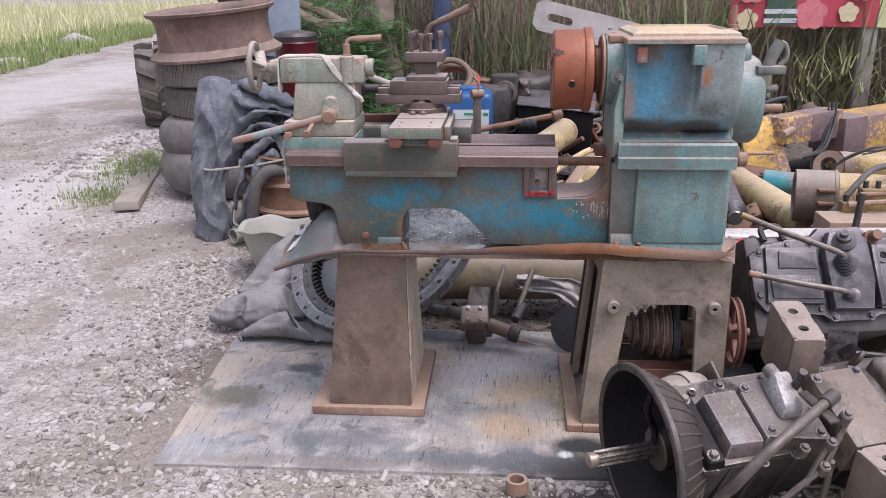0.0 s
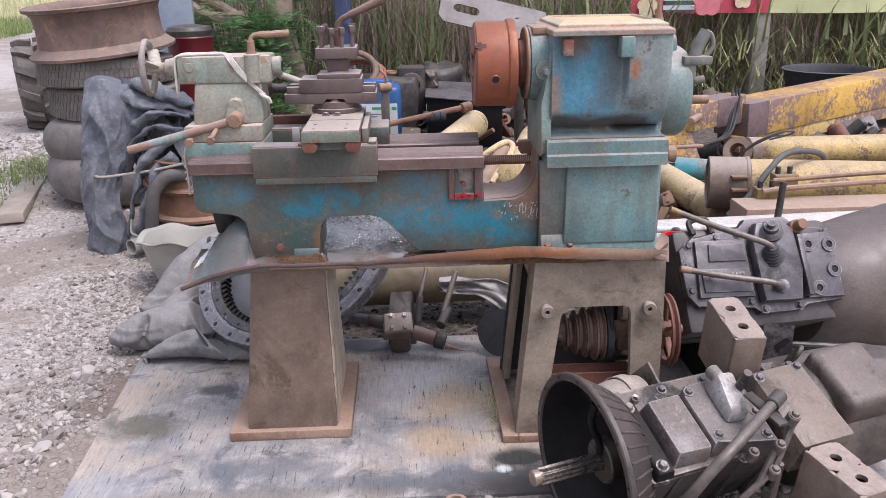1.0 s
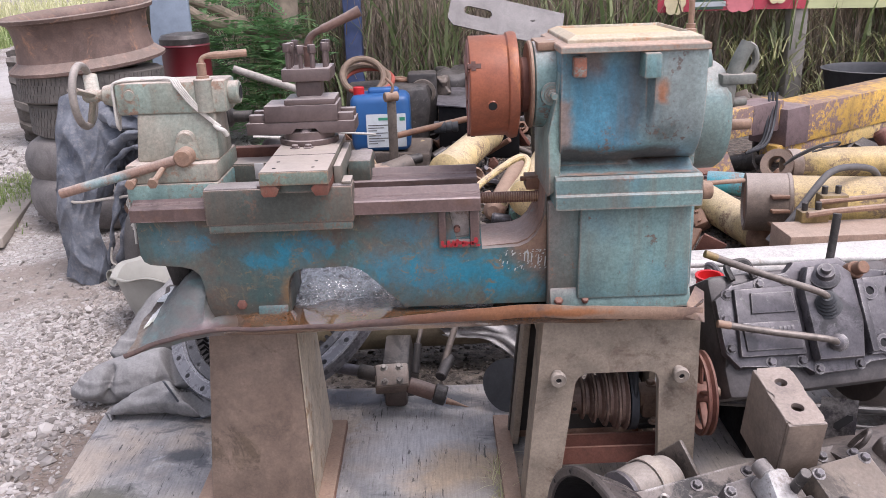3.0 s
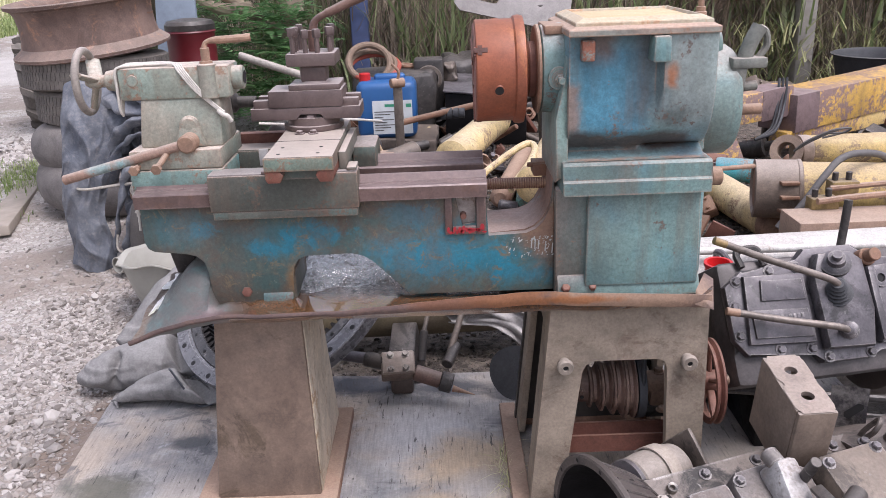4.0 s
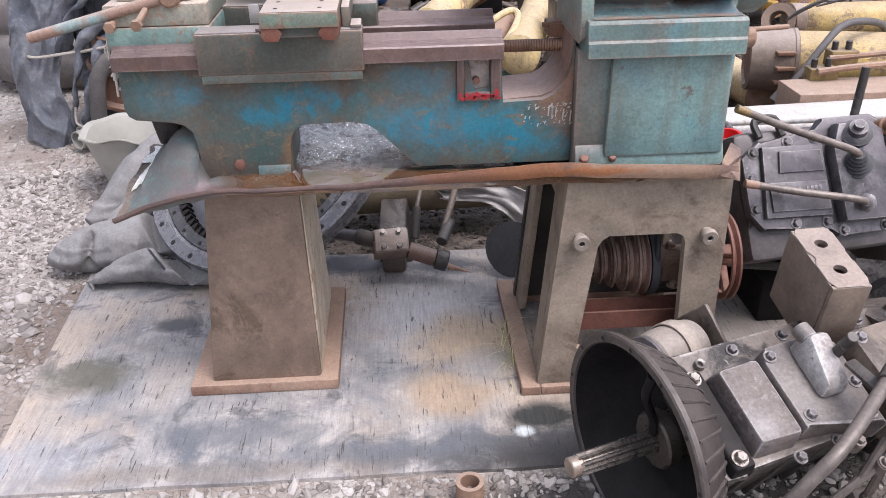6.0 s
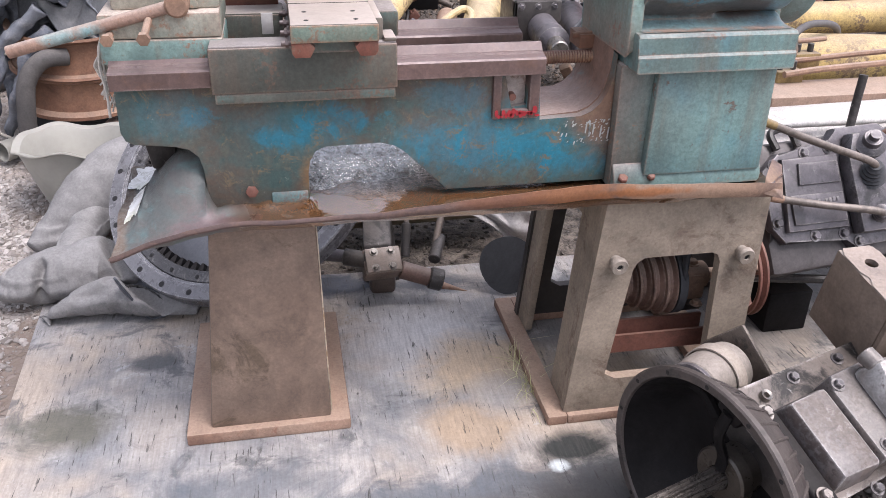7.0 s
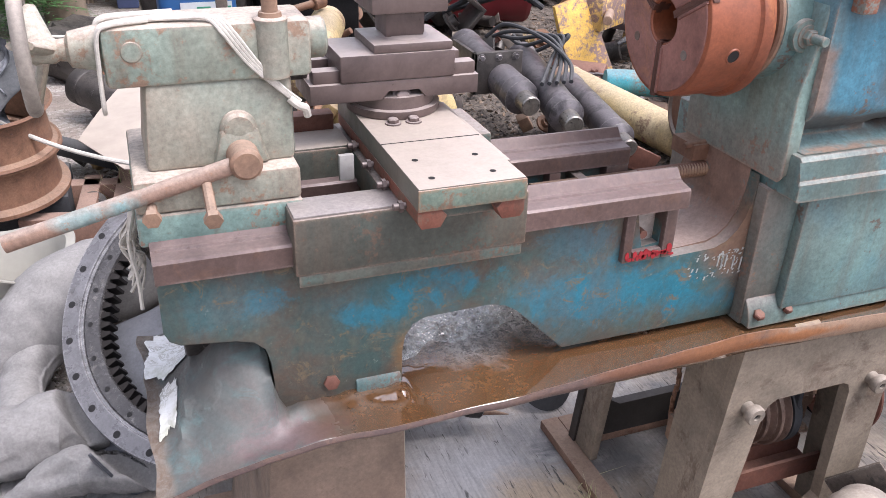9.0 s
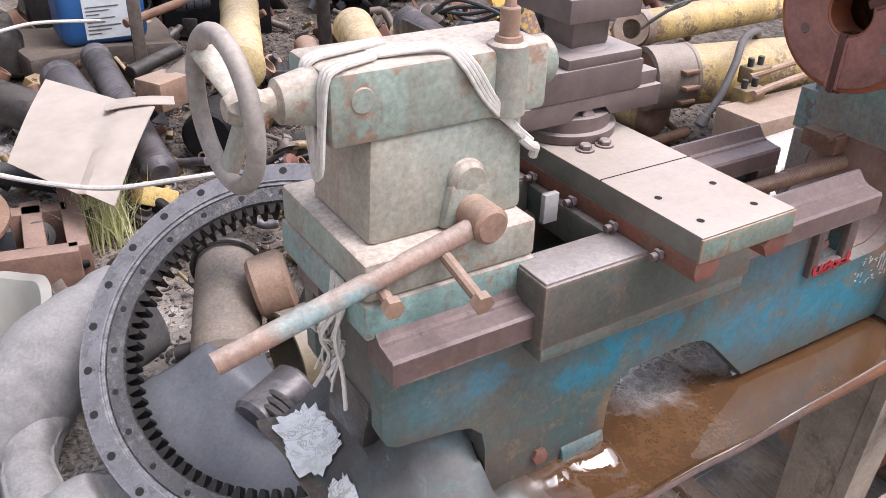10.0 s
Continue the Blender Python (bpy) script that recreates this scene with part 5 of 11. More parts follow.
    bm = B()
    box(bm, -0.306, -0.198, 2.418, 2.526, 1.034, 1.062, 0.003)
    part("turret", bm, TOOLPOST, tp)
    for x, y in ((-0.290, 2.43), (-0.262, 2.43), (-0.236, 2.43), (-0.210, 2.445), (-0.210, 2.47), (-0.212, 2.498), (-0.290, 2.458), (-0.291, 2.486), (-0.285, 2.512), (-0.25, 2.512)):
        bm = B()
        h = 1.088 + 0.012 * random.random()
        rod(bm, (x, y, 1.060), (x, y, h), 0.0055, seg=10)
        m = Matrix.Translation((x, y, h)) @ Matrix.Rotation(random.random() * 1.5, 4, "Z")
        box(bm, -0.0072, 0.0072, -0.0072, 0.0072, 0, 0.019, 0.0018, m)
        part("clamp_screw", bm, TOOLPOST, tp, "square-headed clamp screw")
    bm = B()
    rod(bm, (-0.248, 2.470, 1.06), (-0.248, 2.470, 1.108), 0.013)
    tube(bm, [(-0.248, 2.470, 1.095), (-0.246, 2.470, 1.118), (-0.232, 2.470, 1.134), (-0.20, 2.472, 1.148), (-0.16, 2.474, 1.165), (-0.128, 2.476, 1.179)], 0.008, 12, radii=lambda t: 0.0105 - 0.003 * math.sin(t * 3.1) + (0.002 if t > 0.5 else 0))
    part("clamp_handle", bm, metal_mat("brown_handle_steel", (0.15, 0.085, 0.07), (0.20, 0.12, 0.09), 14, 0.5, 0.2, 0.4), tp, "brown curved clamp handle")


build_carriage()


def build_tailstock():
    TY, TZ = 2.357, 1.026
    bm = B()
    box(bm, -0.634, -0.436, 2.281, 2.485, 0.806, 0.8455, 0.004)
    ts = part("tailstock", bm, worn_paint("tailstock_base_paint", (0.20, 0.31, 0.28), (0.26, 0.135, 0.085), 0.5, (0.11, 0.32, 0.34), 0.6, 11, 0.55, 0.5, dustc=(0.46, 0.38, 0.32), alt_at=(0.53, 0.6), wear=0.8), lathe, "pale green tailstock covered with dust")
    bm = B()
    box(bm, -0.632, -0.437, 2.284, 2.482, 0.8465, 0.888, 0.005)
    part("upper_base", bm, TAILGREEN, ts)
    bm = B()
    hexa(bm, [(-0.614, 2.312, 0.887), (-0.436, 2.312, 0.887), (-0.436, 2.445, 0.887), (-0.614, 2.445, 0.887), (-0.604, 2.324, 0.992), (-0.434, 2.324, 0.992), (-0.434, 2.415, 0.992), (-0.604, 2.415, 0.992)], 0.008)
    part("neck", bm, TAILGREEN, ts)
    bm = B()
    box(bm, -0.643, -0.409, 2.320, 2.412, 0.988, 1.056, 0.007)
    part("barrel_casting", bm, TAILGREEN, ts)
    bm = B()
    spin(bm, (-0.455, 2.328, 0.99), (-0.455, 2.328, 1.2), [(0, 0), (0, 0.020), (0.068, 0.020), (0.0705, 0.016), (0.0705, 0)], 28)
    part("clamp_boss", bm, TAILGREEN, ts)
    bm = B()
    rod(bm, (-0.411, TY, TZ), (-0.386, TY, TZ), 0.025, seg=28)
    part("quill_nose", bm, TAILGREEN, ts)
    bm = B()
    spin(bm, (-0.3852, TY, TZ), (-0.3, TY, TZ), [(0, 0), (0.0, 0.012), (0.0008, 0.014)], 20)
    part("quill_bore", bm, DARKHOLE, ts)
    bm = B()
    rod(bm, (-0.455, 2.328, 1.058), (-0.455, 2.328, 1.092), 0.0095)
    spin(bm, (-0.455, 2.328, 1.0605), (-0.455, 2.328, 1.2), [(0, 0), (0, 0.014), (0.005, 0.013), (0.006, 0)], 18)
    tube(bm, [(-0.455, 2.328, 1.084), (-0.453, 2.330, 1.100), (-0.440, 2.334, 1.1055), (-0.408, 2.34, 1.106), (-0.362, 2.35, 1.108)], 0.006, 10, radii=lambda t: 0.008 - 0.003 * math.sin(min(1, t * 1.6) * 3.14))
    part("quill_lever", bm, RUSTPALE, ts, "rusty quill clamp lever")
    # handwheel
    bm = B()
    torus(bm, (-0.722, TY, 1.028), (1, 0.05, 0), 0.0640, 0.0082, 56, 14)
    hw = part("handwheel", bm, metal_mat("dusty_handwheel", (0.26, 0.23, 0.20), (0.33, 0.285, 0.245), 14, 0.6, 0.1, 0.6, bump=0.15), ts, "dusty spoked handwheel")
    for k in range(3):
        t = radians(40 + 120 * k)
        o = Vector((0, math.cos(t), math.sin(t)))
        bm = B()
        c = Vector((-0.716, TY, 1.028))
        tube(bm, [c + o * 0.010 + Vector((0.012, 0, 0)), c + o * 0.035 + Vector((0.004, 0, 0)), c + o * 0.060 - Vector((0.004, 0, 0))], 0.015, 12, flat=0.42)
        part("spoke", bm, TAILGREEN, hw)
    bm = B()
    spin(bm, (-0.722, TY, 1.028), (0, TY, 1.028), [(0, 0), (0, 0.010), (0.008, 0.015), (0.030, 0.0145), (0.034, 0.012), (0.042, 0.013), (0.046, 0.020), (0.080, 0.027), (0.081, 0)], 28)
    part("hub", bm, TAILGREEN, hw)
    # clamp bar
    bm = B()
    hexa(bm, [(-0.538, 2.304, 0.889), (-0.468, 2.304, 0.889), (-0.468, 2.325, 0.889), (-0.538, 2.325, 0.889), (-0.525, 2.307, 0.935), (-0.482, 2.307, 0.935), (-0.482, 2.325, 0.935), (-0.525, 2.325, 0.935)], 0.006)
    spin(bm, (-0.5035, 2.325, 0.932), (-0.5035, 2.2, 0.932), [(0, 0), (0, 0.0225), (0.012, 0.022), (0.018, 0.017), (0.019, 0)], 28)
    part("arched_boss", bm, TAILGREEN, ts)
    bm = B()
    rod(bm, (-0.503, 2.310, 0.902), (-0.503, 2.268, 0.902), 0.0195, seg=28, bev=0.004)
    part("clamp_eye", bm, RUSTPALE, ts)
    bm = B()
    tube(bm, [(-0.506, 2.284, 0.901), (-0.60, 2.284, 0.877), (-0.69, 2.285, 0.854), (-0.776, 2.286, 0.832)], 0.0105, 14)
    part("clamp_bar", bm, worn_paint("bar_rust_and_paint", (0.36, 0.24, 0.185), (0.30, 0.17, 0.115), 0.35, (0.22, 0.40, 0.41), 0.3, 14, 0.65, 0.3, alt_at=(0.54, 0.6)), ts, "long rusty clamp bar with green paint left")
    for x0, x1, y1, z1 in ((-0.614, -0.616, 2.262, 0.853), (-0.550, -0.552, 2.213, 0.866)):
        bm = B()
        z0 = z1 + (0.004 if y1 > 2.25 else 0.016)
        tube(bm, [(x0, 2.290, z0), (x1, y1, z1)], 0.0062, 10, smooth=False)
        d = Vector((x1 - x0, y1 - 2.290, z1 - z0)).normalized()
        spin(bm, (x1, y1, z1), Vector((x1, y1, z1)) + d, [(-0.004, 0), (-0.004, 0.0105), (0.006, 0.011), (0.007, 0)], 6)
        part("set_bolt", bm, RUSTPALE, ts, "rusty set-over bolt")
    bm = B()
    spin(bm, (-0.612, 2.3205, 1.030), (-0.612, 2.2, 1.030), [(0, 0), (0, 0.0125), (0.002, 0.011), (0.003, 0)], 20)
    part("side_plug", bm, TAILGREEN, ts)


build_tailstock()


def build_tray():
    xs = (-0.66, 0.583)
    ya = 2.168
    rim = [(-0.66, 0.492), (-0.60, 0.518), (-0.52, 0.545), (-0.455, 0.556), (-0.36, 0.555), (-0.20, 0.555), (-0.06, 0.566), (0.10, 0.578), (0.20, 0.583), (0.30, 0.578), (0.45, 0.569), (0.583, 0.562)]

    def rz(x):
        for (a, za), (b, zb) in zip(rim, rim[1:]):
            if x <= b:
                t = max(0, (x - a) / (b - a))
                return za + (zb - za) * t
        return rim[-1][1]

    def step(a):
        a = min(1.0, max(0.0, a))
        return a * a * (3 - 2 * a)

    def surf(u, v):
        x = xs[0] + (xs[1] - xs[0]) * u
        yb = 2.555 + 0.06 * min(1.0, max(0.0, (x + 0.6) / 0.4))
        yf = ya + 0.022 * max(0.0, (-0.5 - x) / 0.16)
        y = yf + (yb - yf) * v
        floor = 0.533
        if x < -0.48:  # the bent end: sagging at the outer edge, lifted into a fold beside the bed's foot
            t = min(1.0, (-0.48 - x) / 0.18)
            floor += -0.016 * t - 0.030 * t * max(0.0, 1 - v * 2.2) - 0.012 * t * t * v
            lift = step((x + 0.655) / 0.13) * step((-0.478 - x) / 0.020) * step((y - 2.205) / 0.125) * step((2.50 - y) / 0.13)
            floor += 0.098 * lift
            floor += 0.012 * math.exp(-((x + 0.600 - 0.25 * (y - 2.35)) / 0.008) ** 2) * step((y - 2.2) / 0.1)
            floor += 0.004 * noise.noise(Vector((x * 26, y * 26, 8)))
        if -0.50 < x < -0.30 and y < 2.28:  # sludge heaped against the foot
            floor += 0.010 * step((y - 2.215) / 0.05) * (0.5 + noise.noise(Vector((x * 30, y * 30, 5)))) + 0.006 * step((y - 2.235) / 0.03)
        lipf = max(0.0, 1 - v / 0.045)
        lipb = max(0.0, (v - 0.93) / 0.07)
        z = floor + (rz(x) - floor) * lipf ** 1.3 + 0.028 * lipb * step((x + 0.62) / 0.1)
        lipl = max(0.0, 1 - u / 0.02)
        lipr = max(0.0, (u - 0.985) / 0.015)
        z += 0.02 * lipr + 0.012 * lipl * v
        z += 0.0025 * noise.noise(Vector((x * 9, y * 9, 3)))
        return Vector((x + 0.010 * noise.noise(Vector((y * 14, 0, 1))) * (1 if u < 0.01 else 0), y + 0.005 * noise.noise(Vector((x * 7, 2, 0))), z))

    bm = B()
    us = 150
    sheet(bm, us, 70, surf, 0.003)
    tray = part("drip_tray", bm, TRAY, lathe, "bent sheet-metal drip tray holding brown oil and sludge")
    bm = B()

    def band(u, v):
        x = xs[0] + (xs[1] - xs[0]) * u
        top = rz(x)
        drop = 0.006 + 0.020 * min(1, max(0, (x + 0.25) / 0.4))
        y = ya + 0.022 * max(0.0, (-0.5 - x) / 0.16) - 0.003 + 0.005 * noise.noise(Vector((x * 7, 2, 0)))
        return Vector((x, y + 0.003 * v - 0.003 * math.sin(3.14 * v), top + 0.003 - (drop + 0.003) * v + 0.002 * noise.noise(Vector((x * 18, 0, 5)))))
    sheet(bm, 80, 4, band, 0.003)
    part("tray_rim", bm, TRAYRIM, tray, "wavy orange-rusted rim")
    bm = B()
    v = [(0.548, 2.160, 0.545), (0.584, 2.150, 0.536), (0.592, 2.19, 0.590), (0.575, 2.20, 0.600), (0.550, 2.17, 0.573)]
    f = [bm.verts.new(p) for p in v]
    bm.faces.new(f)
    bmesh.ops.solidify(bm, geom=bm.faces[:], thickness=0.003)
    part("torn_corner", bm, TRAYRIM, tray, "torn folded corner")
    # heap of wet sludge and chips under the arch; pale colour holds sky glints
    k = Nodes("glinting_wet_chips", 0.16)
    n1, n2 = k.noise(20, 5, 0.7), k.noise(110, 6, 0.8, dist=0.8)
    c = k.mix(k.ramp(n2, [(0.38, 0.0), (0.50, 1.0)]), (0.06, 0.05, 0.042), (0.78, 0.77, 0.75))
    c = k.mix(k.ramp(n1, [(0.56, 0.0), (0.66, 0.6)]), c, (0.10, 0.062, 0.038))
    k.color(k.grain(c)).bump(n2, 0.9, 0.006)
    k.metal(k.ramp(n2, [(0.42, 0.0), (0.50, 0.8)]))
    k.rough(k.ramp(n1, [(0.35, 0.08), (0.65, 0.22)]))
    bm = B()

    def chips(u, v):
        x = -0.318 + 0.34 * u
        front = 2.335 + 0.10 * u ** 2 + 0.03 * noise.noise(Vector((u * 6, 0, 4)))
        y = front + (2.575 - front) * v
        edge = step(min(v * 7, (1 - u) * 8))
        h = 0.55 * abs(noise.noise(Vector((x * 48, y * 48, 1)))) + 0.3 * abs(noise.noise(Vector((x * 110, y * 110, 2)))) + 0.35 * noise.noise(Vector((x * 14, y * 14, 7)))
        return Vector((x, y, 0.5315 + edge * (0.006 + 0.016 * h)))
    sheet(bm, 130, 90, chips)
    part("chip_sludge", bm, k.m, tray, "wet grey heap of sludge and chips, sky glints in its colour", 60)
    # crust of flaked white paint on the bent end
    k = Nodes("flaked_white_crust", 0.4)
    n = k.noise(60, 6, 0.75, dist=0.8)
    crack = k.ramp(k.noise(34, 7, 0.7, dist=1.2), [(0.46, 0.0), (0.50, 1.0), (0.54, 0.0)])
    c = k.mix(k.ramp(n, [(0.35, 0.0), (0.6, 1.0)]), (0.88, 0.875, 0.86), (0.76, 0.745, 0.71))
    c = k.mix(k.math("MULTIPLY", crack, k.ramp(k.noise(14, 3), [(0.42, 0.0), (0.58, 0.8)])), c, (0.30, 0.27, 0.20))
    c = k.mix(k.ramp(k.noise(11, 4, 0.6), [(0.55, 0.0), (0.66, 0.6)]), c, (0.40, 0.41, 0.27))
    k.color(c).bump(n, 0.7, 0.006).bump(crack, -0.4, 0.004)

    def flake(cx, cy, hx, hy, slant, seed, label, mat=None):
        bm = B()

        def crust(u, v):
            a = 2 * math.pi * u
            rag = 0.30 * noise.noise(Vector((math.cos(a) * 1.6, math.sin(a) * 1.6, seed))) + 0.24 * noise.noise(Vector((math.cos(a) * 6, math.sin(a) * 6, seed)))
            q = v * (1 + rag) / max(abs(math.cos(a)), abs(math.sin(a))) ** 0.7
            y = cy + hy * q * math.sin(a)
            x = max(-0.6585, cx + slant * (y - cy) + hx * q * math.cos(a))
            z = surf((x - xs[0]) / (xs[1] - xs[0]), (y - 2.19) / 0.365)[2]
            return Vector((x, y, z + 0.0042 + (0.0022 * abs(noise.noise(Vector((x * 55, y * 55, 2)))) if v < 0.97 else -0.001)))
        sheet(bm, 60, 14, crust)
        part("paint_crust", bm, mat or k.m, tray, label, 180)
    flake(-0.622, 2.480, 0.036, 0.060, 0.10, 5.0, "flaking white paint crust")
    flake(-0.632, 2.340, 0.012, 0.050, 0.10, 9.0, "thin pale strip of paint crust")


build_tray()


def build_pedestals():
    bm = B()
    hexa(bm, [(-0.546, 2.272, 0.026), (-0.294, 2.272, 0.026), (-0.294, 2.655, 0.026), (-0.546, 2.655, 0.026), (-0.497, 2.280, 0.529), (-0.303, 2.280, 0.529), (-0.303, 2.505, 0.529), (-0.497, 2.505, 0.529)], 0.006)
    pl = part("pedestal", bm, PEDESTAL, lathe, "tapered dusty brown pedestal")
    # Added thin plate; its pale flaking colour also holds light on this side.
    bm = B()
    hexa(bm, [(-0.2945, 2.284, 0.032), (-0.2915, 2.284, 0.032), (-0.2915, 2.648, 0.032), (-0.2945, 2.648, 0.032), (-0.3035, 2.290, 0.527), (-0.3005, 2.290, 0.527), (-0.3005, 2.500, 0.527), (-0.3035, 2.500, 0.527)], 0.001)
    part("side_cover", bm, metal_mat("lit_pale_side", (0.56, 0.45, 0.32), (0.66, 0.57, 0.45), 9, 0.75, 0.0, 0.4, spots=(0.34, 0.22, 0.13), bump=0.3, stretch=(1, 1, 0.25)), pl, "added pale flaking plate, brightened for the lit side")
    bm = B()
    box(bm, -0.596, -0.254, 2.255, 2.688, 0.0, 0.029, 0.005)
    part("base_flange", bm, PINKDUST, pl, "dusty pink base flange")
    # frame pedestal under the headstock
    inner = [(0.290, 0.118), (0.322, 0.372), (0.330, 0.388), (0.345, 0.398), (0.490, 0.398), (0.503, 0.392), (0.510, 0.375), (0.518, 0.118), (0.500, 0.102), (0.315, 0.102)]
    outer = [(0.205, 0.022), (0.240, 0.40), (0.247, 0.48), (0.252, 0.532), (0.594, 0.532), (0.595, 0.48), (0.5965, 0.40), (0.600, 0.022), (0.50, 0.022), (0.315, 0.022)]

    def open_frame(y0, y1):
        bm = B()
        k = len(inner)
        rings = [[bm.verts.new((x, y, z)) for x, z in pts] for pts, y in ((inner, y0), (outer, y0), (outer, y1), (inner, y1))]
        for A, C in zip(rings, rings[1:] + rings[:1]):
            for i in range(k):
                bm.faces.new((A[i], A[(i + 1) % k], C[(i + 1) % k], C[i]))
        sharp = [e for e in bm.edges if len(e.link_faces) == 2 and e.calc_face_angle(0) > 0.9]
        bmesh.ops.bevel(bm, geom=sharp, offset=0.004, segments=2, profile=0.5, affect="EDGES", clamp_overlap=True)
        return bm
    pr = part("pedestal", open_frame(2.205, 2.2285), PEDGREY, lathe, "open cast frame pedestal with grey dust")
    # Rear frame takes a near-black copy: inner shade and oil in one colour.
    part("rear_frame", open_frame(2.5995, 2.622), metal_mat("shade_dark_casting", (0.026, 0.023, 0.021), (0.05, 0.042, 0.036), 8, 0.55, 0.0, 0.3, (0.12, 0.1, 0.085), bump=0.3), pr, "oily rear frame, darkened for the shade inside")
    for xb, xt in ((0.209, 0.256), (0.578, 0.572)):
        for y0, y1, y2 in ((2.229, 2.315, 2.335), (2.53, 2.599, 2.599)):
            bm = B()
            hexa(bm, [(xb, y0, 0.022), (xb + 0.018, y0, 0.022), (xb + 0.018, y1, 0.022), (xb, y1, 0.022), (xt, y0, 0.514), (xt + 0.018, y0, 0.514), (xt + 0.018, y2, 0.514), (xt, y2, 0.514)], 0.003)
            part("side_frame", bm, PEDGREY, pr)
        bm = B()
        box(bm, xt - 0.004, xt + 0.016, 2.336, 2.454, 0.44, 0.514, 0.003)
        part("side_rail", bm, PEDGREY, pr)
    bm = B()
    box(bm, 0.256, 0.59, 2.229, 2.599, 0.515, 0.530, 0.002)
    part("top_plate", bm, PEDGREY, pr)
    for q in ((0.168, 0.212, 2.192, 2.690, 0.024), (0.575, 0.655, 2.192, 2.690, 0.024), (0.2125, 0.5745, 2.192, 2.26, 0.023), (0.2125, 0.5745, 2.60, 2.690, 0.023)):
        bm = B()
        box(bm, *q[:4], 0.0, q[4], 0.004)
        part("base_flange", bm, PINKDUST, pr, "dusty pink base flange")
    for x in (0.281, 0.552):
        bm = B()
        rod(bm, (x, 2.207, 0.398), (x, 2.184, 0.396), 0.0125, seg=20)
        spin(bm, (x, 2.192, 0.397), (x + 0.002, 2.1, 0.390), [(0, 0.006), (0, 0.0165), (0.003, 0.018), (0.012, 0.018), (0.015, 0.016), (0.015, 0.0065)], 22, closed=True)
        part("stay_bolt", bm, metal_mat("pale_dusty_bolt", (0.30, 0.255, 0.21), (0.24, 0.195, 0.155), 16, 0.7, 0.05, 0.6, (0.46, 0.40, 0.34)), pr, "dusty round bolt end")
        bm = B()
        rod(bm, (x + 0.0005, 2.1835, 0.3958), (x + 0.0006, 2.1815, 0.3956), 0.0060, seg=14)
        part("bolt_bore", bm, DARKHOLE, pr)
    # countershaft with stepped pulley
    cy, cz = 2.345, 0.262
    bm = B()
    rod(bm, (0.285, cy, cz), (0.70, cy, cz), 0.0125)
    sh = part("countershaft", bm, RUSTPALE, lathe, "countershaft with pulleys inside the frame pedestal")
    bm = B()
    prof = [(0, 0), (0, 0.036), (0.004, 0.039), (0.034, 0.040)]
    s = 0.036
    for r in (0.052, 0.062, 0.071, 0.080):
        prof += [(s, r), (s + 0.004, r + 0.002), (s + 0.010, r - 0.010), (s + 0.017, r - 0.010), (s + 0.023, r + 0.002), (s + 0.026, r)]
        s += 0.027
    prof += [(s, 0.07), (s, 0)]
    spin(bm, (0.322, cy, cz), (0.6, cy, cz), prof, 40)
    hexbolt(bm, (0.338, cy - 0.039, cz + 0.004), (0, -1, 0), 0.006, 0.006)
    part("stepped_pulley", bm, metal_mat("dusty_brown_pulley", (0.15, 0.085, 0.062), (0.23, 0.15, 0.115), 12, 0.65, 0.1, 0.6, (0.34, 0.26, 0.21), spots=(0.08, 0.05, 0.04), bump=0.3, edge=0.7, edgec=(0.36, 0.26, 0.20)), sh, "dusty brown stepped cone pulley")
    bm = B()
    spin(bm, (0.340, cy - 0.0405, cz - 0.01), (0.340, 2.0, cz - 0.01), [(0, 0), (0.001, 0.004), (0, 0.005)], 12)
    part("grub_screw_hole", bm, DARKHOLE, sh)
    bm = B()
    spin(bm, (0.640, cy, cz), (0.7, cy, cz), [(0.006, 0.088), (0, 0.098), (0.002, 0.103), (0.007, 0.103), (0.013, 0.094), (0.019, 0.103), (0.024, 0.103), (0.026, 0.098), (0.020, 0.088)], 56, closed=True)
    for k in range(5):
        t = radians(72 * k + 10)
        o = Vector((0, math.cos(t), math.sin(t)))
        c = Vector((0.653, cy, cz))
        tube(bm, [c + o * 0.018, c + o * 0.092], 0.010, 8, smooth=False, flat=0.6)
    rod(bm, (0.633, cy, cz), (0.678, cy, cz), 0.026)
    part("flywheel_pulley", bm, REDRUST, sh, "large spoked rusty pulley")
    bm = B()
    tube(bm, [(0.478, cy - 0.062, 0.24), (0.478, cy - 0.064, 0.32), (0.476, cy - 0.06, 0.45), (0.475, cy - 0.05, 0.52)], 0.012, 8, flat=0.5)
    tube(bm, [(0.478, cy + 0.062, 0.24), (0.478, cy + 0.064, 0.34), (0.476, cy + 0.06, 0.52)], 0.012, 8, flat=0.5)
    spin(bm, (0.468, cy, cz), (0.5, cy, cz), [(0, 0.06), (0, 0.082), (0.018, 0.082), (0.018, 0.06)], 36, closed=True)
    part("drive_belt", bm, RUBBER, sh, "black drive belt")
    bm = B()
    box(bm, 0.505, 0.555, cy - 0.03, cy + 0.03, cz - 0.05, cz + 0.015, 0.008)
    rod(bm, (0.497, cy, cz), (0.563, cy, cz), 0.030)
    hexbolt(bm, (0.53, cy, cz + 0.028), (0, 0, 1), 0.011, 0.010)
    hexbolt(bm, (0.530, cy - 0.045, cz - 0.05), (0, 0, 1), 0.010, 0.010)
    part("bearing_block", bm, RUSTPALE, sh, "dusty bearing block")
    bm = B()
    rod(bm, (0.27, cy, cz), (0.322, cy, cz), 0.026)
    box(bm, 0.262, 0.302, cy - 0.03, cy + 0.03, cz - 0.06, cz, 0.008)
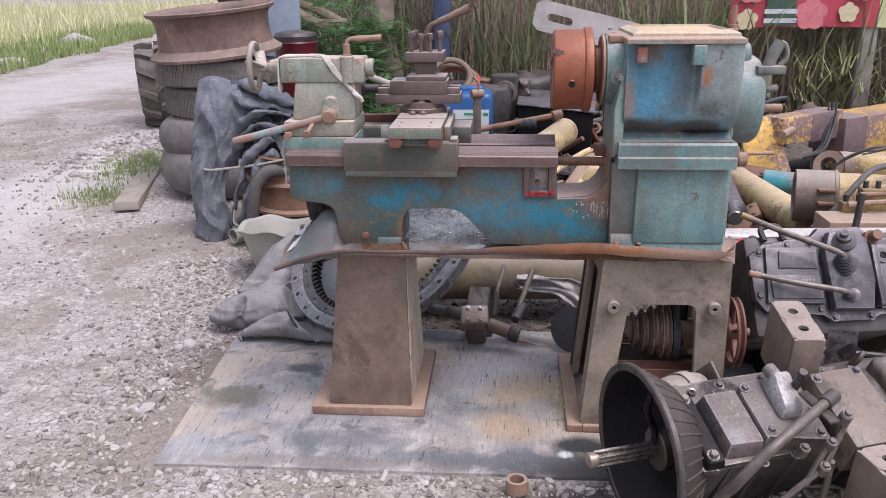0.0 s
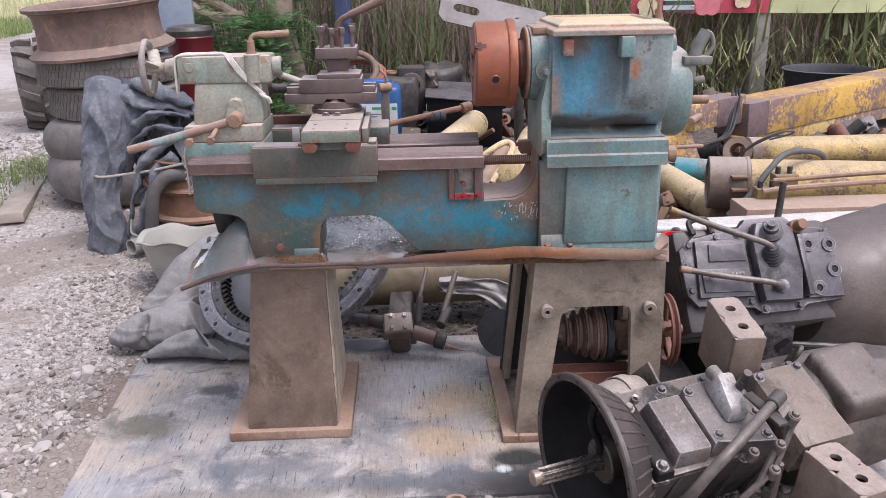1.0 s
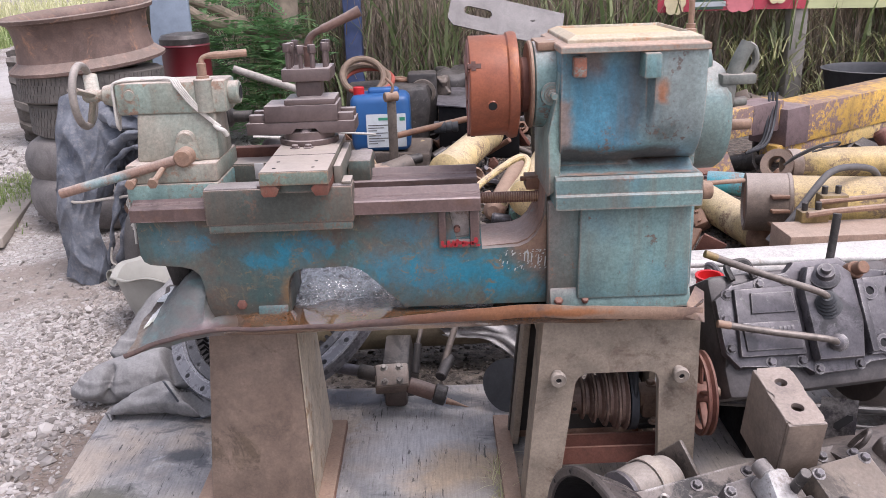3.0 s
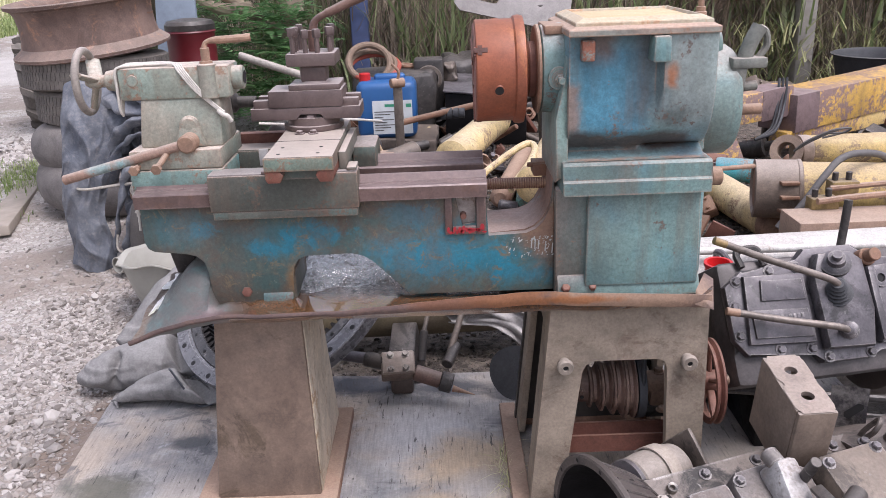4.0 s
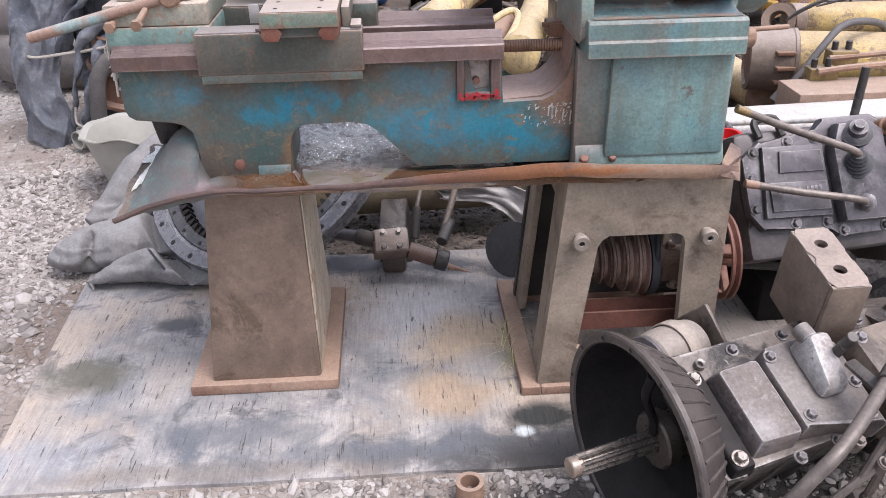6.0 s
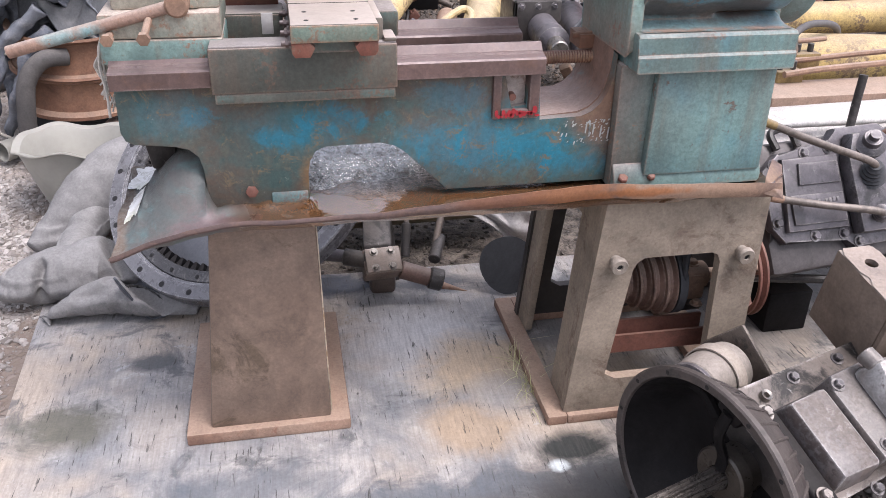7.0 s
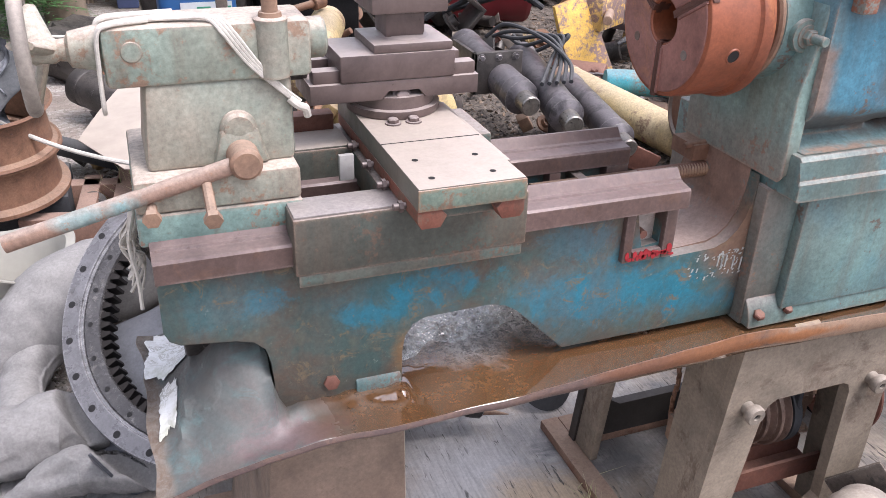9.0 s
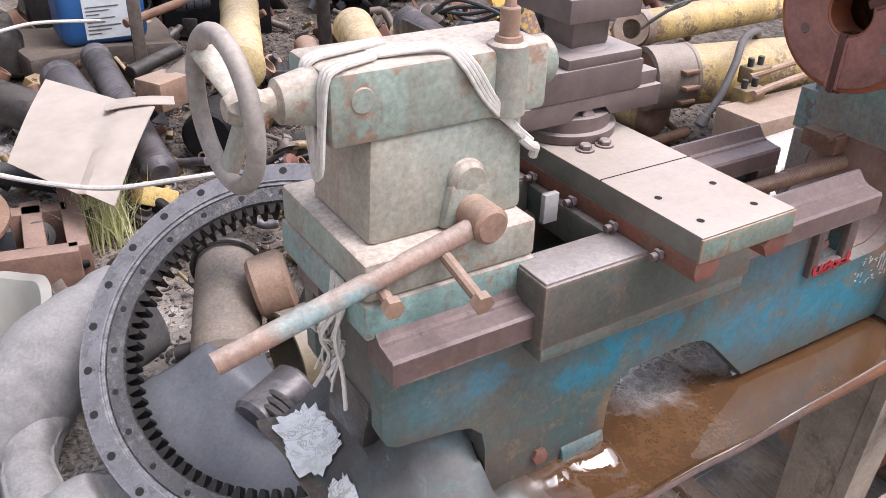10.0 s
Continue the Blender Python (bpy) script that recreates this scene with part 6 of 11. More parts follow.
    part("bearing_block", bm, RUSTPALE, sh, "dusty bearing block")
    bm = B()
    prism(bm, [(2.262, 0.128), (2.327, 0.128), (2.327, 0.172), (2.320, 0.172), (2.320, 0.135), (2.269, 0.135), (2.269, 0.172), (2.262, 0.172)], "x", 0.300, 0.560, 0.001)
    mr = part("motor_rail", bm, REDRUST, lathe, "red rusty channel rail")
    for q in ((0.287, 0.299, 2.232, 2.30, 0.110, 0.172), (0.50, 0.56, 2.33, 2.598, 0.175, 0.192)):
        bm = B()
        box(bm, *q, 0.003)
        part("rail_bracket", bm, REDRUST if q[0] < 0.29 and q[1] > 0.2985 else DARKIRON, mr)

    ch = thing("chain", (0.292, 2.40, 0.20), "short rusty roller chain hanging inside the pedestal", "chain")
    for k in range(22):
        bm = B()
        m = Matrix.Translation((0.292 + 0.002 * math.sin(k), 2.40 + 0.003 * math.sin(k * 0.7), 0.512 - 0.0135 * k)) @ Matrix.Rotation(radians(90 * (k % 2)), 4, "Z")
        box(bm, -0.0055, 0.0055, -0.002, 0.002, -0.009, 0.009, 0.0018, m)
        part("chain_link", bm, RUSTY, ch)


build_pedestals()


def build_cords():
    cord = thing("cord", (-0.6, 2.35, 1.056), "white cord wrapped round the tailstock and knotted", "cord")
    r = random.Random(3)
    for k in range(3):
        o = (k - 1) * 0.0062
        bm = B()
        tube(bm, [(-0.56, 2.385 + o, 1.0585), (-0.600, 2.375 + o, 1.0595), (-0.638, 2.365 + o, 1.059), (-0.6475, 2.362 + o, 1.045), (-0.6485, 2.352 + o, 1.0), (-0.6495, 2.345 + o * 0.6, 0.970), (-0.6495, 2.338 + o * 0.6, 0.961 - 0.003 * k), (-0.6495, 2.331 + o * 0.5, 0.972), (-0.6480, 2.328 + o * 0.6, 1.01), (-0.6450, 2.326 + o, 1.05), (-0.632, 2.330 + o, 1.0595), (-0.59, 2.345 + o, 1.0600)], 0.0026, 7)
        part("loop_strand", bm, CORD, cord)
    for k in range(4):
        o = (k - 1.5) * 0.0045
        bm = B()
        tube(bm, [(-0.59, 2.35 + o, 1.0595), (-0.555, 2.345 + o, 1.0605 + 0.0008 * k), (-0.520 + o, 2.330, 1.0605), (-0.505 + o, 2.3165, 1.046), (-0.480 + o * 0.9, 2.3165, 1.010), (-0.450 + o * 0.5, 2.3165, 0.978), (-0.428 + o * 0.3, 2.317, 0.958 + o * 0.2)], 0.0023, 7)
        part("cross_strand", bm, CORD, cord)
    bm = B()
    tube(bm, [(-0.440, 2.316, 0.964), (-0.430, 2.314, 0.955), (-0.421, 2.318, 0.950), (-0.417, 2.325, 0.938)], 0.0052, 8)
    part("knot", bm, CORD, cord)
    tail = thing("cord", (-0.65, 2.33, 0.68), "frayed white cord hanging behind the bed end", "cord")
    for k in range(16):
        a = 0.0022 * (k - 8)
        w = [r.uniform(-0.010, 0.010) for _ in range(5)]
        end = 0.70 + 0.07 * r.random()
        bm = B()
        tube(bm, [(-0.634, 2.335 + a, 0.850), (-0.640 + w[0] * 0.5, 2.335 + a, 0.82), (-0.648 + w[1], 2.34 + a, 0.79), (-0.640 + w[2], 2.345 + a * 1.5, 0.5 * (0.79 + end)), (-0.645 + w[3], 2.345 + w[4] * 1.5 + a * 2, end)], 0.0016 if k % 3 else 0.0026, 5)
        part("strand", bm, CORD, tail)


build_cords()

# ---- the plywood sheet under the machine ----
def build_board():
    bm = B()
    n = 60
    top, bot = [], []
    for v in (0, 1):
        for i in range(n + 1):
            u = i / n if v == 0 else 1 - i / n
            x = -1.0 + 2.2 * u + (0.028 - 0.045 * v) * (1 - u)
            y = 1.962 + 0.965 * v + 0.008 * noise.noise(Vector((x * 4, v * 5, 7)))
            top.append((x, y))
    prism(bm, top, "z", -0.009, 0.0, 0.0015)
    single("plywood_sheet", bm, BOARD, "weathered oil-stained plywood sheet lying on the gravel", "board", (0.1, 2.45, -0.009))


build_board()


# ---- gearbox with an open bell housing, beside the machine ----
def build_front_gearbox():
    O = Vector((0.298, 1.797, 0.179))
    yaw, pitch, roll = radians(18.5), radians(1.3), radians(26)
    n = Vector((math.cos(yaw) * math.cos(pitch), math.sin(yaw) * math.cos(pitch), math.sin(pitch)))
    s0 = Vector((-math.sin(yaw), math.cos(yaw), 0))
    s = s0 * math.cos(roll) + n.cross(s0) * math.sin(roll)
    w = n.cross(s)
    M = Matrix(((n.x, s.x, w.x, O.x), (n.y, s.y, w.y, O.y), (n.z, s.z, w.z, O.z), (0, 0, 0, 1)))
    P = lambda a, b, c: M @ Vector((a, b, c))
    g = thing("gearbox", (O.x + 0.3 * n.x, O.y + 0.3 * n.y, 0.0), "greasy truck gearbox with an open black bell housing", "gearbox")
    bm = B()
    spin(bm, P(0, 0, 0), P(1, 0, 0), [(0.010, 0.192), (0.003, 0.194), (0, 0.197), (0, 0.211), (0.003, 0.214), (0.012, 0.214), (0.015, 0.205), (0.04, 0.190), (0.085, 0.160), (0.11, 0.13), (0.115, 0.0)], 72)
    bell = part("bell_housing", bm, metal_mat("bell_iron", (0.045, 0.038, 0.036), (0.085, 0.068, 0.061), 12, 0.5, 0.15, 0.35, (0.17, 0.14, 0.12), spots=(0.03, 0.027, 0.026), bump=0.3, edge=0.4, edgec=(0.26, 0.22, 0.19)), g, "round bell housing with a dusty rim")
    bm = B()
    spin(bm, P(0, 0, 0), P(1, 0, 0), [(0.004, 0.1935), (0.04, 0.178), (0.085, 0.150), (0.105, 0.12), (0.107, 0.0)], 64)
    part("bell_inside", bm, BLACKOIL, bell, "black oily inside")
    bm = B()
    spin(bm, P(0.05, 0, 0), P(1, 0, 0), [(0, 0.022), (0, 0.050), (0.004, 0.054), (0.026, 0.054), (0.028, 0.042), (0.08, 0.048), (0.08, 0.022)], 36, closed=True)
    part("release_bearing", bm, metal_mat("oily_bearing", (0.05, 0.042, 0.035), (0.085, 0.07, 0.055), 14, 0.35, 0.3, 0.2), bell)
    bm = B()
    ring = []
    for k in range(40):
        t, r = 2 * math.pi * k / 40, 0.0205 if k % 4 < 2 else 0.0158
        ring.append((r * math.cos(t), r * math.sin(t)))
    prism(bm, ring, "x", -0.105, 0.12, 0.0, M)
    part("splined_shaft", bm, metal_mat("oily_splined_steel", (0.10, 0.09, 0.08), (0.17, 0.145, 0.125), 20, 0.3, 0.6, 0.2), bell, "splined input shaft")
    bm = B()
    rod(bm, P(-0.122, 0, 0), P(-0.098, 0, 0), 0.0185, seg=20)
    part("shaft_tip", bm, metal_mat("rubbed_shaft_tip", (0.38, 0.32, 0.26), (0.26, 0.18, 0.13), 25, 0.4, 0.4, 0.3), bell, "rubbed bare tip")
    bm = B()
    tube(bm, [P(0.03, 0.06, 0.145), P(0.025, 0.045, 0.10), P(0.045, 0.02, 0.05), P(0.05, 0.01, 0.02)], 0.012, 10, flat=0.7)
    fork = part("release_fork", bm, BLACKOIL, bell)
    bm = B()
    tube(bm, [P(0.10, 0.09, 0.03), P(0.09, 0.13, 0.05), P(0.07, 0.155, 0.06)], 0.010, 8)
    part("fork_arm", bm, BLACKOIL, fork)
    bm = B()
    box(bm, 0.03, 0.06, 0.035, 0.085, 0.13, 0.165, 0.006, M)
    part("fork_pivot", bm, BLACKOIL, fork)
    for k in range(14):
        t = 2 * math.pi * (k + 0.3) / 14
        bm = B()
        a = P(-0.0006, 0.2035 * math.cos(t), 0.2035 * math.sin(t))
        spin(bm, a, a - n, [(0, 0), (0.0004, 0.0036), (0, 0.0042)], 12)
        part("rim_hole", bm, DARKHOLE, bell)
    for k in range(16):
        t = radians(-100 + 9.5 * k)
        bm = B()
        tube(bm, [P(u, r * math.sin(t), r * math.cos(t)) for u, r in ((0.020, 0.2015), (0.04, 0.190), (0.085, 0.160), (0.108, 0.134))], 0.0032, 6, 3)
        part("bell_rib", bm, bell.data.materials[0], bell)
    # main case
    bm = B()
    hexa(bm, [P(0.12, -0.105, -0.15), P(0.56, -0.10, -0.145), P(0.56, 0.10, -0.145), P(0.12, 0.105, -0.15), P(0.10, -0.125, 0.086), P(0.58, -0.13, 0.086), P(0.58, 0.075, 0.086), P(0.10, 0.075, 0.086)], 0.016)
    case = part("case", bm, DARKIRON, g, "greasy ribbed gear case")
    for u in (0.16, 0.24, 0.33, 0.42, 0.50):
        bm = B()
        hexa(bm, [P(u, -0.118, -0.13), P(u + 0.012, -0.118, -0.13), P(u + 0.012, -0.09, -0.13), P(u, -0.09, -0.13), P(u, -0.128, 0.09), P(u + 0.012, -0.128, 0.09), P(u + 0.012, -0.10, 0.09), P(u, -0.10, 0.09)], 0.004)
        part("rib", bm, DARKIRON, case)
    bm = B()
    prism(bm, [(0.070, -0.10), (0.082, -0.135), (0.12, -0.138), (0.13, -0.125), (0.56, -0.130), (0.57, 0.085), (0.40, 0.098), (0.13, 0.096), (0.10, 0.105), (0.085, 0.095), (0.085, 0.06), (0.095, 0.03), (0.095, -0.06)], "z", 0.085, 0.103, 0.004, M)
    part("top_flange", bm, metal_mat("oily_flange_iron", (0.09, 0.075, 0.066), (0.15, 0.125, 0.108), 12, 0.45, 0.25, 0.5, (0.28, 0.235, 0.20), spots=(0.035, 0.031, 0.029), bump=0.4, edge=0.9, oil=0.9), case)
    M2 = M @ Matrix.Translation((0.014, -0.040, 0.010))
    F = P
    P = lambda a, b, c: M2 @ Vector((a, b, c))
    bm = B()
    hexa(bm, [P(0.128, -0.078, 0.082), P(0.222, -0.080, 0.082), P(0.222, 0.084, 0.082), P(0.128, 0.084, 0.082), P(0.136, -0.066, 0.136), P(0.219, -0.070, 0.138), P(0.219, 0.076, 0.138), P(0.136, 0.076, 0.136)], 0.009)
    flaked = worn_paint("flaked_silver_cover", (0.165, 0.148, 0.145), (0.085, 0.068, 0.062), 0.7, (0.36, 0.345, 0.34), 0.25, 9, 0.4, 0.25, dustc=(0.27, 0.225, 0.19), alt_at=(0.54, 0.62), wear=1.0, wearc=(0.60, 0.58, 0.56))
    cov = part("top_cover", bm, flaked, g, "raised cover with flaking silver paint")
    bm = B()
    prism(bm, [(0.223, -0.070), (0.30, -0.078), (0.37, -0.105), (0.38, 0.06), (0.34, 0.090), (0.24, 0.088), (0.223, 0.06)], "z", 0.082, 0.144, 0.006, M2)
    part("shift_plate", bm, worn_paint("worn_shift_plate", (0.115, 0.10, 0.098), (0.075, 0.062, 0.056), 0.5, (0.19, 0.165, 0.15), 0.3, 12, 0.42, 0.2, dustc=(0.22, 0.19, 0.165), wear=0.9, wearc=(0.45, 0.42, 0.40)), cov)
    bm = B()
    hexa(bm, [P(0.272, -0.036, 0.142), P(0.340, -0.036, 0.142), P(0.346, 0.080, 0.142), P(0.277, 0.080, 0.142), P(0.280, -0.026, 0.180), P(0.330, -0.028, 0.174), P(0.338, 0.066, 0.198), P(0.290, 0.066, 0.204)], 0.014)
    tur = part("silver_turret", bm, worn_paint("silver_turret_paint", (0.36, 0.35, 0.34), (0.15, 0.125, 0.115), 0.4, (0.25, 0.235, 0.225), 0.3, 12, 0.35, 0.15, wear=1.0, wearc=(0.66, 0.65, 0.63)), cov, "bright silver cast turret")
    bm = B()
    rod(bm, P(0.302, 0.062, 0.180), P(0.302, 0.092, 0.176), 0.017)
    part("turret_spout", bm, SILVER, tur)
    bm = B()
    hexa(bm, [P(0.382, -0.150, 0.082), P(0.535, -0.150, 0.082), P(0.535, 0.065, 0.082), P(0.380, 0.065, 0.082), P(0.388, -0.146, 0.176), P(0.528, -0.146, 0.176), P(0.526, 0.058, 0.180), P(0.388, 0.058, 0.180)], 0.006)
    part("rear_cover", bm, metal_mat("tan_rear_cover", (0.15, 0.118, 0.092), (0.21, 0.165, 0.125), 9, 0.55, 0.1, 0.55, (0.27, 0.215, 0.17), spots=(0.07, 0.055, 0.047), bump=0.3, edge=0.8, oil=0.6), cov, "flat tan rear cover")
    for u, v, h in ((0.215, 0.092, 0.118), (0.33, 0.092, 0.118), (0.40, 0.082, 0.118), (0.50, 0.078, 0.118), (0.215, -0.126, 0.118), (0.30, -0.122, 0.118), (0.238, 0.068, 0.144), (0.352, 0.055, 0.144), (0.242, -0.050, 0.144), (0.352, -0.078, 0.144), (0.40, 0.040, 0.178), (0.51, 0.045, 0.178), (0.362, -0.02, 0.144)):
        bm = B()
        hexbolt(bm, P(u, v, h) if h > 0.12 else F(u + 0.014, v - 0.012, 0.103), w, 0.0088, 0.010)
        part("cover_bolt", bm, GEARGREY, cov)
    bm = B()
    spin(bm, F(0.150, 0.070, 0.101), F(0.150, 0.070, 1), [(0, 0.005), (0.010, 0.0055), (0.012, 0.010), (0.0, 0.011)], 20, closed=True)
    part("bolt_bush", bm, STEEL, cov)
    bm = B()
    rod(bm, F(0.098, -0.02, 0.118), F(0.098, -0.10, 0.118), 0.0065)
    hexbolt(bm, F(0.098, -0.015, 0.118), s, 0.009, 0.009, False)
    part("joint_bolt", bm, DARKIRON, bell)
    # linkage over the covers
    n_, s_ = Vector((math.cos(radians(10)), math.sin(radians(10)), 0.035)).normalized(), Vector((-math.sin(radians(10)), math.cos(radians(10)), 0))
    s_ = s_ * math.cos(radians(30)) + n_.cross(s_) * math.sin(radians(30))
    w_ = n_.cross(s_)
    ML = Matrix(((n_.x, s_.x, w_.x, 0.312), (n_.y, s_.y, w_.y, 1.825), (n_.z, s_.z, w_.z, 0.160), (0, 0, 0, 1)))
    P = lambda a, b, c: ML @ Vector((a, b, c))
    steel = metal_mat("dusty_link_steel", (0.12, 0.10, 0.088), (0.18, 0.152, 0.135), 20, 0.5, 0.3, 0.5, (0.28, 0.235, 0.20), spots=(0.06, 0.05, 0.045))
    bm = B()
    tube(bm, [(0.690, 1.715, 0.371), (0.566, 1.597, 0.345), (0.506, 1.569, 0.300), (0.469, 1.566, 0.250), (0.447, 1.591, 0.200), (0.43, 1.62, 0.13)], 0.0115, 12)
    link = part("shift_linkage", bm, steel, g, "bent shift rod with forked joints")
    bm = B()
    hexa(bm, [(0.648, 1.778, 0.352), (0.672, 1.788, 0.352), (0.700, 1.660, 0.347), (0.674, 1.650, 0.347), (0.648, 1.778, 0.360), (0.672, 1.788, 0.360), (0.700, 1.660, 0.355), (0.674, 1.650, 0.355)], 0.003)
    part("link_plate", bm, DARKIRON, link, "dark flat link plate")
    bm = B()
    rod(bm, P(0.34, 0.03, 0.17), P(0.34, 0.03, 0.255), 0.010)
    part("link_post", bm, DARKIRON, link)
    bm = B()
    rod(bm, (0.680, 1.705, 0.369), (0.712, 1.737, 0.375), 0.016)
    part("rod_end", bm, DARKIRON, link)
    for a, b in (((0.392, -0.095, 0.235), (0.335, -0.165, 0.165)), ((0.35, -0.125, 0.21), (0.30, -0.18, 0.13)), ((0.34, -0.16, 0.17), (0.20, -0.215, 0.05)), ((0.36, -0.15, 0.17), (0.37, -0.19, 0.02))):
        bm = B()
        tube(bm, [P(*a), P(*b)], 0.0075, 8, smooth=False)
        part("link_rod", bm, steel, link)
    for a, r in (((0.385, -0.092, 0.250), 0.014), ((0.335, -0.165, 0.165), 0.013), ((0.30, -0.125, 0.18), 0.012), ((0.372, -0.19, 0.03), 0.015), ((0.35, -0.13, 0.205), 0.012)):
        bm = B()
        rod(bm, P(*a) - w * 0.012, P(*a) + w * 0.014, r)
        hexbolt(bm, P(*a) + w * 0.014, w, 0.008, 0.008)
        part("ball_joint", bm, steel, link)
    bm = B()
    box(bm, 0.352, 0.392, -0.205, -0.165, -0.06, 0.03, 0.006, ML)
    part("link_bracket", bm, steel, link)
    P = F
    bm = B()
    tube(bm, [P(0.565, 0.055, 0.08), P(0.565, 0.05, 0.13), P(0.563, 0.042, 0.17), P(0.575, 0.050, 0.187), P(0.588, 0.062, 0.17), P(0.578, 0.066, 0.13), P(0.575, 0.062, 0.08)], 0.0055, 8)
    part("lifting_eye", bm, steel, g)
    bm = B()
    hexa(bm, [F(0.085, -0.135, 0.10), F(0.135, -0.135, 0.10), F(0.135, 0.06, 0.10), F(0.085, 0.06, 0.10), F(0.092, -0.13, 0.125), F(0.130, -0.13, 0.128), F(0.130, 0.052, 0.128), F(0.092, 0.052, 0.125)], 0.005)
    part("front_block", bm, BLACKOIL, case, "black oily front block")
    for v, b_ in ((0.040, 0.128), (-0.112, 0.126)):
        bm = B()
        hexbolt(bm, F(0.108, v, b_), w, 0.0105, 0.011)
        part("cover_bolt", bm, STEEL, cov, "rubbed bright bolt")
    P = F
    # rounded tail
    tailm = metal_mat("brown_tail_iron", (0.11, 0.088, 0.075), (0.16, 0.13, 0.11), 8, 0.55, 0.1, 0.5, (0.23, 0.19, 0.165), spots=(0.05, 0.042, 0.038), bump=0.4, edge=0.6, oil=0.55)
    bm = B()
    spin(bm, P(0.54, -0.02, -0.015), P(1, -0.02, -0.015), [(0, 0), (0, 0.150), (0.02, 0.158), (0.10, 0.160), (0.30, 0.150), (0.36, 0.13), (0.38, 0.0)], 48)
    tl = part("tail_housing", bm, tailm, g, "big rounded tail housing")
    bm = B()
    box(bm, 0.60, 0.76, -0.125, 0.05, 0.08, 0.178, 0.022, M, seg=3)
    part("tail_dome", bm, tailm, tl)
    for k in range(6):
        t = radians(-60 + 38 * k)
        a = P(0.545, -0.01 + 0.165 * math.sin(t), -0.01 + 0.165 * math.cos(t))
        bm = B()
        hexbolt(bm, a, P(0.545, -0.01 + math.sin(t), -0.01 + math.cos(t)) - P(0.545, -0.01, -0.01), 0.009, 0.009)
        part("tail_bolt", bm, GEARGREY, g)
    # small pump lying on the far side
    a, b = Vector((0.398, 2.03, 0.195)), Vector((0.528, 2.11, 0.185))
    bm = B()
    spin(bm, a, b, [(0, 0), (0, 0.050), (0.006, 0.056), (0.04, 0.060), (0.10, 0.060), (0.13, 0.055), (0.145, 0.040), (0.145, 0)], 36)
    mot = part("oil_pump", bm, metal_mat("pale_dusty_pump", (0.27, 0.235, 0.20), (0.34, 0.29, 0.25), 10, 0.65, 0.1, 0.6, (0.44, 0.38, 0.33)), g, "round dusty pump with a strap and square flange")
    d = (b - a).normalized()
    bm = B()
    spin(bm, a, b, [(0.060, 0.0625), (0.060, 0.0655), (0.092, 0.0655), (0.092, 0.0625)], 36, closed=True)
    part("strap", bm, metal_mat("pale_canvas_strap", (0.34, 0.285, 0.235), (0.42, 0.355, 0.30), 16, 0.8, 0.0, 0.6, (0.46, 0.40, 0.34)), mot, "pale dusty strap")
    m = Matrix.Translation(b + d * 0.016) @ d.to_track_quat("X", "Z").to_matrix().to_4x4() @ Matrix.Rotation(0.75, 4, "X")
    bm = B()
    box(bm, -0.006, 0.006, -0.064, 0.064, -0.058, 0.058, 0.006, m)
    part("square_flange", bm, GEARTAN, mot)
    for y in (-0.053, 0.053):
        for z in (-0.047, 0.047):
            bm = B()
            c = m @ Vector((0.0064, y, z))
            spin(bm, c, c + d, [(0, 0), (0.0004, 0.005), (0, 0.006)], 12)
            part("flange_hole", bm, DARKHOLE, mot)
    bm = B()
    spin(bm, a - d * 0.05, a + d, [(0, 0), (0, 0.035), (0.035, 0.040), (0.038, 0.058), (0.048, 0.058), (0.05, 0)], 32)
    part("pump_nose", bm, GEARGREY, mot)
    bm = B()
    box(bm, 0.38, 0.45, 1.95, 2.07, 0.05, 0.155, 0.02)
    part("pump_neck", bm, GEARGREY, mot)


build_front_gearbox()


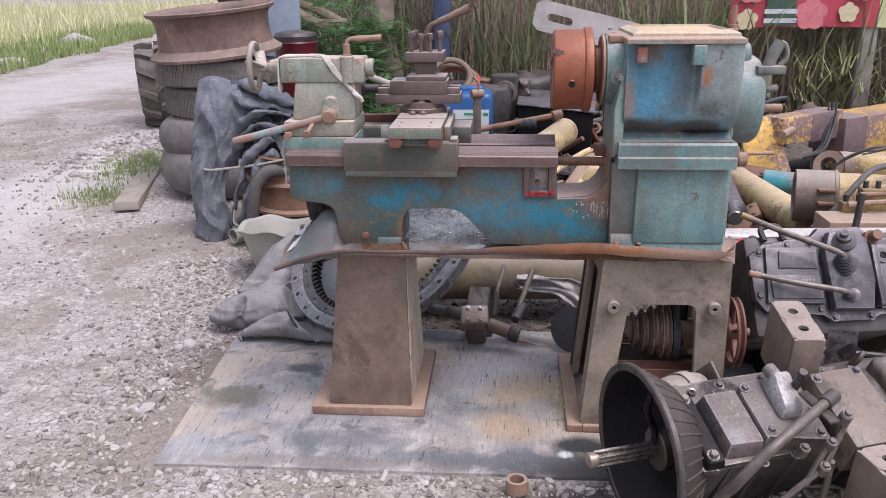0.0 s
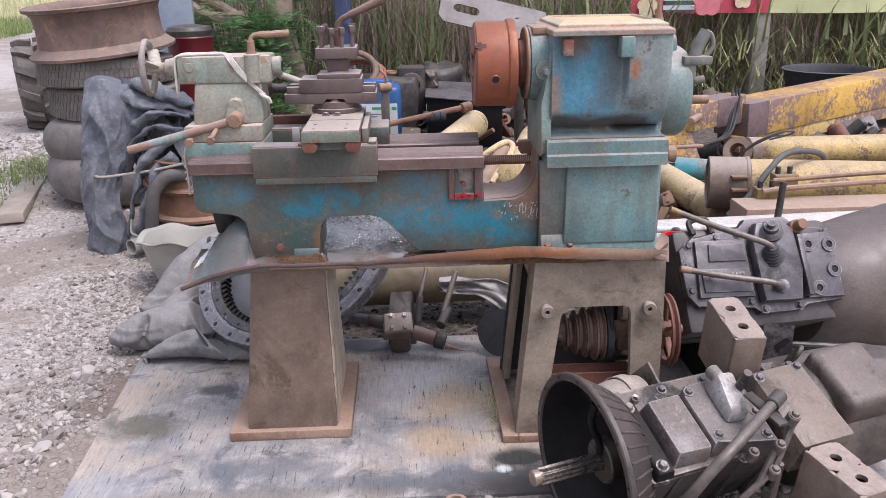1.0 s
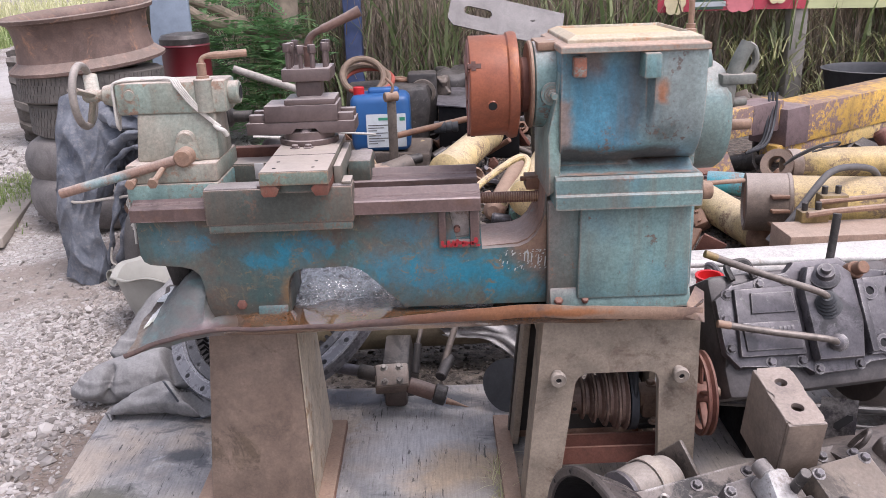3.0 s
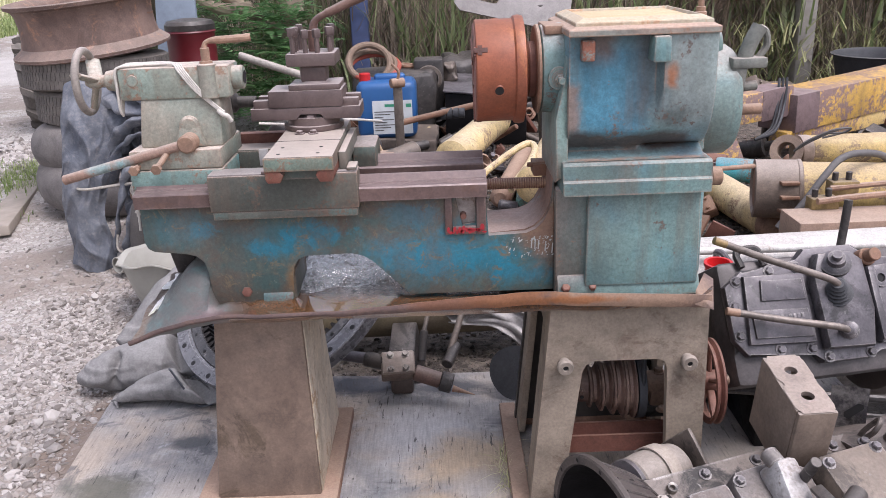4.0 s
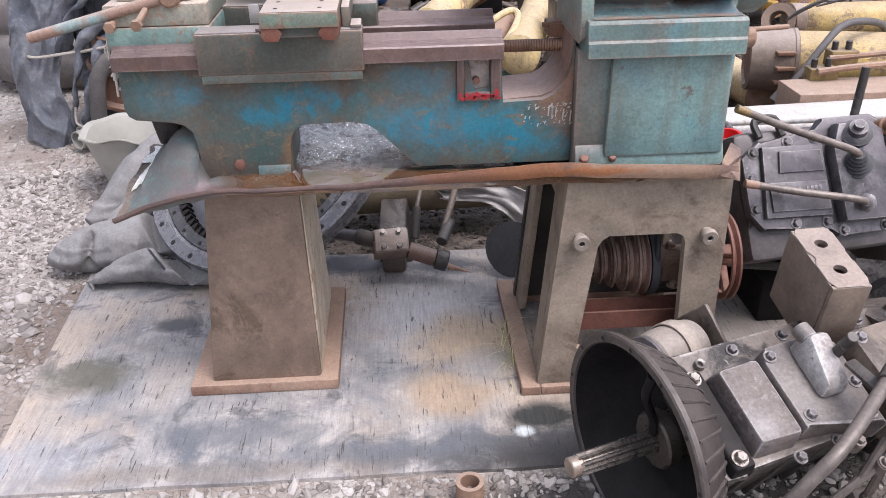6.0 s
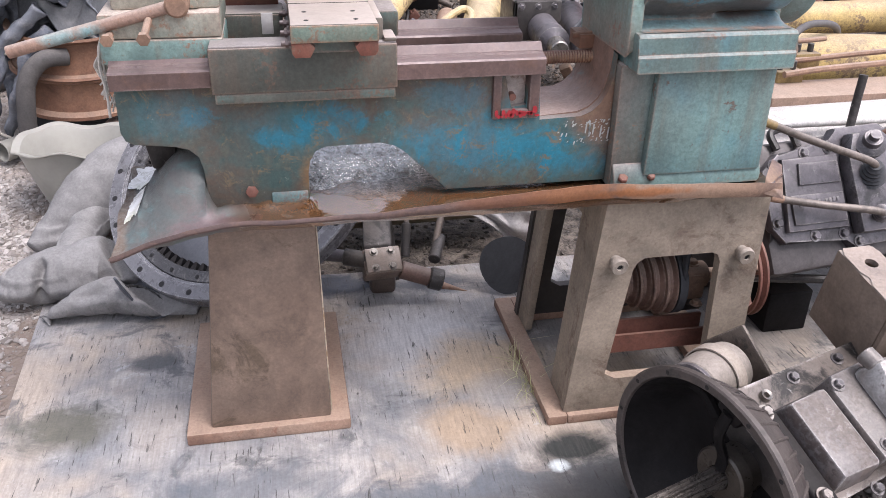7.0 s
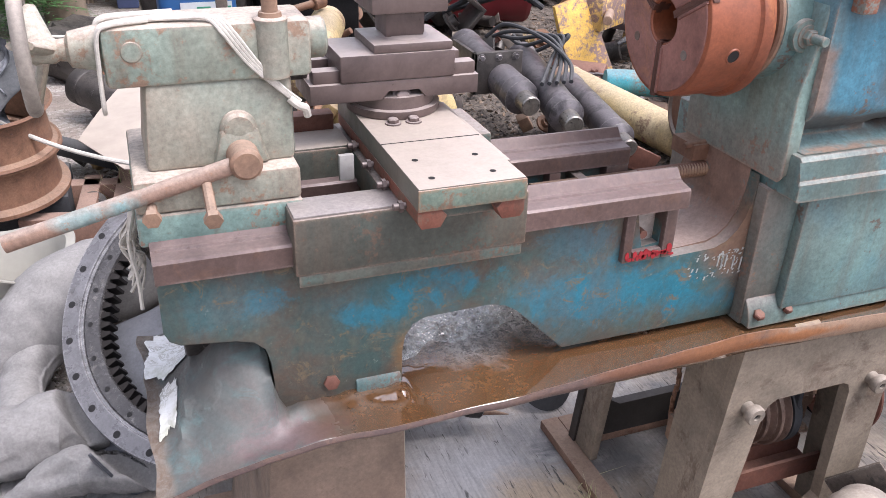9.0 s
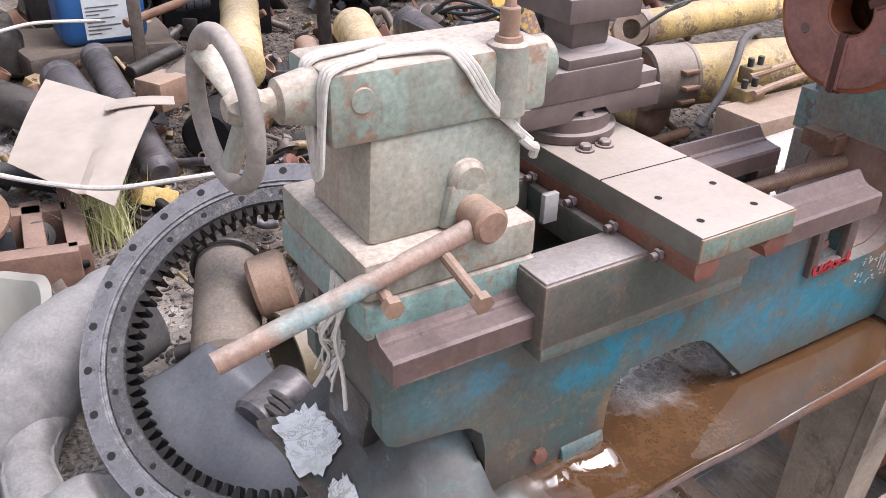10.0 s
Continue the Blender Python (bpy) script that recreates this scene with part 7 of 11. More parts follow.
# ---- gearbox on its side behind, with two levers ----
def build_rear_gearbox():
    g = thing("gearbox", (1.02, 2.62, 0.0), "grey gearbox lying on its side with two bent shift levers", "gearbox")
    # the cover face leans back: foot (y, z) to head
    a = radians(58)
    U = Vector((0.985, 0.17, 0.0)).normalized()
    V = Vector((-0.17 * math.cos(a), 0.985 * math.cos(a), math.sin(a))).normalized()
    N = U.cross(V).normalized()
    O = Vector((0.705, 2.335, 0.345))
    M = Matrix(((U.x, V.x, N.x, O.x), (U.y, V.y, N.y, O.y), (U.z, V.z, N.z, O.z), (0, 0, 0, 1)))
    P = lambda u, v, w: M @ Vector((u, v, w))
    bm = B()
    box(bm, 0.0, 0.50, -0.09, 0.215, -0.32, -0.012, 0.02, M)
    # Case is darker than its cover: shade is put into the colour.
    body = part("case", bm, metal_mat("dark_shaded_case", (0.075, 0.066, 0.064), (0.11, 0.097, 0.094), 11, 0.55, 0.2, 0.45, (0.2, 0.175, 0.165), bump=0.35), g, "dark oily case with shade put into its colour")
    bm = B()
    prism(bm, [(0.0, 0.02), (0.03, -0.02), (0.20, -0.03), (0.215, -0.055), (0.35, -0.055), (0.365, -0.035), (0.49, -0.04), (0.49, 0.18), (0.38, 0.19), (0.35, 0.225), (0.22, 0.225), (0.20, 0.195), (0.05, 0.185), (0.0, 0.15)], "z", -0.015, 0.012, 0.005, M)
    part("cover_flange", bm, GEARGREY, body, "grey cast cover")
    bm = B()
    prism(bm, [(0.03, 0.005), (0.20, -0.005), (0.20, 0.165), (0.045, 0.17)], "z", 0.010, 0.028, 0.006, M)
    cov = part("cover", bm, GEARGREY, g, "ribbed cover plate with raised marks")
    bm = B()
    prism(bm, [(0.045, 0.018), (0.19, 0.010), (0.19, 0.078), (0.045, 0.086)], "z", 0.026, 0.035, 0.003, M)
    part("raised_field", bm, GEARGREY, cov)
    bm = B()
    prism(bm, [(0.075, 0.105), (0.19, 0.100), (0.188, 0.150), (0.082, 0.155)], "z", 0.026, 0.035, 0.003, M)
    part("raised_field", bm, GEARGREY, cov)
    for i in range(11):
        if i in (2, 6):
            continue
        bm = B()
        u = 0.062 + 0.0105 * i
        box(bm, u, u + 0.007, 0.058, 0.068, 0.0345, 0.0365, 0.0006, M)
        part("cast_mark", bm, GEARGREY, cov)
    bm = B()
    prism(bm, [(0.215, -0.025), (0.335, -0.03), (0.355, 0.06), (0.350, 0.18), (0.32, 0.205), (0.235, 0.205), (0.212, 0.15)], "z", 0.010, 0.05, 0.012, M)
    part("lever_dome", bm, GEARGREY, cov)
    for u, v in ((0.015, 0.03), (0.015, 0.10), (0.03, 0.16), (0.11, -0.012), (0.19, -0.018), (0.12, 0.178), (0.19, 0.182), (0.23, -0.042), (0.34, -0.042), (0.42, -0.02), (0.37, 0.175), (0.47, 0.165)):
        bm = B()
        hexbolt(bm, P(u, v, 0.012), N, 0.010, 0.010)
        part("cover_bolt", bm, GEARGREY, cov)
    # rubber boot and levers
    for (u, v, w), r, tip, end, rad in (((0.262, 0.105, 0.05), 0.034, (0.648, 2.364, 0.613), (0.975, 2.425, 0.465), 0.0085), ((0.270, 0.012, 0.045), 0.024, (0.678, 2.33, 0.450), (0.995, 2.425, 0.365), 0.0085)):
        c = P(u, v, w)
        d = (Vector((-0.25, -0.45, 0.6)) if r > 0.03 else Vector((-0.4, -0.7, 0.4))).normalized()
        bm = B()
        prof = [(-0.01, 0)]
        for k in range(5):
            q = r * (1 - 0.11 * k)
            prof += [(0.010 * k - 0.01, q), (0.010 * k - 0.004, q * 1.05), (0.010 * k - 0.001, q * 0.86)]
        prof += [(0.045, r * 0.4), (0.045, 0)]
        spin(bm, c, c + d, prof, 28)
        part("boot", bm, RUBBER if r > 0.03 else GEARGREY, cov, "ribbed rubber boot" if r > 0.03 else "")
        e = c + d * 0.042
        t = Vector(tip)
        bm = B()
        tube(bm, [e - d * 0.02, e, e.lerp(t, 0.12) + Vector((0, -0.006, 0.006)), e.lerp(t, 0.55), t], rad, 12)
        lv = part("lever", bm, metal_mat("dusty_lever_steel", (0.17, 0.14, 0.12), (0.23, 0.19, 0.16), 20, 0.5, 0.3, 0.4, oil=0.3), g, "long bent shift lever")
        bm = B()
        rod(bm, t - (e - t).normalized() * 0.002, t + (e - t).normalized() * 0.03, rad * 1.1)
        part("lever_tip", bm, BRASS if r > 0.03 else RUSTPALE, lv)
    bm = B()
    c = P(0.272, 0.170, 0.05)
    spin(bm, c, c + Vector((-0.2, -0.5, 0.7)), [(0, 0), (0, 0.034), (0.012, 0.036), (0.02, 0.022), (0.035, 0.02), (0.035, 0.012), (0.05, 0.012), (0.05, 0)], 28)
    part("breather", bm, GEARGREY, cov)
    bm = B()
    tube(bm, [(1.085, 2.66, 0.44), (1.10, 2.68, 0.52), (1.108, 2.688, 0.598)], 0.011, 12)
    part("upright_lever", bm, DARKIRON, g, "upright round lever")
    bm = B()
    for z, r in ((0, 0.022), (0.03, 0.016)):
        rod(bm, P(0.37, 0.185, 0.01 + z), P(0.37, 0.185, 0.04 + z), r)
    part("filler_cap", bm, RUSTY, cov)
    bm = B()
    prism(bm, [(0.365, -0.025), (0.48, -0.03), (0.48, 0.165), (0.37, 0.165)], "z", 0.010, 0.030, 0.005, M)
    part("side_block", bm, GEARGREY, cov)
    bm = B()
    prism(bm, [(0.352, -0.02), (0.372, -0.02), (0.372, 0.16), (0.352, 0.16)], "z", 0.010, 0.055, 0.006, M)
    part("upright_rib", bm, GEARGREY, cov)
    for u, v in ((0.395, 0.13), (0.462, 0.125), (0.462, 0.05), (0.40, 0.0)):
        bm = B()
        c = P(u, v, 0.030)
        spin(bm, c, c + N, [(0, 0.010), (0.001, 0.022), (0.006, 0.022), (0.006, 0.011), (0.0, 0.010)], 24)
        part("side_boss", bm, GEARGREY, cov)
        bm = B()
        spin(bm, c + N * 0.0015, c + N, [(0, 0), (0.0, 0.0115)], 16)
        part("boss_hole", bm, DARKHOLE, cov)
    bm = B()
    spin(bm, P(0.034, 0.06, -0.15), P(-1, 0.06, -0.15), [(0, 0), (0, 0.15), (0.028, 0.152), (0.033, 0.11), (0.036, 0.0)], 40)
    part("end_flange", bm, DARKIRON, body)
    bm = B()
    spin(bm, P(0.445, 0.03, -0.16), P(2, 0.03, -0.16), [(0, 0), (0, 0.165), (0.02, 0.182), (0.10, 0.195), (0.25, 0.225), (0.40, 0.25), (0.44, 0.262), (0.47, 0.262), (0.47, 0)], 48)
    part("bell_housing", bm, metal_mat("brown_bell_iron", (0.10, 0.078, 0.07), (0.145, 0.115, 0.10), 6, 0.5, 0.1, 0.45, (0.20, 0.165, 0.15), spots=(0.10, 0.08, 0.07), bump=0.3), body, "large flaring brown bell housing")
    bm = B()
    tube(bm, [P(0.06, 0.195, 0.0), P(0.06, 0.235, -0.01), P(0.11, 0.24, -0.01), P(0.12, 0.195, 0.0)], 0.009, 8)
    part("lifting_eye", bm, DARKIRON, body)
    # added blocks that carry it, as black as the shade below the gearbox
    for x in (0.82, 1.30):
        bm = B()
        box(bm, x, x + 0.12, 2.45, 2.80, 0.0, 0.118, 0.006)
        single("timber_block", bm, BLACKOIL, "added block under the gearbox, black like the shade there", "block", (x + 0.06, 2.62, 0.0), group="blocks under the gearbox")
    bm = B()
    tube(bm, [(0.72, 2.40, 0.205), (0.95, 2.36, 0.20), (1.25, 2.33, 0.185), (1.55, 2.30, 0.17)], 0.011, 10)
    tube(bm, [(0.95, 2.36, 0.20), (1.0, 2.33, 0.17), (1.1, 2.32, 0.16), (1.2, 2.33, 0.186)], 0.006, 8)
    part("selector_rod", bm, DARKIRON, g, "long dark selector rod")


build_rear_gearbox()


def angle_bracket(at, turn, tilt, label, w=0.088, L=0.155, h=0.16):
    """A thick folded bracket with two holes in its top face."""
    x, y, z = at
    br = thing("steel_bracket", (x, y, z - h), label, "bracket", "steel brackets")
    M = Matrix.Translation((x, y, z)) @ Matrix.Rotation(radians(turn), 4, "Z") @ Matrix.Rotation(radians(tilt), 4, "X")
    bm = B()
    ring = 16
    holes = (-L * 0.22, L * 0.22)
    # top face as a grid with two round holes
    def plate(z0, z1):
        for k, cy in enumerate(holes):
            y0, y1 = (-L / 2, 0) if k == 0 else (0, L / 2)
            for zz in (z0, z1):
                outer, inner = [], []
                for i in range(ring):
                    t = 2 * math.pi * (i + 0.5) / ring
                    c, s_ = math.cos(t), math.sin(t)
                    sc = min((w / 2) / abs(c) if abs(c) > 1e-6 else 9, (L / 4) / abs(s_) if abs(s_) > 1e-6 else 9)
                    outer.append(bm.verts.new(M @ Vector((c * sc, (y0 + y1) / 2 + s_ * sc, zz))))
                    inner.append(bm.verts.new(M @ Vector((c * 0.0125, cy + s_ * 0.0125, zz))))
                for i in range(ring):
                    j = (i + 1) % ring
                    bm.faces.new((outer[i], outer[j], inner[j], inner[i]))
                if zz == z0:
                    low = inner
                else:
                    for i in range(ring):
                        j = (i + 1) % ring
                        bm.faces.new((low[i], low[j], inner[j], inner[i]))
    plate(-0.010, 0.0)
    part("top_plate", bm, metal_mat("pinkish_bare_steel", (0.33, 0.26, 0.215), (0.26, 0.195, 0.155), 12, 0.6, 0.15, 0.6, (0.44, 0.36, 0.30), spots=(0.12, 0.09, 0.08), bump=0.3), br, "bare plate with two round holes")
    for nm, a in (("front_plate", (-w / 2, w / 2, -L / 2 - 0.001, -L / 2 + 0.010)), ("side_plate", (-w / 2 - 0.001, -w / 2 + 0.009, -L / 2 + 0.01, L / 2)), ("side_plate", (w / 2 - 0.009, w / 2 + 0.001, -L / 2 + 0.01, L / 2))):
        bm = B()
        box(bm, *a, -h, -0.002, 0.003, M)
        part(nm, bm, metal_mat("tan_bracket_side", (0.20, 0.15, 0.115), (0.26, 0.20, 0.155), 9, 0.7, 0.1, 0.5), br)
    return br


angle_bracket((0.700, 1.975, 0.455), 3, 11, "thick folded steel bracket with two holes, on the gearbox", w=0.075, L=0.172, h=0.17)
angle_bracket((0.820, 1.625, 0.262), 20, 8, "second thick steel bracket with holes beside the gearbox", h=0.25)


def build_slotted_plate():
    """A thin plate with a row of slanted slots, leaning behind the bracket."""
    p = thing("slotted_plate", (0.80, 2.06, 0.0), "thin grey steel plate with slanted slots", "plate")
    bm = B()
    U, V = Vector((0.82, -0.55, 0.12)).normalized(), Vector((0.05, 0.10, 1.0)).normalized()
    N = U.cross(V).normalized()
    O = Vector((0.800, 2.045, 0.005))
    H, Wd = 0.385, 0.072
    Q = lambda u, v, d=0.0: O + U * u + V * v + N * d
    g = [(0, 0), (Wd, 0), (Wd, H), (0, H)]
    f = [bm.verts.new(Q(*q)) for q in g]
    bm.faces.new(f)
    bmesh.ops.solidify(bm, geom=bm.faces[:], thickness=0.004)
    part("plate", bm, GEARGREY, p)
    for k in range(6):
        v = 0.06 + 0.052 * k
        for sgn in (-0.0012, 0.0052):
            bm = B()
            bm.faces.new([bm.verts.new(Q(*q, sgn)) for q in ((0.030, v), (0.040, v - 0.004), (0.066, v + 0.022), (0.064, v + 0.031), (0.054, v + 0.032), (0.030, v + 0.010))])
            part("slot", bm, DARKHOLE, p, "", 0)


build_slotted_plate()


def build_white_tank():
    t = thing("tank", (1.3, 3.12, 0.0), "dirty white steel tank lying on its side behind the gearbox", "tank")
    bm = B()
    spin(bm, (0.70, 3.09, 0.176), (2.6, 3.20, 0.176), [(0, 0), (0.0, 0.135), (0.015, 0.163), (0.04, 0.176), (1.85, 0.176), (1.9, 0.15), (1.9, 0)], 56)
    part("shell", bm, LEADWHITE, t)
    bm = B()
    rod(bm, (0.70, 2.975, 0.362), (1.7, 3.01, 0.345), 0.012)
    part("rail", bm, LEADWHITE, t, "dirty white top rail")
    bm = B()
    tube(bm, [(0.86, 2.965, 0.345), (0.855, 2.945, 0.368), (0.87, 2.92, 0.365), (0.905, 2.90, 0.30), (0.90, 2.91, 0.28)], 0.010, 8)
    part("handle", bm, GEARGREY, t)
    bm = B()
    box(bm, 0.75, 0.85, 2.98, 3.22, 0.0, 0.03, 0.004)
    part("saddle", bm, DARKIRON, t)


build_white_tank()


def build_red_bottle():
    b = thing("bottle", (0.735, 2.74, 0.0), "red plastic bottle with a ribbed red cap on dark junk", "bottle")
    bm = B()
    spin(bm, (0.784, 2.72, 0.145), (0.784, 2.72, 1), [(0, 0), (0, 0.060), (0.17, 0.060), (0.205, 0.048), (0.222, 0.034), (0.224, 0.0)], 32)
    part("body", bm, REDPLASTIC, b)
    bm = B()
    prof = [(0, 0), (0, 0.030)]
    for k in range(4):
        prof += [(0.008 * k + 0.003, 0.031), (0.008 * k + 0.006, 0.029)]
    prof += [(0.035, 0.031), (0.040, 0.034), (0.046, 0.034), (0.046, 0.027), (0.02, 0.025), (0.02, 0)]
    spin(bm, (0.784, 2.72, 0.366), (0.779, 2.71, 0.53), [(z * 1.25, r * 1.15) for z, r in prof], 32)
    part("cap", bm, REDPLASTIC, b)
    bm = B()
    box(bm, 0.70, 0.84, 2.68, 2.82, 0.0, 0.145, 0.015)
    rough_up(sub(bm, 2), 0.01, 14)
    part("base_block", bm, GEARTAN, b)


build_red_bottle()


# ---- slewing ring, grey sheet and what lies below the machine ----
def build_ring():
    C = Vector((-0.476, 2.972, 0.311))
    N = Vector((-0.364, -0.499, 0.786)).normalized()
    E = C + N
    r = thing("slewing_ring", (-0.6, 2.85, 0.08), "greasy steel slewing ring with inner teeth, leaning on scrap", "gear ring")
    bm = B()
    spin(bm, C, E, [(-0.028, 0.325), (-0.028, 0.372), (-0.024, 0.378), (0.018, 0.379), (0.022, 0.376), (0.022, 0.338), (0.017, 0.336), (0.017, 0.331), (0.0, 0.325)], 96, closed=True)
    part("outer_ring", bm, RINGSTEEL, r, "flat drilled outer ring")
    bm = B()
    spin(bm, C, E, [(-0.030, 0.295), (-0.030, 0.329), (0.014, 0.329), (0.016, 0.327), (0.014, 0.297), (0.010, 0.295)], 96, closed=True)
    inn = part("inner_ring", bm, metal_mat("black_grease_ring", (0.035, 0.033, 0.034), (0.085, 0.081, 0.081), 20, 0.22, 0.1, 0.3, (0.15, 0.142, 0.138), spots=(0.17, 0.158, 0.145), bump=1.0), r, "greasy toothed inner ring")
    d, u, w = frame_of(C, E)
    bm = B()
    T = 78
    for k in range(T):
        t = 2 * math.pi * k / T
        o, tn = u * math.cos(t) + w * math.sin(t), -u * math.sin(t) + w * math.cos(t)
        q = []
        for z in (-0.030, 0.008):
            for rr, hw in ((0.298, 0.0095), (0.274, 0.0035)):
                for s in (-1, 1):
                    q.append(bm.verts.new(C + N * z + o * rr + tn * hw * s))
        for f in ((0, 1, 3, 2), (4, 6, 7, 5), (0, 2, 6, 4), (1, 5, 7, 3), (2, 3, 7, 6)):
            bm.faces.new([q[i] for i in f])
    part("teeth", bm, BLACKOIL, inn, "row of black greasy teeth", 0)
    for k in range(26):
        t = 2 * math.pi * k / 26
        o = u * math.cos(t) + w * math.sin(t)
        bm = B()
        c = C + o * 0.360 + N * 0.0215
        spin(bm, c, c + N, [(0.001, 0), (0.001, 0.0078), (0.0004, 0.0082)], 14)
        part("bolt_hole", bm, DARKHOLE, r)
    for k in range(24):
        t = 2 * math.pi * (k + 0.5) / 24
        o = u * math.cos(t) + w * math.sin(t)
        bm = B()
        c = C + o * 0.315 + N * 0.0155
        spin(bm, c, c + N, [(0.001, 0), (0.0010, 0.0056), (0.0004, 0.006)], 10)
        part("bolt_hole", bm, DARKHOLE, inn)


build_ring()


def drape(x0, x1, y0, y1, hump, name, mat, label, cat, seed, nx=70, ny=70, fold=0.03, thick=0.006):
    bm = B()

    def fn(u, v):
        x, y = x0 + (x1 - x0) * u, y0 + (y1 - y0) * v
        p = Vector((x, y, seed))
        e = min(1.0, min(u, 1 - u, v, 1 - v) * 6)
        x += 0.05 * noise.noise(p * 3.1 + Vector((9, 0, 0))) * (1.3 - e * 0.6)
        y += 0.05 * noise.noise(p * 3.1 + Vector((0, 9, 0))) * (1.3 - e * 0.6)
        ridge = 1 - abs(noise.noise(Vector((x * 3.2 + y * 1.1, y * 2.2, seed)))) * 2.2
        ridge2 = 1 - abs(noise.noise(Vector((x * 2.0 - y * 5.0, y * 3.0 + x, seed + 4)))) * 2.4
        z = hump(x, y) + fold * max(0, ridge) * e + fold * 0.6 * max(0, ridge2) * e
        z += 0.010 * noise.noise(Vector((x * 9, y * 9, seed + 2))) + fold * 0.5 * max(0, 1 - abs(noise.noise(Vector((x * 8 - y * 3, y * 6, seed + 7)))) * 3.5) * e
        return Vector((x, y, max(z, gz(x, y) + 0.012)))
    sheet(bm, nx, ny, fn)
    for _ in range(2):
        bmesh.ops.smooth_vert(bm, verts=bm.verts[:], factor=0.5, use_axis_x=True, use_axis_y=True, use_axis_z=True)
    bm.normal_update()
    bmesh.ops.solidify(bm, geom=bm.faces[:], thickness=thick)
    return single(name, bm, mat, label, cat, ((x0 + x1) / 2, (y0 + y1) / 2, 0.0), smooth=180)


def under_ring(x, y, z, gap=0.05):
    """Keeps a height below the leaning ring where it covers the ring's disc."""
    zp = 0.311 + (0.364 * (x + 0.476) + 0.499 * (y - 2.972)) / 0.786
    dx, dy, dz = x + 0.476, y - 2.972, zp - 0.311
    near = math.sqrt(dx * dx + dy * dy + dz * dz)
    return min(z, zp - gap + max(0.0, near - 0.40) * 2.5) if near < 0.6 else z


def build_rubber_sheet():
    """A stiff dusty sheet rolled into fat overlapping folds: a fall from the basin, a bag and a lip in front."""
    bm = B()
    for pts, radii in (
        (((-0.66, 3.42, 0.20), (-0.84, 3.350, 0.175), (-0.97, 3.25, 0.095), (-1.085, 3.15, 0.035)), (0.13, 0.128, 0.098, 0.030)),
        (((-0.90, 3.28, 0.11), (-0.945, 3.12, 0.075), (-0.93, 2.98, 0.07)), (0.072, 0.055, 0.060)),
        (((-1.125, 2.915, 0.042), (-1.05, 2.905, 0.062), (-0.95, 2.935, 0.072), (-0.86, 2.955, 0.080), (-0.76, 2.94, 0.05)), (0.022, 0.066, 0.086, 0.084, 0.04)),
        (((-1.01, 2.805, 0.010), (-0.93, 2.812, 0.032), (-0.82, 2.835, 0.048), (-0.72, 2.80, 0.036), (-0.60, 2.765, 0.022)), (0.006, 0.034, 0.056, 0.040, 0.02)),
    ):
        k = len(radii) - 1
        tube(bm, list(pts), 0.05, 48, 26, radii=lambda t: radii[min(k - 1, int(t * k))] * (1 - (t * k - min(k - 1, int(t * k)))) + radii[min(k - 1, int(t * k)) + 1] * (t * k - min(k - 1, int(t * k))))
    bm.normal_update()
    for v in bm.verts:
        p = v.co.copy()
        # the folds sag and spread
        p.z = p.z * (0.92 if p.z > 0.1 else 1.0)
        p.y -= 0.018 * noise.noise(p * 5) + (0.015 if 0.02 < p.z < 0.07 else 0.0)
        v.co = p
        q = p + Vector((0.02 * noise.noise(p * 6), 0.02 * noise.noise(p * 6 + Vector((7, 0, 0))), 0))
        pleat = max(0.0, 1 - 5.0 * abs(noise.noise(Vector((q.x * 5.5 + q.y * 4, q.y * 6 - q.x * 3, q.z * 5)))))
        fine = max(0.0, 1 - 5.0 * abs(noise.noise(Vector((q.x * 13 - q.y * 7, q.y * 12 + q.x * 5, q.z * 11 + 5)))))
        notch = math.exp(-((p.x + 1.0) / 0.013) ** 2) if p.y < 2.90 and p.z > 0.02 else 0.0
        v.co += v.normal * (0.007 * noise.noise(p * 7) - 0.009 * pleat - 0.003 * fine - 0.040 * notch)
        v.co.z = max(under_ring(v.co.x, v.co.y, v.co.z, 0.045), gz(v.co.x, v.co.y) + 0.004, 0.004 if v.co.y < 2.9 else 0.0)
    bmesh.ops.smooth_vert(bm, verts=bm.verts[:], factor=0.4, use_axis_x=True, use_axis_y=True, use_axis_z=True)
    single("rubber_sheet", bm, SHEET, "dusty grey rubberised sheet heaped in broad folds", "sheet", (-0.9, 3.05, 0.0), smooth=180)


build_rubber_sheet()
drape(-0.80, -0.44, 2.76, 3.14, lambda x, y: under_ring(x, y, 0.26 - 0.45 * abs((x + 0.64) - 0.35 * (y - 2.95)), 0.075), "rubber_sheet", metal_mat("smooth_black_sheet", (0.06, 0.066, 0.078), (0.10, 0.105, 0.12), 5, 0.4, 0.0, 0.35, (0.19, 0.19, 0.2), bump=0.1), "smooth dark rubber sheet inside the ring", "sheet", 8.0, 40, 40, 0.004)


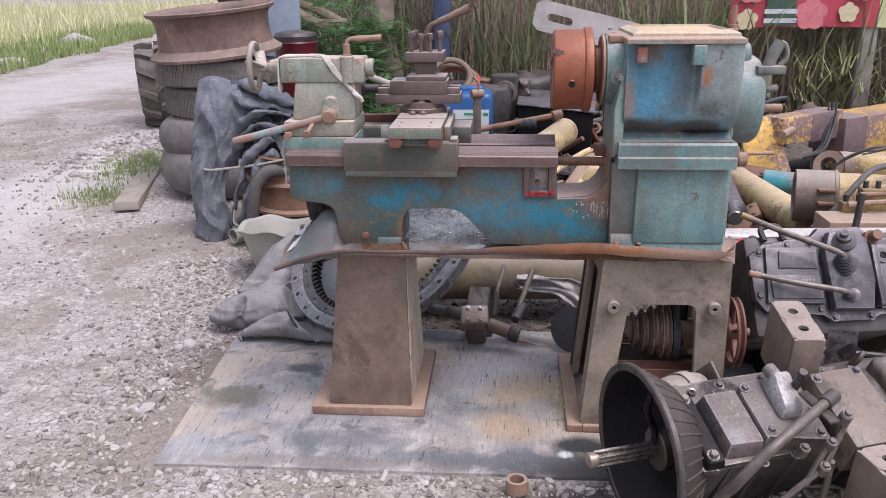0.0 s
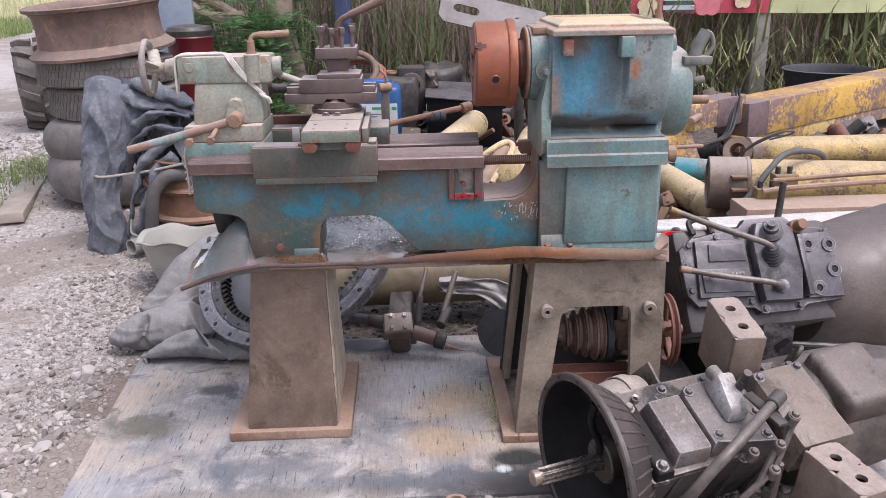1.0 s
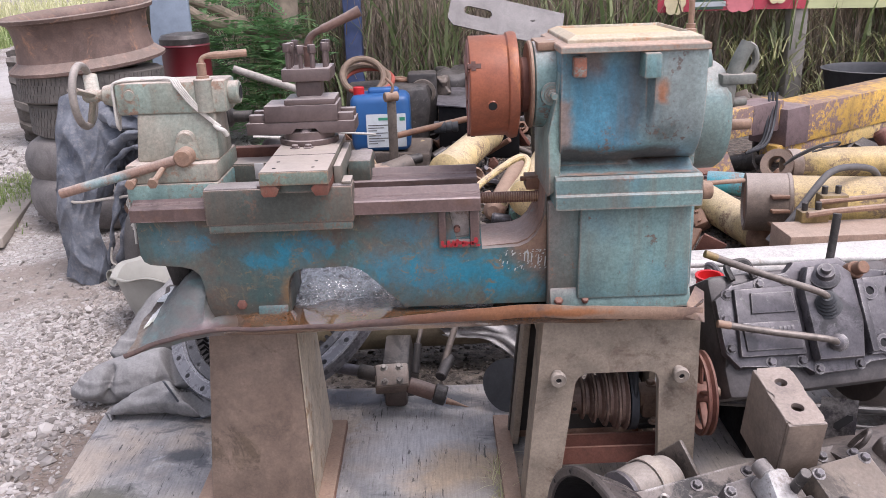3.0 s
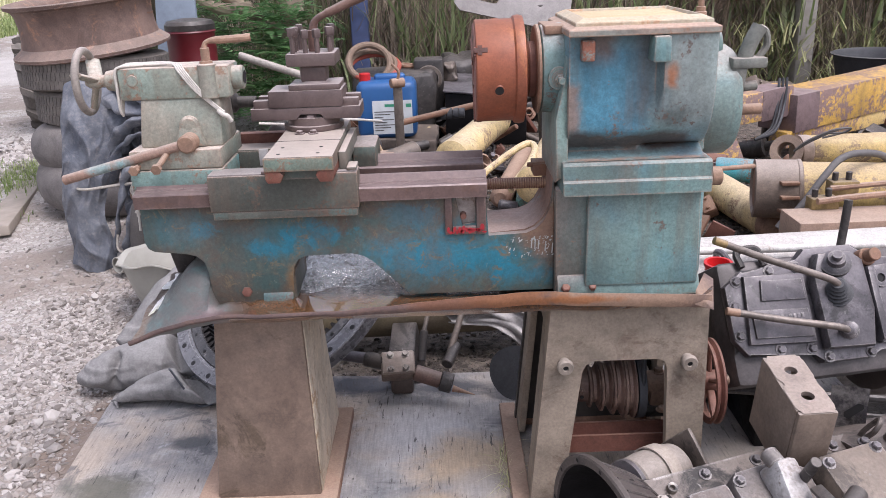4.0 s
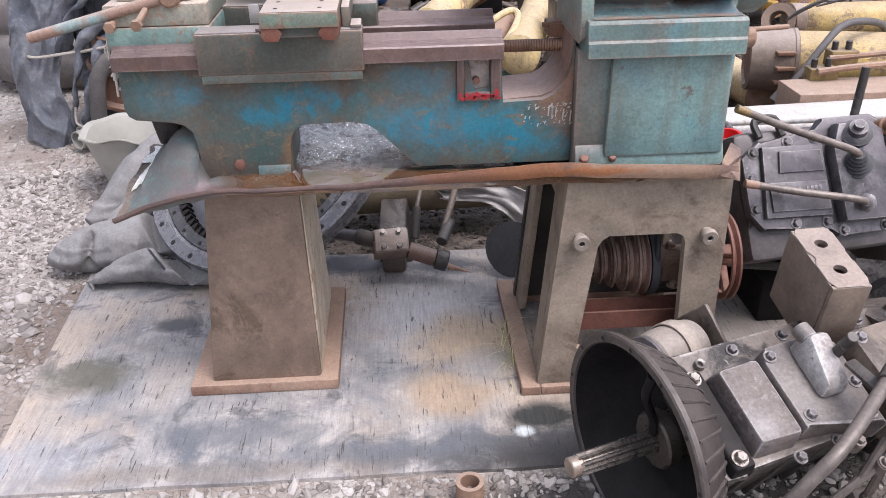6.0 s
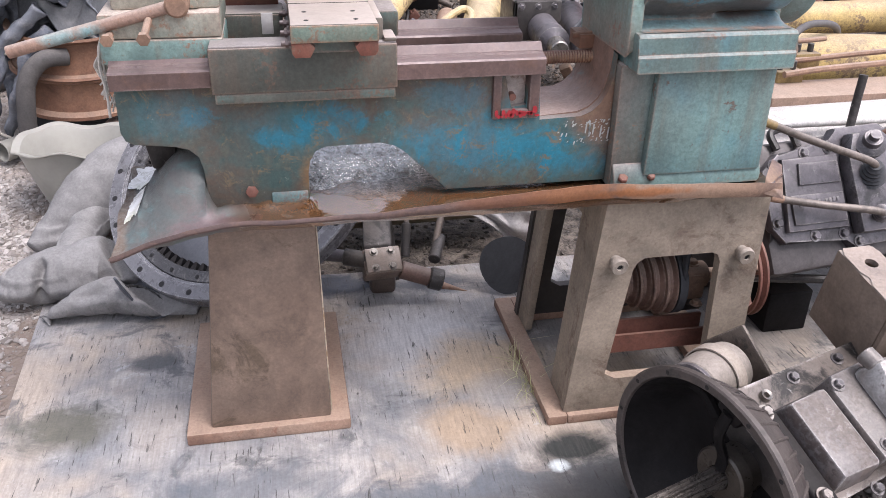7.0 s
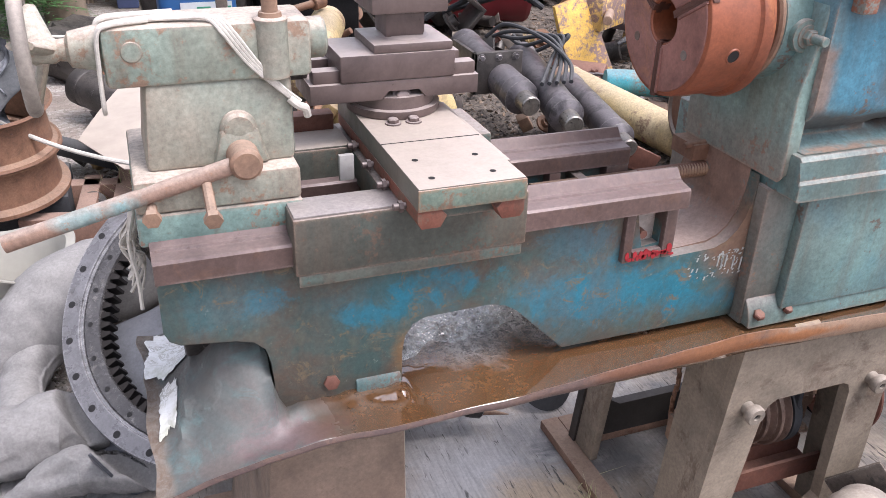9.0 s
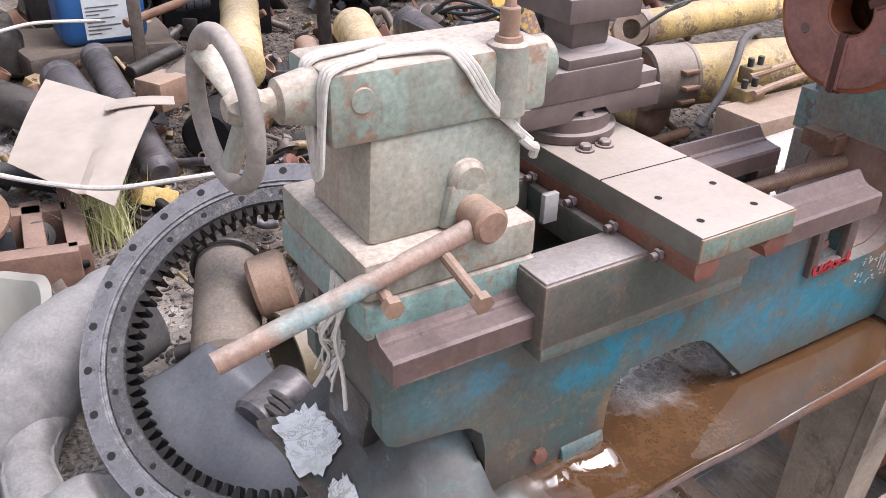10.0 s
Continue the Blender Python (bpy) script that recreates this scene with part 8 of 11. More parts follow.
def cyl_body(name, p0, p1, r, mat, label, cat="hydraulic cylinder", caps=None, rod_mat=None, rod_len=0.0, rod_r=0.0, gland=True, eye=False, group="scrap hydraulic cylinders"):
    """A hydraulic cylinder: barrel, end cap, gland, bright rod and eye."""
    p0, p1 = Vector(p0), Vector(p1)
    d = (p1 - p0).normalized()
    L = (p1 - p0).length
    t = thing(name, (*p0.lerp(p1, 0.5).xy, min(p0.z, p1.z) - r), label, cat, group)
    bm = B()
    spin(bm, p0, p1, [(0, 0), (0, r * 0.9), (0.012, r), (L - 0.012, r), (L, r * 0.92), (L, 0)], 36)
    part("barrel", bm, mat, t)
    bm = B()
    spin(bm, p0 - d * 0.004, p1, [(0, 0), (0, r * 0.8), (0.006, r * 1.04), (0.05, r * 1.04), (0.055, r), (0.055, 0)], 36)
    part("end_cap", bm, caps or mat, t)
    if gland:
        bm = B()
        spin(bm, p1 - d * 0.05, p1 + d, [(0, 0), (0, r * 1.05), (0.055, r * 1.05), (0.062, r * 0.9), (0.075, r * 0.6), (0.075, 0)], 36)
        part("gland", bm, caps or mat, t)
    if rod_len:
        bm = B()
        rod(bm, p1, p1 + d * rod_len, rod_r or r * 0.55, seg=24)
        part("piston_rod", bm, rod_mat or STEEL, t, "worn bright piston rod")
    if eye:
        c = p0 - d * r * 0.5
        bm = B()
        ax = Vector((-0.55, -0.75, 0.35))
        spin(bm, c - ax * 0.04, c + ax, [(0, r * 0.55), (0, r), (0.08, r), (0.08, r * 0.55)], 36, closed=True)
        part("eye", bm, caps or mat, t, "ring-shaped mounting eye")
    return t


def build_under_machine():
    # large tan pipe behind the pedestals
    bm = B()
    pipe(bm, (-0.42, 3.10, 0.165), (0.32, 3.13, 0.165), 0.105, 0.095, 40)
    single("pipe", bm, metal_mat("tan_dirty_pipe", (0.25, 0.20, 0.12), (0.16, 0.125, 0.09), 7, 0.7, 0.1, 0.4, bump=0.2), "tan dirty steel pipe lying behind the pedestals", "pipe", (-0.05, 3.11, 0.06))
    v = thing("valve_block", (-0.1, 2.77, 0.0), "rusty hydraulic valve with hoses on the plywood sheet", "valve")
    bm = B()
    m = Matrix.Translation((-0.124, 2.768, 0.112)) @ Matrix.Rotation(0.08, 4, "Z") @ Matrix.Rotation(0.75, 4, "X")
    box(bm, -0.050, 0.050, -0.035, 0.035, -0.030, 0.028, 0.004, m)
    part("body", bm, metal_mat("dirty_valve_iron", (0.16, 0.11, 0.085), (0.24, 0.18, 0.14), 20, 0.6, 0.2, 0.4), v)
    bm = B()
    box(bm, -0.046, 0.046, -0.033, 0.033, 0.027, 0.040, 0.003, m)
    part("cover", bm, metal_mat("pale_cover_iron", (0.36, 0.31, 0.26), (0.26, 0.2, 0.16), 20, 0.55, 0.2, 0.3), v, "pale bolted cover")
    for x in (-0.022, 0.022):
        for y in (-0.022, 0.022):
            bm = B()
            c = m @ Vector((x, y, 0.040))
            hexbolt(bm, c, m.to_3x3() @ Vector((0, 0, 1)), 0.008, 0.009)
            part("cap_screw", bm, STEEL, v)
    for a, b, r, mt in (((-0.29, 2.81, 0.135), (-0.215, 2.79, 0.13), 0.017, GEARGREY), ((-0.22, 2.79, 0.13), (-0.155, 2.765, 0.125), 0.023, DARKIRON), ((-0.075, 2.75, 0.10), (0.0, 2.74, 0.075), 0.024, metal_mat("brown_fitting_steel", (0.12, 0.07, 0.055), (0.17, 0.10, 0.075), 18, 0.6, 0.2, 0.3)), ((0.0, 2.74, 0.075), (0.035, 2.735, 0.065), 0.030, DARKIRON), ((-0.055, 2.80, 0.11), (-0.045, 2.85, 0.185), 0.012, DARKIRON), ((-0.045, 2.85, 0.185), (-0.02, 2.93, 0.26), 0.007, GEARTAN), ((0.02, 2.78, 0.105), (0.05, 2.86, 0.13), 0.017, DARKIRON), ((0.03, 2.83, 0.12), (0.085, 2.95, 0.235), 0.010, GEARTAN)):
        bm = B()
        rod(bm, a, b, r, seg=16)
        part("fitting", bm, mt, v)
    bm = B()
    rod(bm, (0.035, 2.735, 0.05), (0.10, 2.72, 0.035), 0.010, 0.001)
    part("spike", bm, PINKDUST, v)
    bm = B()
    box(bm, -0.152, -0.082, 2.795, 2.85, 0.0, 0.09, 0.012)
    part("sump", bm, metal_mat("oily_valve_foot", (0.07, 0.05, 0.042), (0.11, 0.08, 0.065), 18, 0.5, 0.1, 0.3, (0.16, 0.12, 0.1)), v)
    bm = B()
    hexa(bm, [(-0.16, 2.86, 0.0), (-0.06, 2.86, 0.0), (-0.05, 3.0, 0.0), (-0.15, 3.0, 0.0), (-0.16, 2.90, 0.10), (-0.08, 2.90, 0.10), (-0.07, 3.0, 0.15), (-0.15, 3.0, 0.15)], 0.006)
    single("steel_box", bm, DARKIRON, "dark greasy steel box behind the valve", "box", (-0.1, 2.93, 0.0))
    # curved black flap and grey tin flap
    bm = B()
    sheet(bm, 32, 10, lambda u, w: Vector((0.222 + 0.074 * w * math.cos(6.2832 * u), 2.765 + 0.03 * w * math.sin(6.2832 * u) + 0.02 * (w * math.cos(6.2832 * u)) ** 2, 0.078 + 0.074 * w * math.sin(6.2832 * u))), 0.004)
    single("rubber_flap", bm, RUBBER, "round black rubber flap standing on the plywood", "flap", (0.222, 2.765, 0.004))
    bm = B()
    sheet(bm, 40, 30, lambda u, w: Vector((0.03 + 0.32 * u + 0.02 * noise.noise(Vector((w * 4, u * 3, 2))), 3.0 - 0.02 * u + 0.03 * noise.noise(Vector((u * 4, w * 4, 6))), 0.195 - 0.03 * u - (0.05 + 0.13 * u ** 2.0) * w - 0.012 * math.sin(u * 9) * w + 0.012 * math.sin(u * 4))), 0.003)
    single("tin_sheet", bm, metal_mat("pale_tin_sheet", (0.36, 0.34, 0.33), (0.46, 0.43, 0.41), 7, 0.55, 0.1, 0.5, (0.5, 0.46, 0.43), spots=(0.20, 0.16, 0.13), bump=0.3), "torn grey sheet hanging from the tan pipe", "sheet", (0.17, 2.9, 0.13))
    # pump seen through the ring
    PUMPDIRT = worn_paint("dirty_pump_paint", (0.24, 0.19, 0.135), (0.13, 0.11, 0.10), 0.5, (0.52, 0.43, 0.20), 0.35, 14, 0.6, 0.25, dustc=(0.30, 0.25, 0.215), alt_at=(0.55, 0.60))
    p = thing("hydraulic_pump", (-0.5, 3.2, 0.0), "dirty yellow pump body lying inside the ring", "pump")
    for a, b, r, mt in (((-0.43, 3.42, 0.24), (-0.55, 3.10, 0.19), 0.075, PUMPDIRT), ((-0.36, 3.20, 0.30), (-0.44, 3.22, 0.28), 0.07, RUSTPALE), ((-0.44, 2.98, 0.19), (-0.56, 2.93, 0.17), 0.055, GEARGREY), ((-0.62, 3.24, 0.16), (-0.50, 3.21, 0.18), 0.018, DARKIRON)):
        bm = B()
        spin(bm, a, b, [(0, 0), (0, r * 0.8), (0.01, r), ((Vector(b) - Vector(a)).length - 0.01, r), ((Vector(b) - Vector(a)).length, r * 0.85), ((Vector(b) - Vector(a)).length, 0)], 32)
        part("body", bm, mt, p)
    bm = B()
    for k in range(3):
        torus(bm, (-0.50 - 0.012 * k, 2.93 - 0.01 * k, 0.17), (-0.9, -0.4, -0.15), 0.058 - 0.005 * k, 0.008, 28, 8)
    part("collar", bm, DARKIRON, p)
    bm = B()
    torus(bm, (-0.44, 3.40, 0.245), (-0.35, -0.92, -0.12), 0.078, 0.007, 36, 8)
    part("clamp_ring", bm, DARKIRON, p)


build_under_machine()

# ---- wheels, tarpaulin and basin beside the track ----
def tyre(c, axis, R, w, mat, label, lugs=0, grooves=4, inner=0.62, group="stacked tyres", blocks=64):
    """A tyre lying or standing: rounded carcass with tread blocks."""
    c, d = Vector(c), Vector(axis).normalized()
    t = thing("tyre", c - Vector((0, 0, w / 2 if abs(d.z) > 0.7 else R)), label, "tyre", group)
    h = w / 2
    ri = R * inner
    bm = B()
    prof = [(-h * 0.75, ri), (-h * 0.92, ri * 1.05), (-h, (ri + R) / 2), (-h * 0.93, R * 0.93), (-h * 0.78, R * 0.985), (h * 0.78, R * 0.985), (h * 0.93, R * 0.93), (h, (ri + R) / 2), (h * 0.92, ri * 1.05), (h * 0.75, ri), (0, ri * 1.08)]
    if not blocks:  # bald and sagging: a fuller round section
        prof = [(h * math.sin(a) * 1.06, ri + (R - ri) * (0.25 + 0.77 * math.cos(a))) for a in (radians(q) for q in range(-90, 91, 15))] + [(h * 0.7, ri), (-h * 0.7, ri)]
    spin(bm, c, c + d, prof, 56, closed=True)
    part("carcass", bm, mat, t)
    _, u, wv = frame_of((0, 0, 0), d)
    bm = B()
    if not blocks:
        blocks = 0
    if lugs:
        for k in range(lugs):
            for s in (-1, 1):
                t0 = 2 * math.pi * (k + (0.5 if s > 0 else 0)) / lugs
                pts = []
                for q, (al, z) in enumerate(((0.0, 0.98), (0.10, 0.6), (0.22, 0.05))):
                    for e in (-0.075, 0.075):
                        a = t0 + al + e
                        o = u * math.cos(a) + wv * math.sin(a)
                        pts.append((bm.verts.new(c + o * R * 0.95 + d * h * z * s), bm.verts.new(c + o * (R * 1.13 if q else R * 1.07) + d * h * z * s)))
                for a, b, e, f in ((0, 1, 3, 2), (2, 3, 5, 4)):
                    bm.faces.new((pts[a][1], pts[b][1], pts[e][1], pts[f][1]))
                    bm.faces.new((pts[a][0], pts[a][1], pts[f][1], pts[f][0]))
                    bm.faces.new((pts[b][0], pts[b][1], pts[e][1], pts[e][0]))
                bm.faces.new((pts[0][0], pts[0][1], pts[1][1], pts[1][0]))
                bm.faces.new((pts[4][0], pts[4][1], pts[5][1], pts[5][0]))
    else:
        for k in range(blocks):
            for g in range(grooves):
                t0 = 2 * math.pi * (k + 0.5 * (g % 2)) / blocks
                z0 = -0.8 + 1.6 * g / grooves
                z1 = z0 + 1.6 / grooves - 0.06
                hw = math.pi / blocks * 0.8
                q = []
                for rr in (0.97, 0.992):
                    for z in (z0, z1):
                        for e in (-hw, hw):
                            a = t0 + e + 0.02 * (z - z0)
                            q.append(bm.verts.new(c + (u * math.cos(a) + wv * math.sin(a)) * R * rr + d * h * z))
                for f in ((4, 5, 7, 6), (0, 1, 5, 4), (2, 6, 7, 3), (0, 4, 6, 2), (1, 3, 7, 5)):
                    bm.faces.new([q[i] for i in f])
    if bm.faces:
        part("tread", bm, mat, t, "worn tread blocks", 0)
    return t


def build_wheels():
    sx, sy = -1.655, 4.78
    g = gz(sx, sy)
    tyre((sx - 0.01, sy - 0.02, g + 0.12), (0.10, 0.03, 1), 0.355, 0.25, TYREDUST, "grey dusty tyre at the foot of a stack", group="stacked tyres", blocks=0)
    tyre((sx - 0.03, sy - 0.01, g + 0.335), (-0.12, 0.02, 1), 0.335, 0.22, TYREDUST, "grey dusty worn tyre in a stack", group="stacked tyres", blocks=0)
    tyre((sx + 0.02, sy + 0.0, g + 0.52), (0.04, -0.02, 1), 0.33, 0.17, TYRE, "dark ribbed tyre in a stack", group="stacked tyres", grooves=3, blocks=92)
    tyre((sx, sy, g + 0.67), (0.0, 0.03, 1), 0.345, 0.15, TYRE, "dark ribbed tyre under a rusty rim", group="stacked tyres", grooves=3, blocks=92)
    r = thing("wheel_rim", (sx, sy, g + 0.75), "large rusty tractor wheel rim lying on a tyre stack", "wheel rim", "rusty wheel rims")
    bm = B()
    a = Vector((sx, sy, g + 0.745))
    spin(bm, a + Vector((0, 0, 0.012)), a + Vector((-0.07, -0.06, 1)), [(0.0000, 0.3355), (0.0096, 0.3638), (0.0240, 0.3657), (0.0360, 0.3496), (0.0600, 0.3194), (0.0960, 0.3119), (0.1520, 0.3081), (0.2080, 0.3137), (0.2320, 0.3260), (0.2440, 0.3515), (0.2600, 0.3553), (0.2640, 0.3449), (0.2400, 0.3166), (0.2080, 0.3043), (0.0960, 0.3005), (0.0560, 0.3071), (0.0240, 0.3355)], 64, closed=True)
    part("drop_centre", bm, metal_mat("brown_rust_rim", (0.125, 0.078, 0.062), (0.25, 0.168, 0.135), 7, 0.75, 0.05, 0.5, (0.36, 0.29, 0.24), spots=(0.32, 0.175, 0.11), bump=0.5, edge=0.9, edgec=(0.42, 0.35, 0.30)), r)
    bm = B()
    for k in range(7):
        t = 2 * math.pi * k / 7
        c = a + Vector((0.2 * math.cos(t), 0.2 * math.sin(t), 0.20))
        box(bm, -0.05, 0.05, -0.03, 0.03, -0.02, 0.02, 0.006, Matrix.Translation(c) @ Matrix.Rotation(t, 4, "Z"))
    spin(bm, a + Vector((0, 0, 0.18)), a + Vector((0, 0, 1)), [(0, 0), (0, 0.298), (0.008, 0.298), (0.008, 0)], 48)
    part("wheel_disc", bm, RUSTY, r, "rusty disc with scrap lying in it")
    tyre((-2.90, 6.88, gz(-2.9, 6.88) + 0.335), (0.93, 0.36, 0.05), 0.31, 0.30, TYRE, "standing tractor tyre with thick lugs", lugs=12, group="")
    bm = B()
    rod(bm, (-2.13, 5.20, gz(-2, 5.1) - 0.02), (-1.98, 5.25, gz(-2, 5.1) + 0.42), 0.11, 0.13, 32)
    single("barrel", bm, BLUEBARREL, "faded blue plastic barrel leaning on the tyres", "barrel", (-2.0, 5.15, gz(-2, 5.1)))
    # rusty rims beside the basin
    r2 = thing("wheel_rim", (-1.06, 4.05, 0.18), "rusty truck wheel rim under a tarpaulin", "wheel rim", "rusty wheel rims")
    for z0, R in ((0.20, 0.205), (0.33, 0.20)):
        bm = B()
        a = Vector((-1.07, 4.05, z0))
        spin(bm, a, a + Vector((0.04, -0.1, 1)), [(0, R + 0.02), (0.008, R + 0.035), (0.02, R + 0.034), (0.03, R + 0.01), (0.10, R), (0.135, R + 0.005), (0.15, R + 0.025), (0.158, R + 0.02), (0.14, R - 0.008), (0.03, R - 0.005)], 48, closed=True)
        part("rim", bm, RUSTY, r2)
    bm = B()
    box(bm, -1.28, -0.84, 3.95, 4.25, gz(-1, 4) - 0.01, 0.185, 0.01)
    part("crate", bm, RUBBER, r2)


build_wheels()


def build_tarp():
    t = thing("tarpaulin", (-1.3, 4.0, gz(-1.3, 4)), "faded blue-grey canvas tarpaulin hanging in deep folds over scrap", "tarpaulin")
    bm = B()

    def ridge(a, b, c, w=3.0):
        return max(0.0, 1 - w * abs(noise.noise(Vector((a, b, c)))))

    def main(u, v):
        # u across, v from the top down
        x = -1.485 - 0.10 * v + (0.255 - 0.055 * v + 0.03 * math.sin(v * 7)) * u
        hang = min(1.0, v * 5)
        y = 3.99 - 0.075 * math.sin(math.pi * u) * (0.6 + 0.4 * v) - 0.03 * math.sin(v * 2.6)
        q = u + 0.25 * noise.noise(Vector((u * 1.2, v * 1.6, 2.0)))
        y -= hang * (0.045 * ridge(q * 1.7 + v * 0.5, v * 0.7, 1.0, 2.0) + 0.022 * ridge(q * 1.6 - v * 2.4, v * 1.3 + q, 4.0, 4.0) + 0.010 * ridge(q * 3 + v * 4.0, v * 3.0 - q * 2, 7.0, 4.5))
        y += 0.008 * noise.noise(Vector((u * 5, v * 9, 3.0)))
        x += 0.03 * noise.noise(Vector((u * 3 + 5, v * 4, 1.0))) * hang
        z = 0.825 - 0.785 * v + 0.018 * math.sin(u * 7) + 0.012 * noise.noise(Vector((u * 6, v * 8, 9.0)))
        if v < 0.08:
            y += (0.08 - v) * 3.4
            z = 0.825 - 0.785 * 0.08 + 0.05 * math.sin(v * 19.6) + 0.018 * math.sin(u * 7)
        return Vector((x, y, z))
    cloth(bm, 90, 170, main)
    part("front_fall", bm, TARP, t, smooth=180)
    bm = B()

    def side(u, v):
        x = -1.32 + 0.40 * u - 0.08 * v * u
        q = v + 0.30 * noise.noise(Vector((u * 2.2, v * 2.2, 12.0)))
        fold = 0.045 * ridge(u * 1.6 + q * 2.6, q * 2.2 - u, 6.0, 2.2) + 0.05 * ridge(u * 3.0 - q * 3.2, q * 2.0, 9.0, 2.8) + 0.028 * ridge(u * 7 + q * 5, q * 6 - u * 2, 15.0, 3.2)
        y = 4.06 - 0.08 * u - fold + 0.02 * noise.noise(Vector((u * 8, v * 8, 6)))
        z = 0.80 - 0.14 * u - (0.70 - 0.24 * u) * v + 0.3 * fold
        return Vector((x + 0.04 * noise.noise(Vector((u * 5, v * 6, 2))), y, z))
    cloth(bm, 110, 130, side)
    part("side_fold", bm, TARP, t, smooth=180)
    runs = (((-1.27, 3.97, 0.80), (-1.19, 3.90, 0.79), (-1.09, 3.88, 0.745), (-1.00, 3.90, 0.715)), ((-1.30, 3.95, 0.74), (-1.21, 3.89, 0.715), (-1.11, 3.88, 0.70), (-0.99, 3.90, 0.66)), ((-1.30, 3.94, 0.55), (-1.23, 3.87, 0.64), (-1.14, 3.85, 0.675), (-1.02, 3.87, 0.655)),
            ((-1.33, 3.93, 0.42), (-1.26, 3.86, 0.56), (-1.17, 3.84, 0.62), (-1.05, 3.86, 0.60)), ((-1.36, 3.91, 0.12), (-1.30, 3.86, 0.30), (-1.24, 3.85, 0.46), (-1.12, 3.87, 0.56)), ((-1.33, 3.90, 0.10), (-1.26, 3.86, 0.24), (-1.19, 3.86, 0.40), (-1.10, 3.88, 0.48)))
    for n, run in enumerate(runs):
        bm = B()
        tube(bm, run, 0.04, 22, 12, radii=lambda q: 0.030 + 0.016 * math.sin(3.1 * q + n) + 0.004 * math.sin(q * 23 + n), flat=0.62)
        rough_up(bm, 0.014, 16, n * 3.0)
        rough_up(bm, 0.006, 42, n * 5.0)
        part("canvas_fold", bm, TARP, t, smooth=180)
    bm = B()
    sheet(bm, 30, 30, lambda u, v: Vector((-1.22 + 0.34 * u, 3.96 - 0.10 * math.sin(u * 3) + 0.16 * v, 0.50 + 0.05 * math.sin(u * 8 + 2 * v) + 0.10 * math.sin(v * 3.1) + 0.03 * noise.noise(Vector((u * 5, v * 5, 9))))), 0.006)
    part("stuffed_fold", bm, metal_mat("dark_canvas", (0.07, 0.075, 0.08), (0.13, 0.13, 0.135), 8, 0.85, 0.0, 0.4, (0.24, 0.23, 0.22), bump=0.4), t, smooth=180)
    bm = B()
    tube(bm, [(-1.50, 3.90, 0.42), (-1.44, 3.86, 0.40), (-1.32, 3.86, 0.41), (-1.20, 3.83, 0.43), (-1.02, 3.80, 0.47)], 0.006, 8)
    tube(bm, [(-1.33, 3.87, 0.20), (-1.335, 3.86, 0.14), (-1.30, 3.85, 0.12), (-1.32, 3.86, 0.10)], 0.005, 8)
    single("rope", bm, ROPE, "pale rope tied round the tarpaulin", "rope", (-1.3, 3.86, 0.1))
    bm = B()
    tube(bm, [(-1.06, 3.84, 0.405), (-1.13, 3.80, 0.405), (-1.185, 3.78, 0.345), (-1.205, 3.77, 0.25), (-1.215, 3.77, 0.14), (-1.20, 3.77, gz(-1.25, 3.77) + 0.02)], 0.030, 14)
    single("hose", bm, metal_mat("dusty_grey_hose", (0.075, 0.068, 0.064), (0.12, 0.108, 0.10), 10, 0.75, 0.0, 0.4, (0.2, 0.18, 0.165), bump=0.3), "dusty grey rubber hose bent beside the tarpaulin", "hose", (-1.2, 3.78, 0.05))


build_tarp()


def build_basin():
    b = thing("basin", (-1.04, 3.52, gz(-1.04, 3.52)), "dirty white plastic basin tipped beside the grey sheet", "basin")
    c, up = Vector((-1.005, 3.50, gz(-1.0, 3.5) - 0.005)), Vector((0.02, 0.05, 1)).normalized()
    h = 0.232 - c.z
    bm = B()
    spin(bm, c, c + up, [(0, 0), (0, 0.085), (0.012, 0.105), (h * 0.5, 0.145), (h - 0.03, 0.163), (h - 0.012, 0.170), (h - 0.004, 0.190), (h, 0.189), (h - 0.006, 0.166), (h - 0.03, 0.155), (h * 0.5, 0.138), (0.025, 0.10), (0.016, 0)], 64)
    for v in bm.verts:
        q = v.co - c
        if q.dot(up) > h * 0.55:
            a = math.atan2(q.y, q.x)
            v.co += up * (0.012 * math.sin(3 * a + 0.6) + 0.006 * math.sin(7 * a)) + Vector((q.x, q.y, 0)) * 0.05 * math.sin(2 * a)
    part("bowl", bm, CERAMIC, b)
    bm = B()
    pipe(bm, (-1.325, 3.80, 0.088), (-1.14, 4.05, 0.085), 0.036, 0.031)
    single("plastic_pipe", bm, CERAMIC, "short dirty white pipe with an open end", "pipe", (-1.25, 3.9, 0.05))


build_basin()


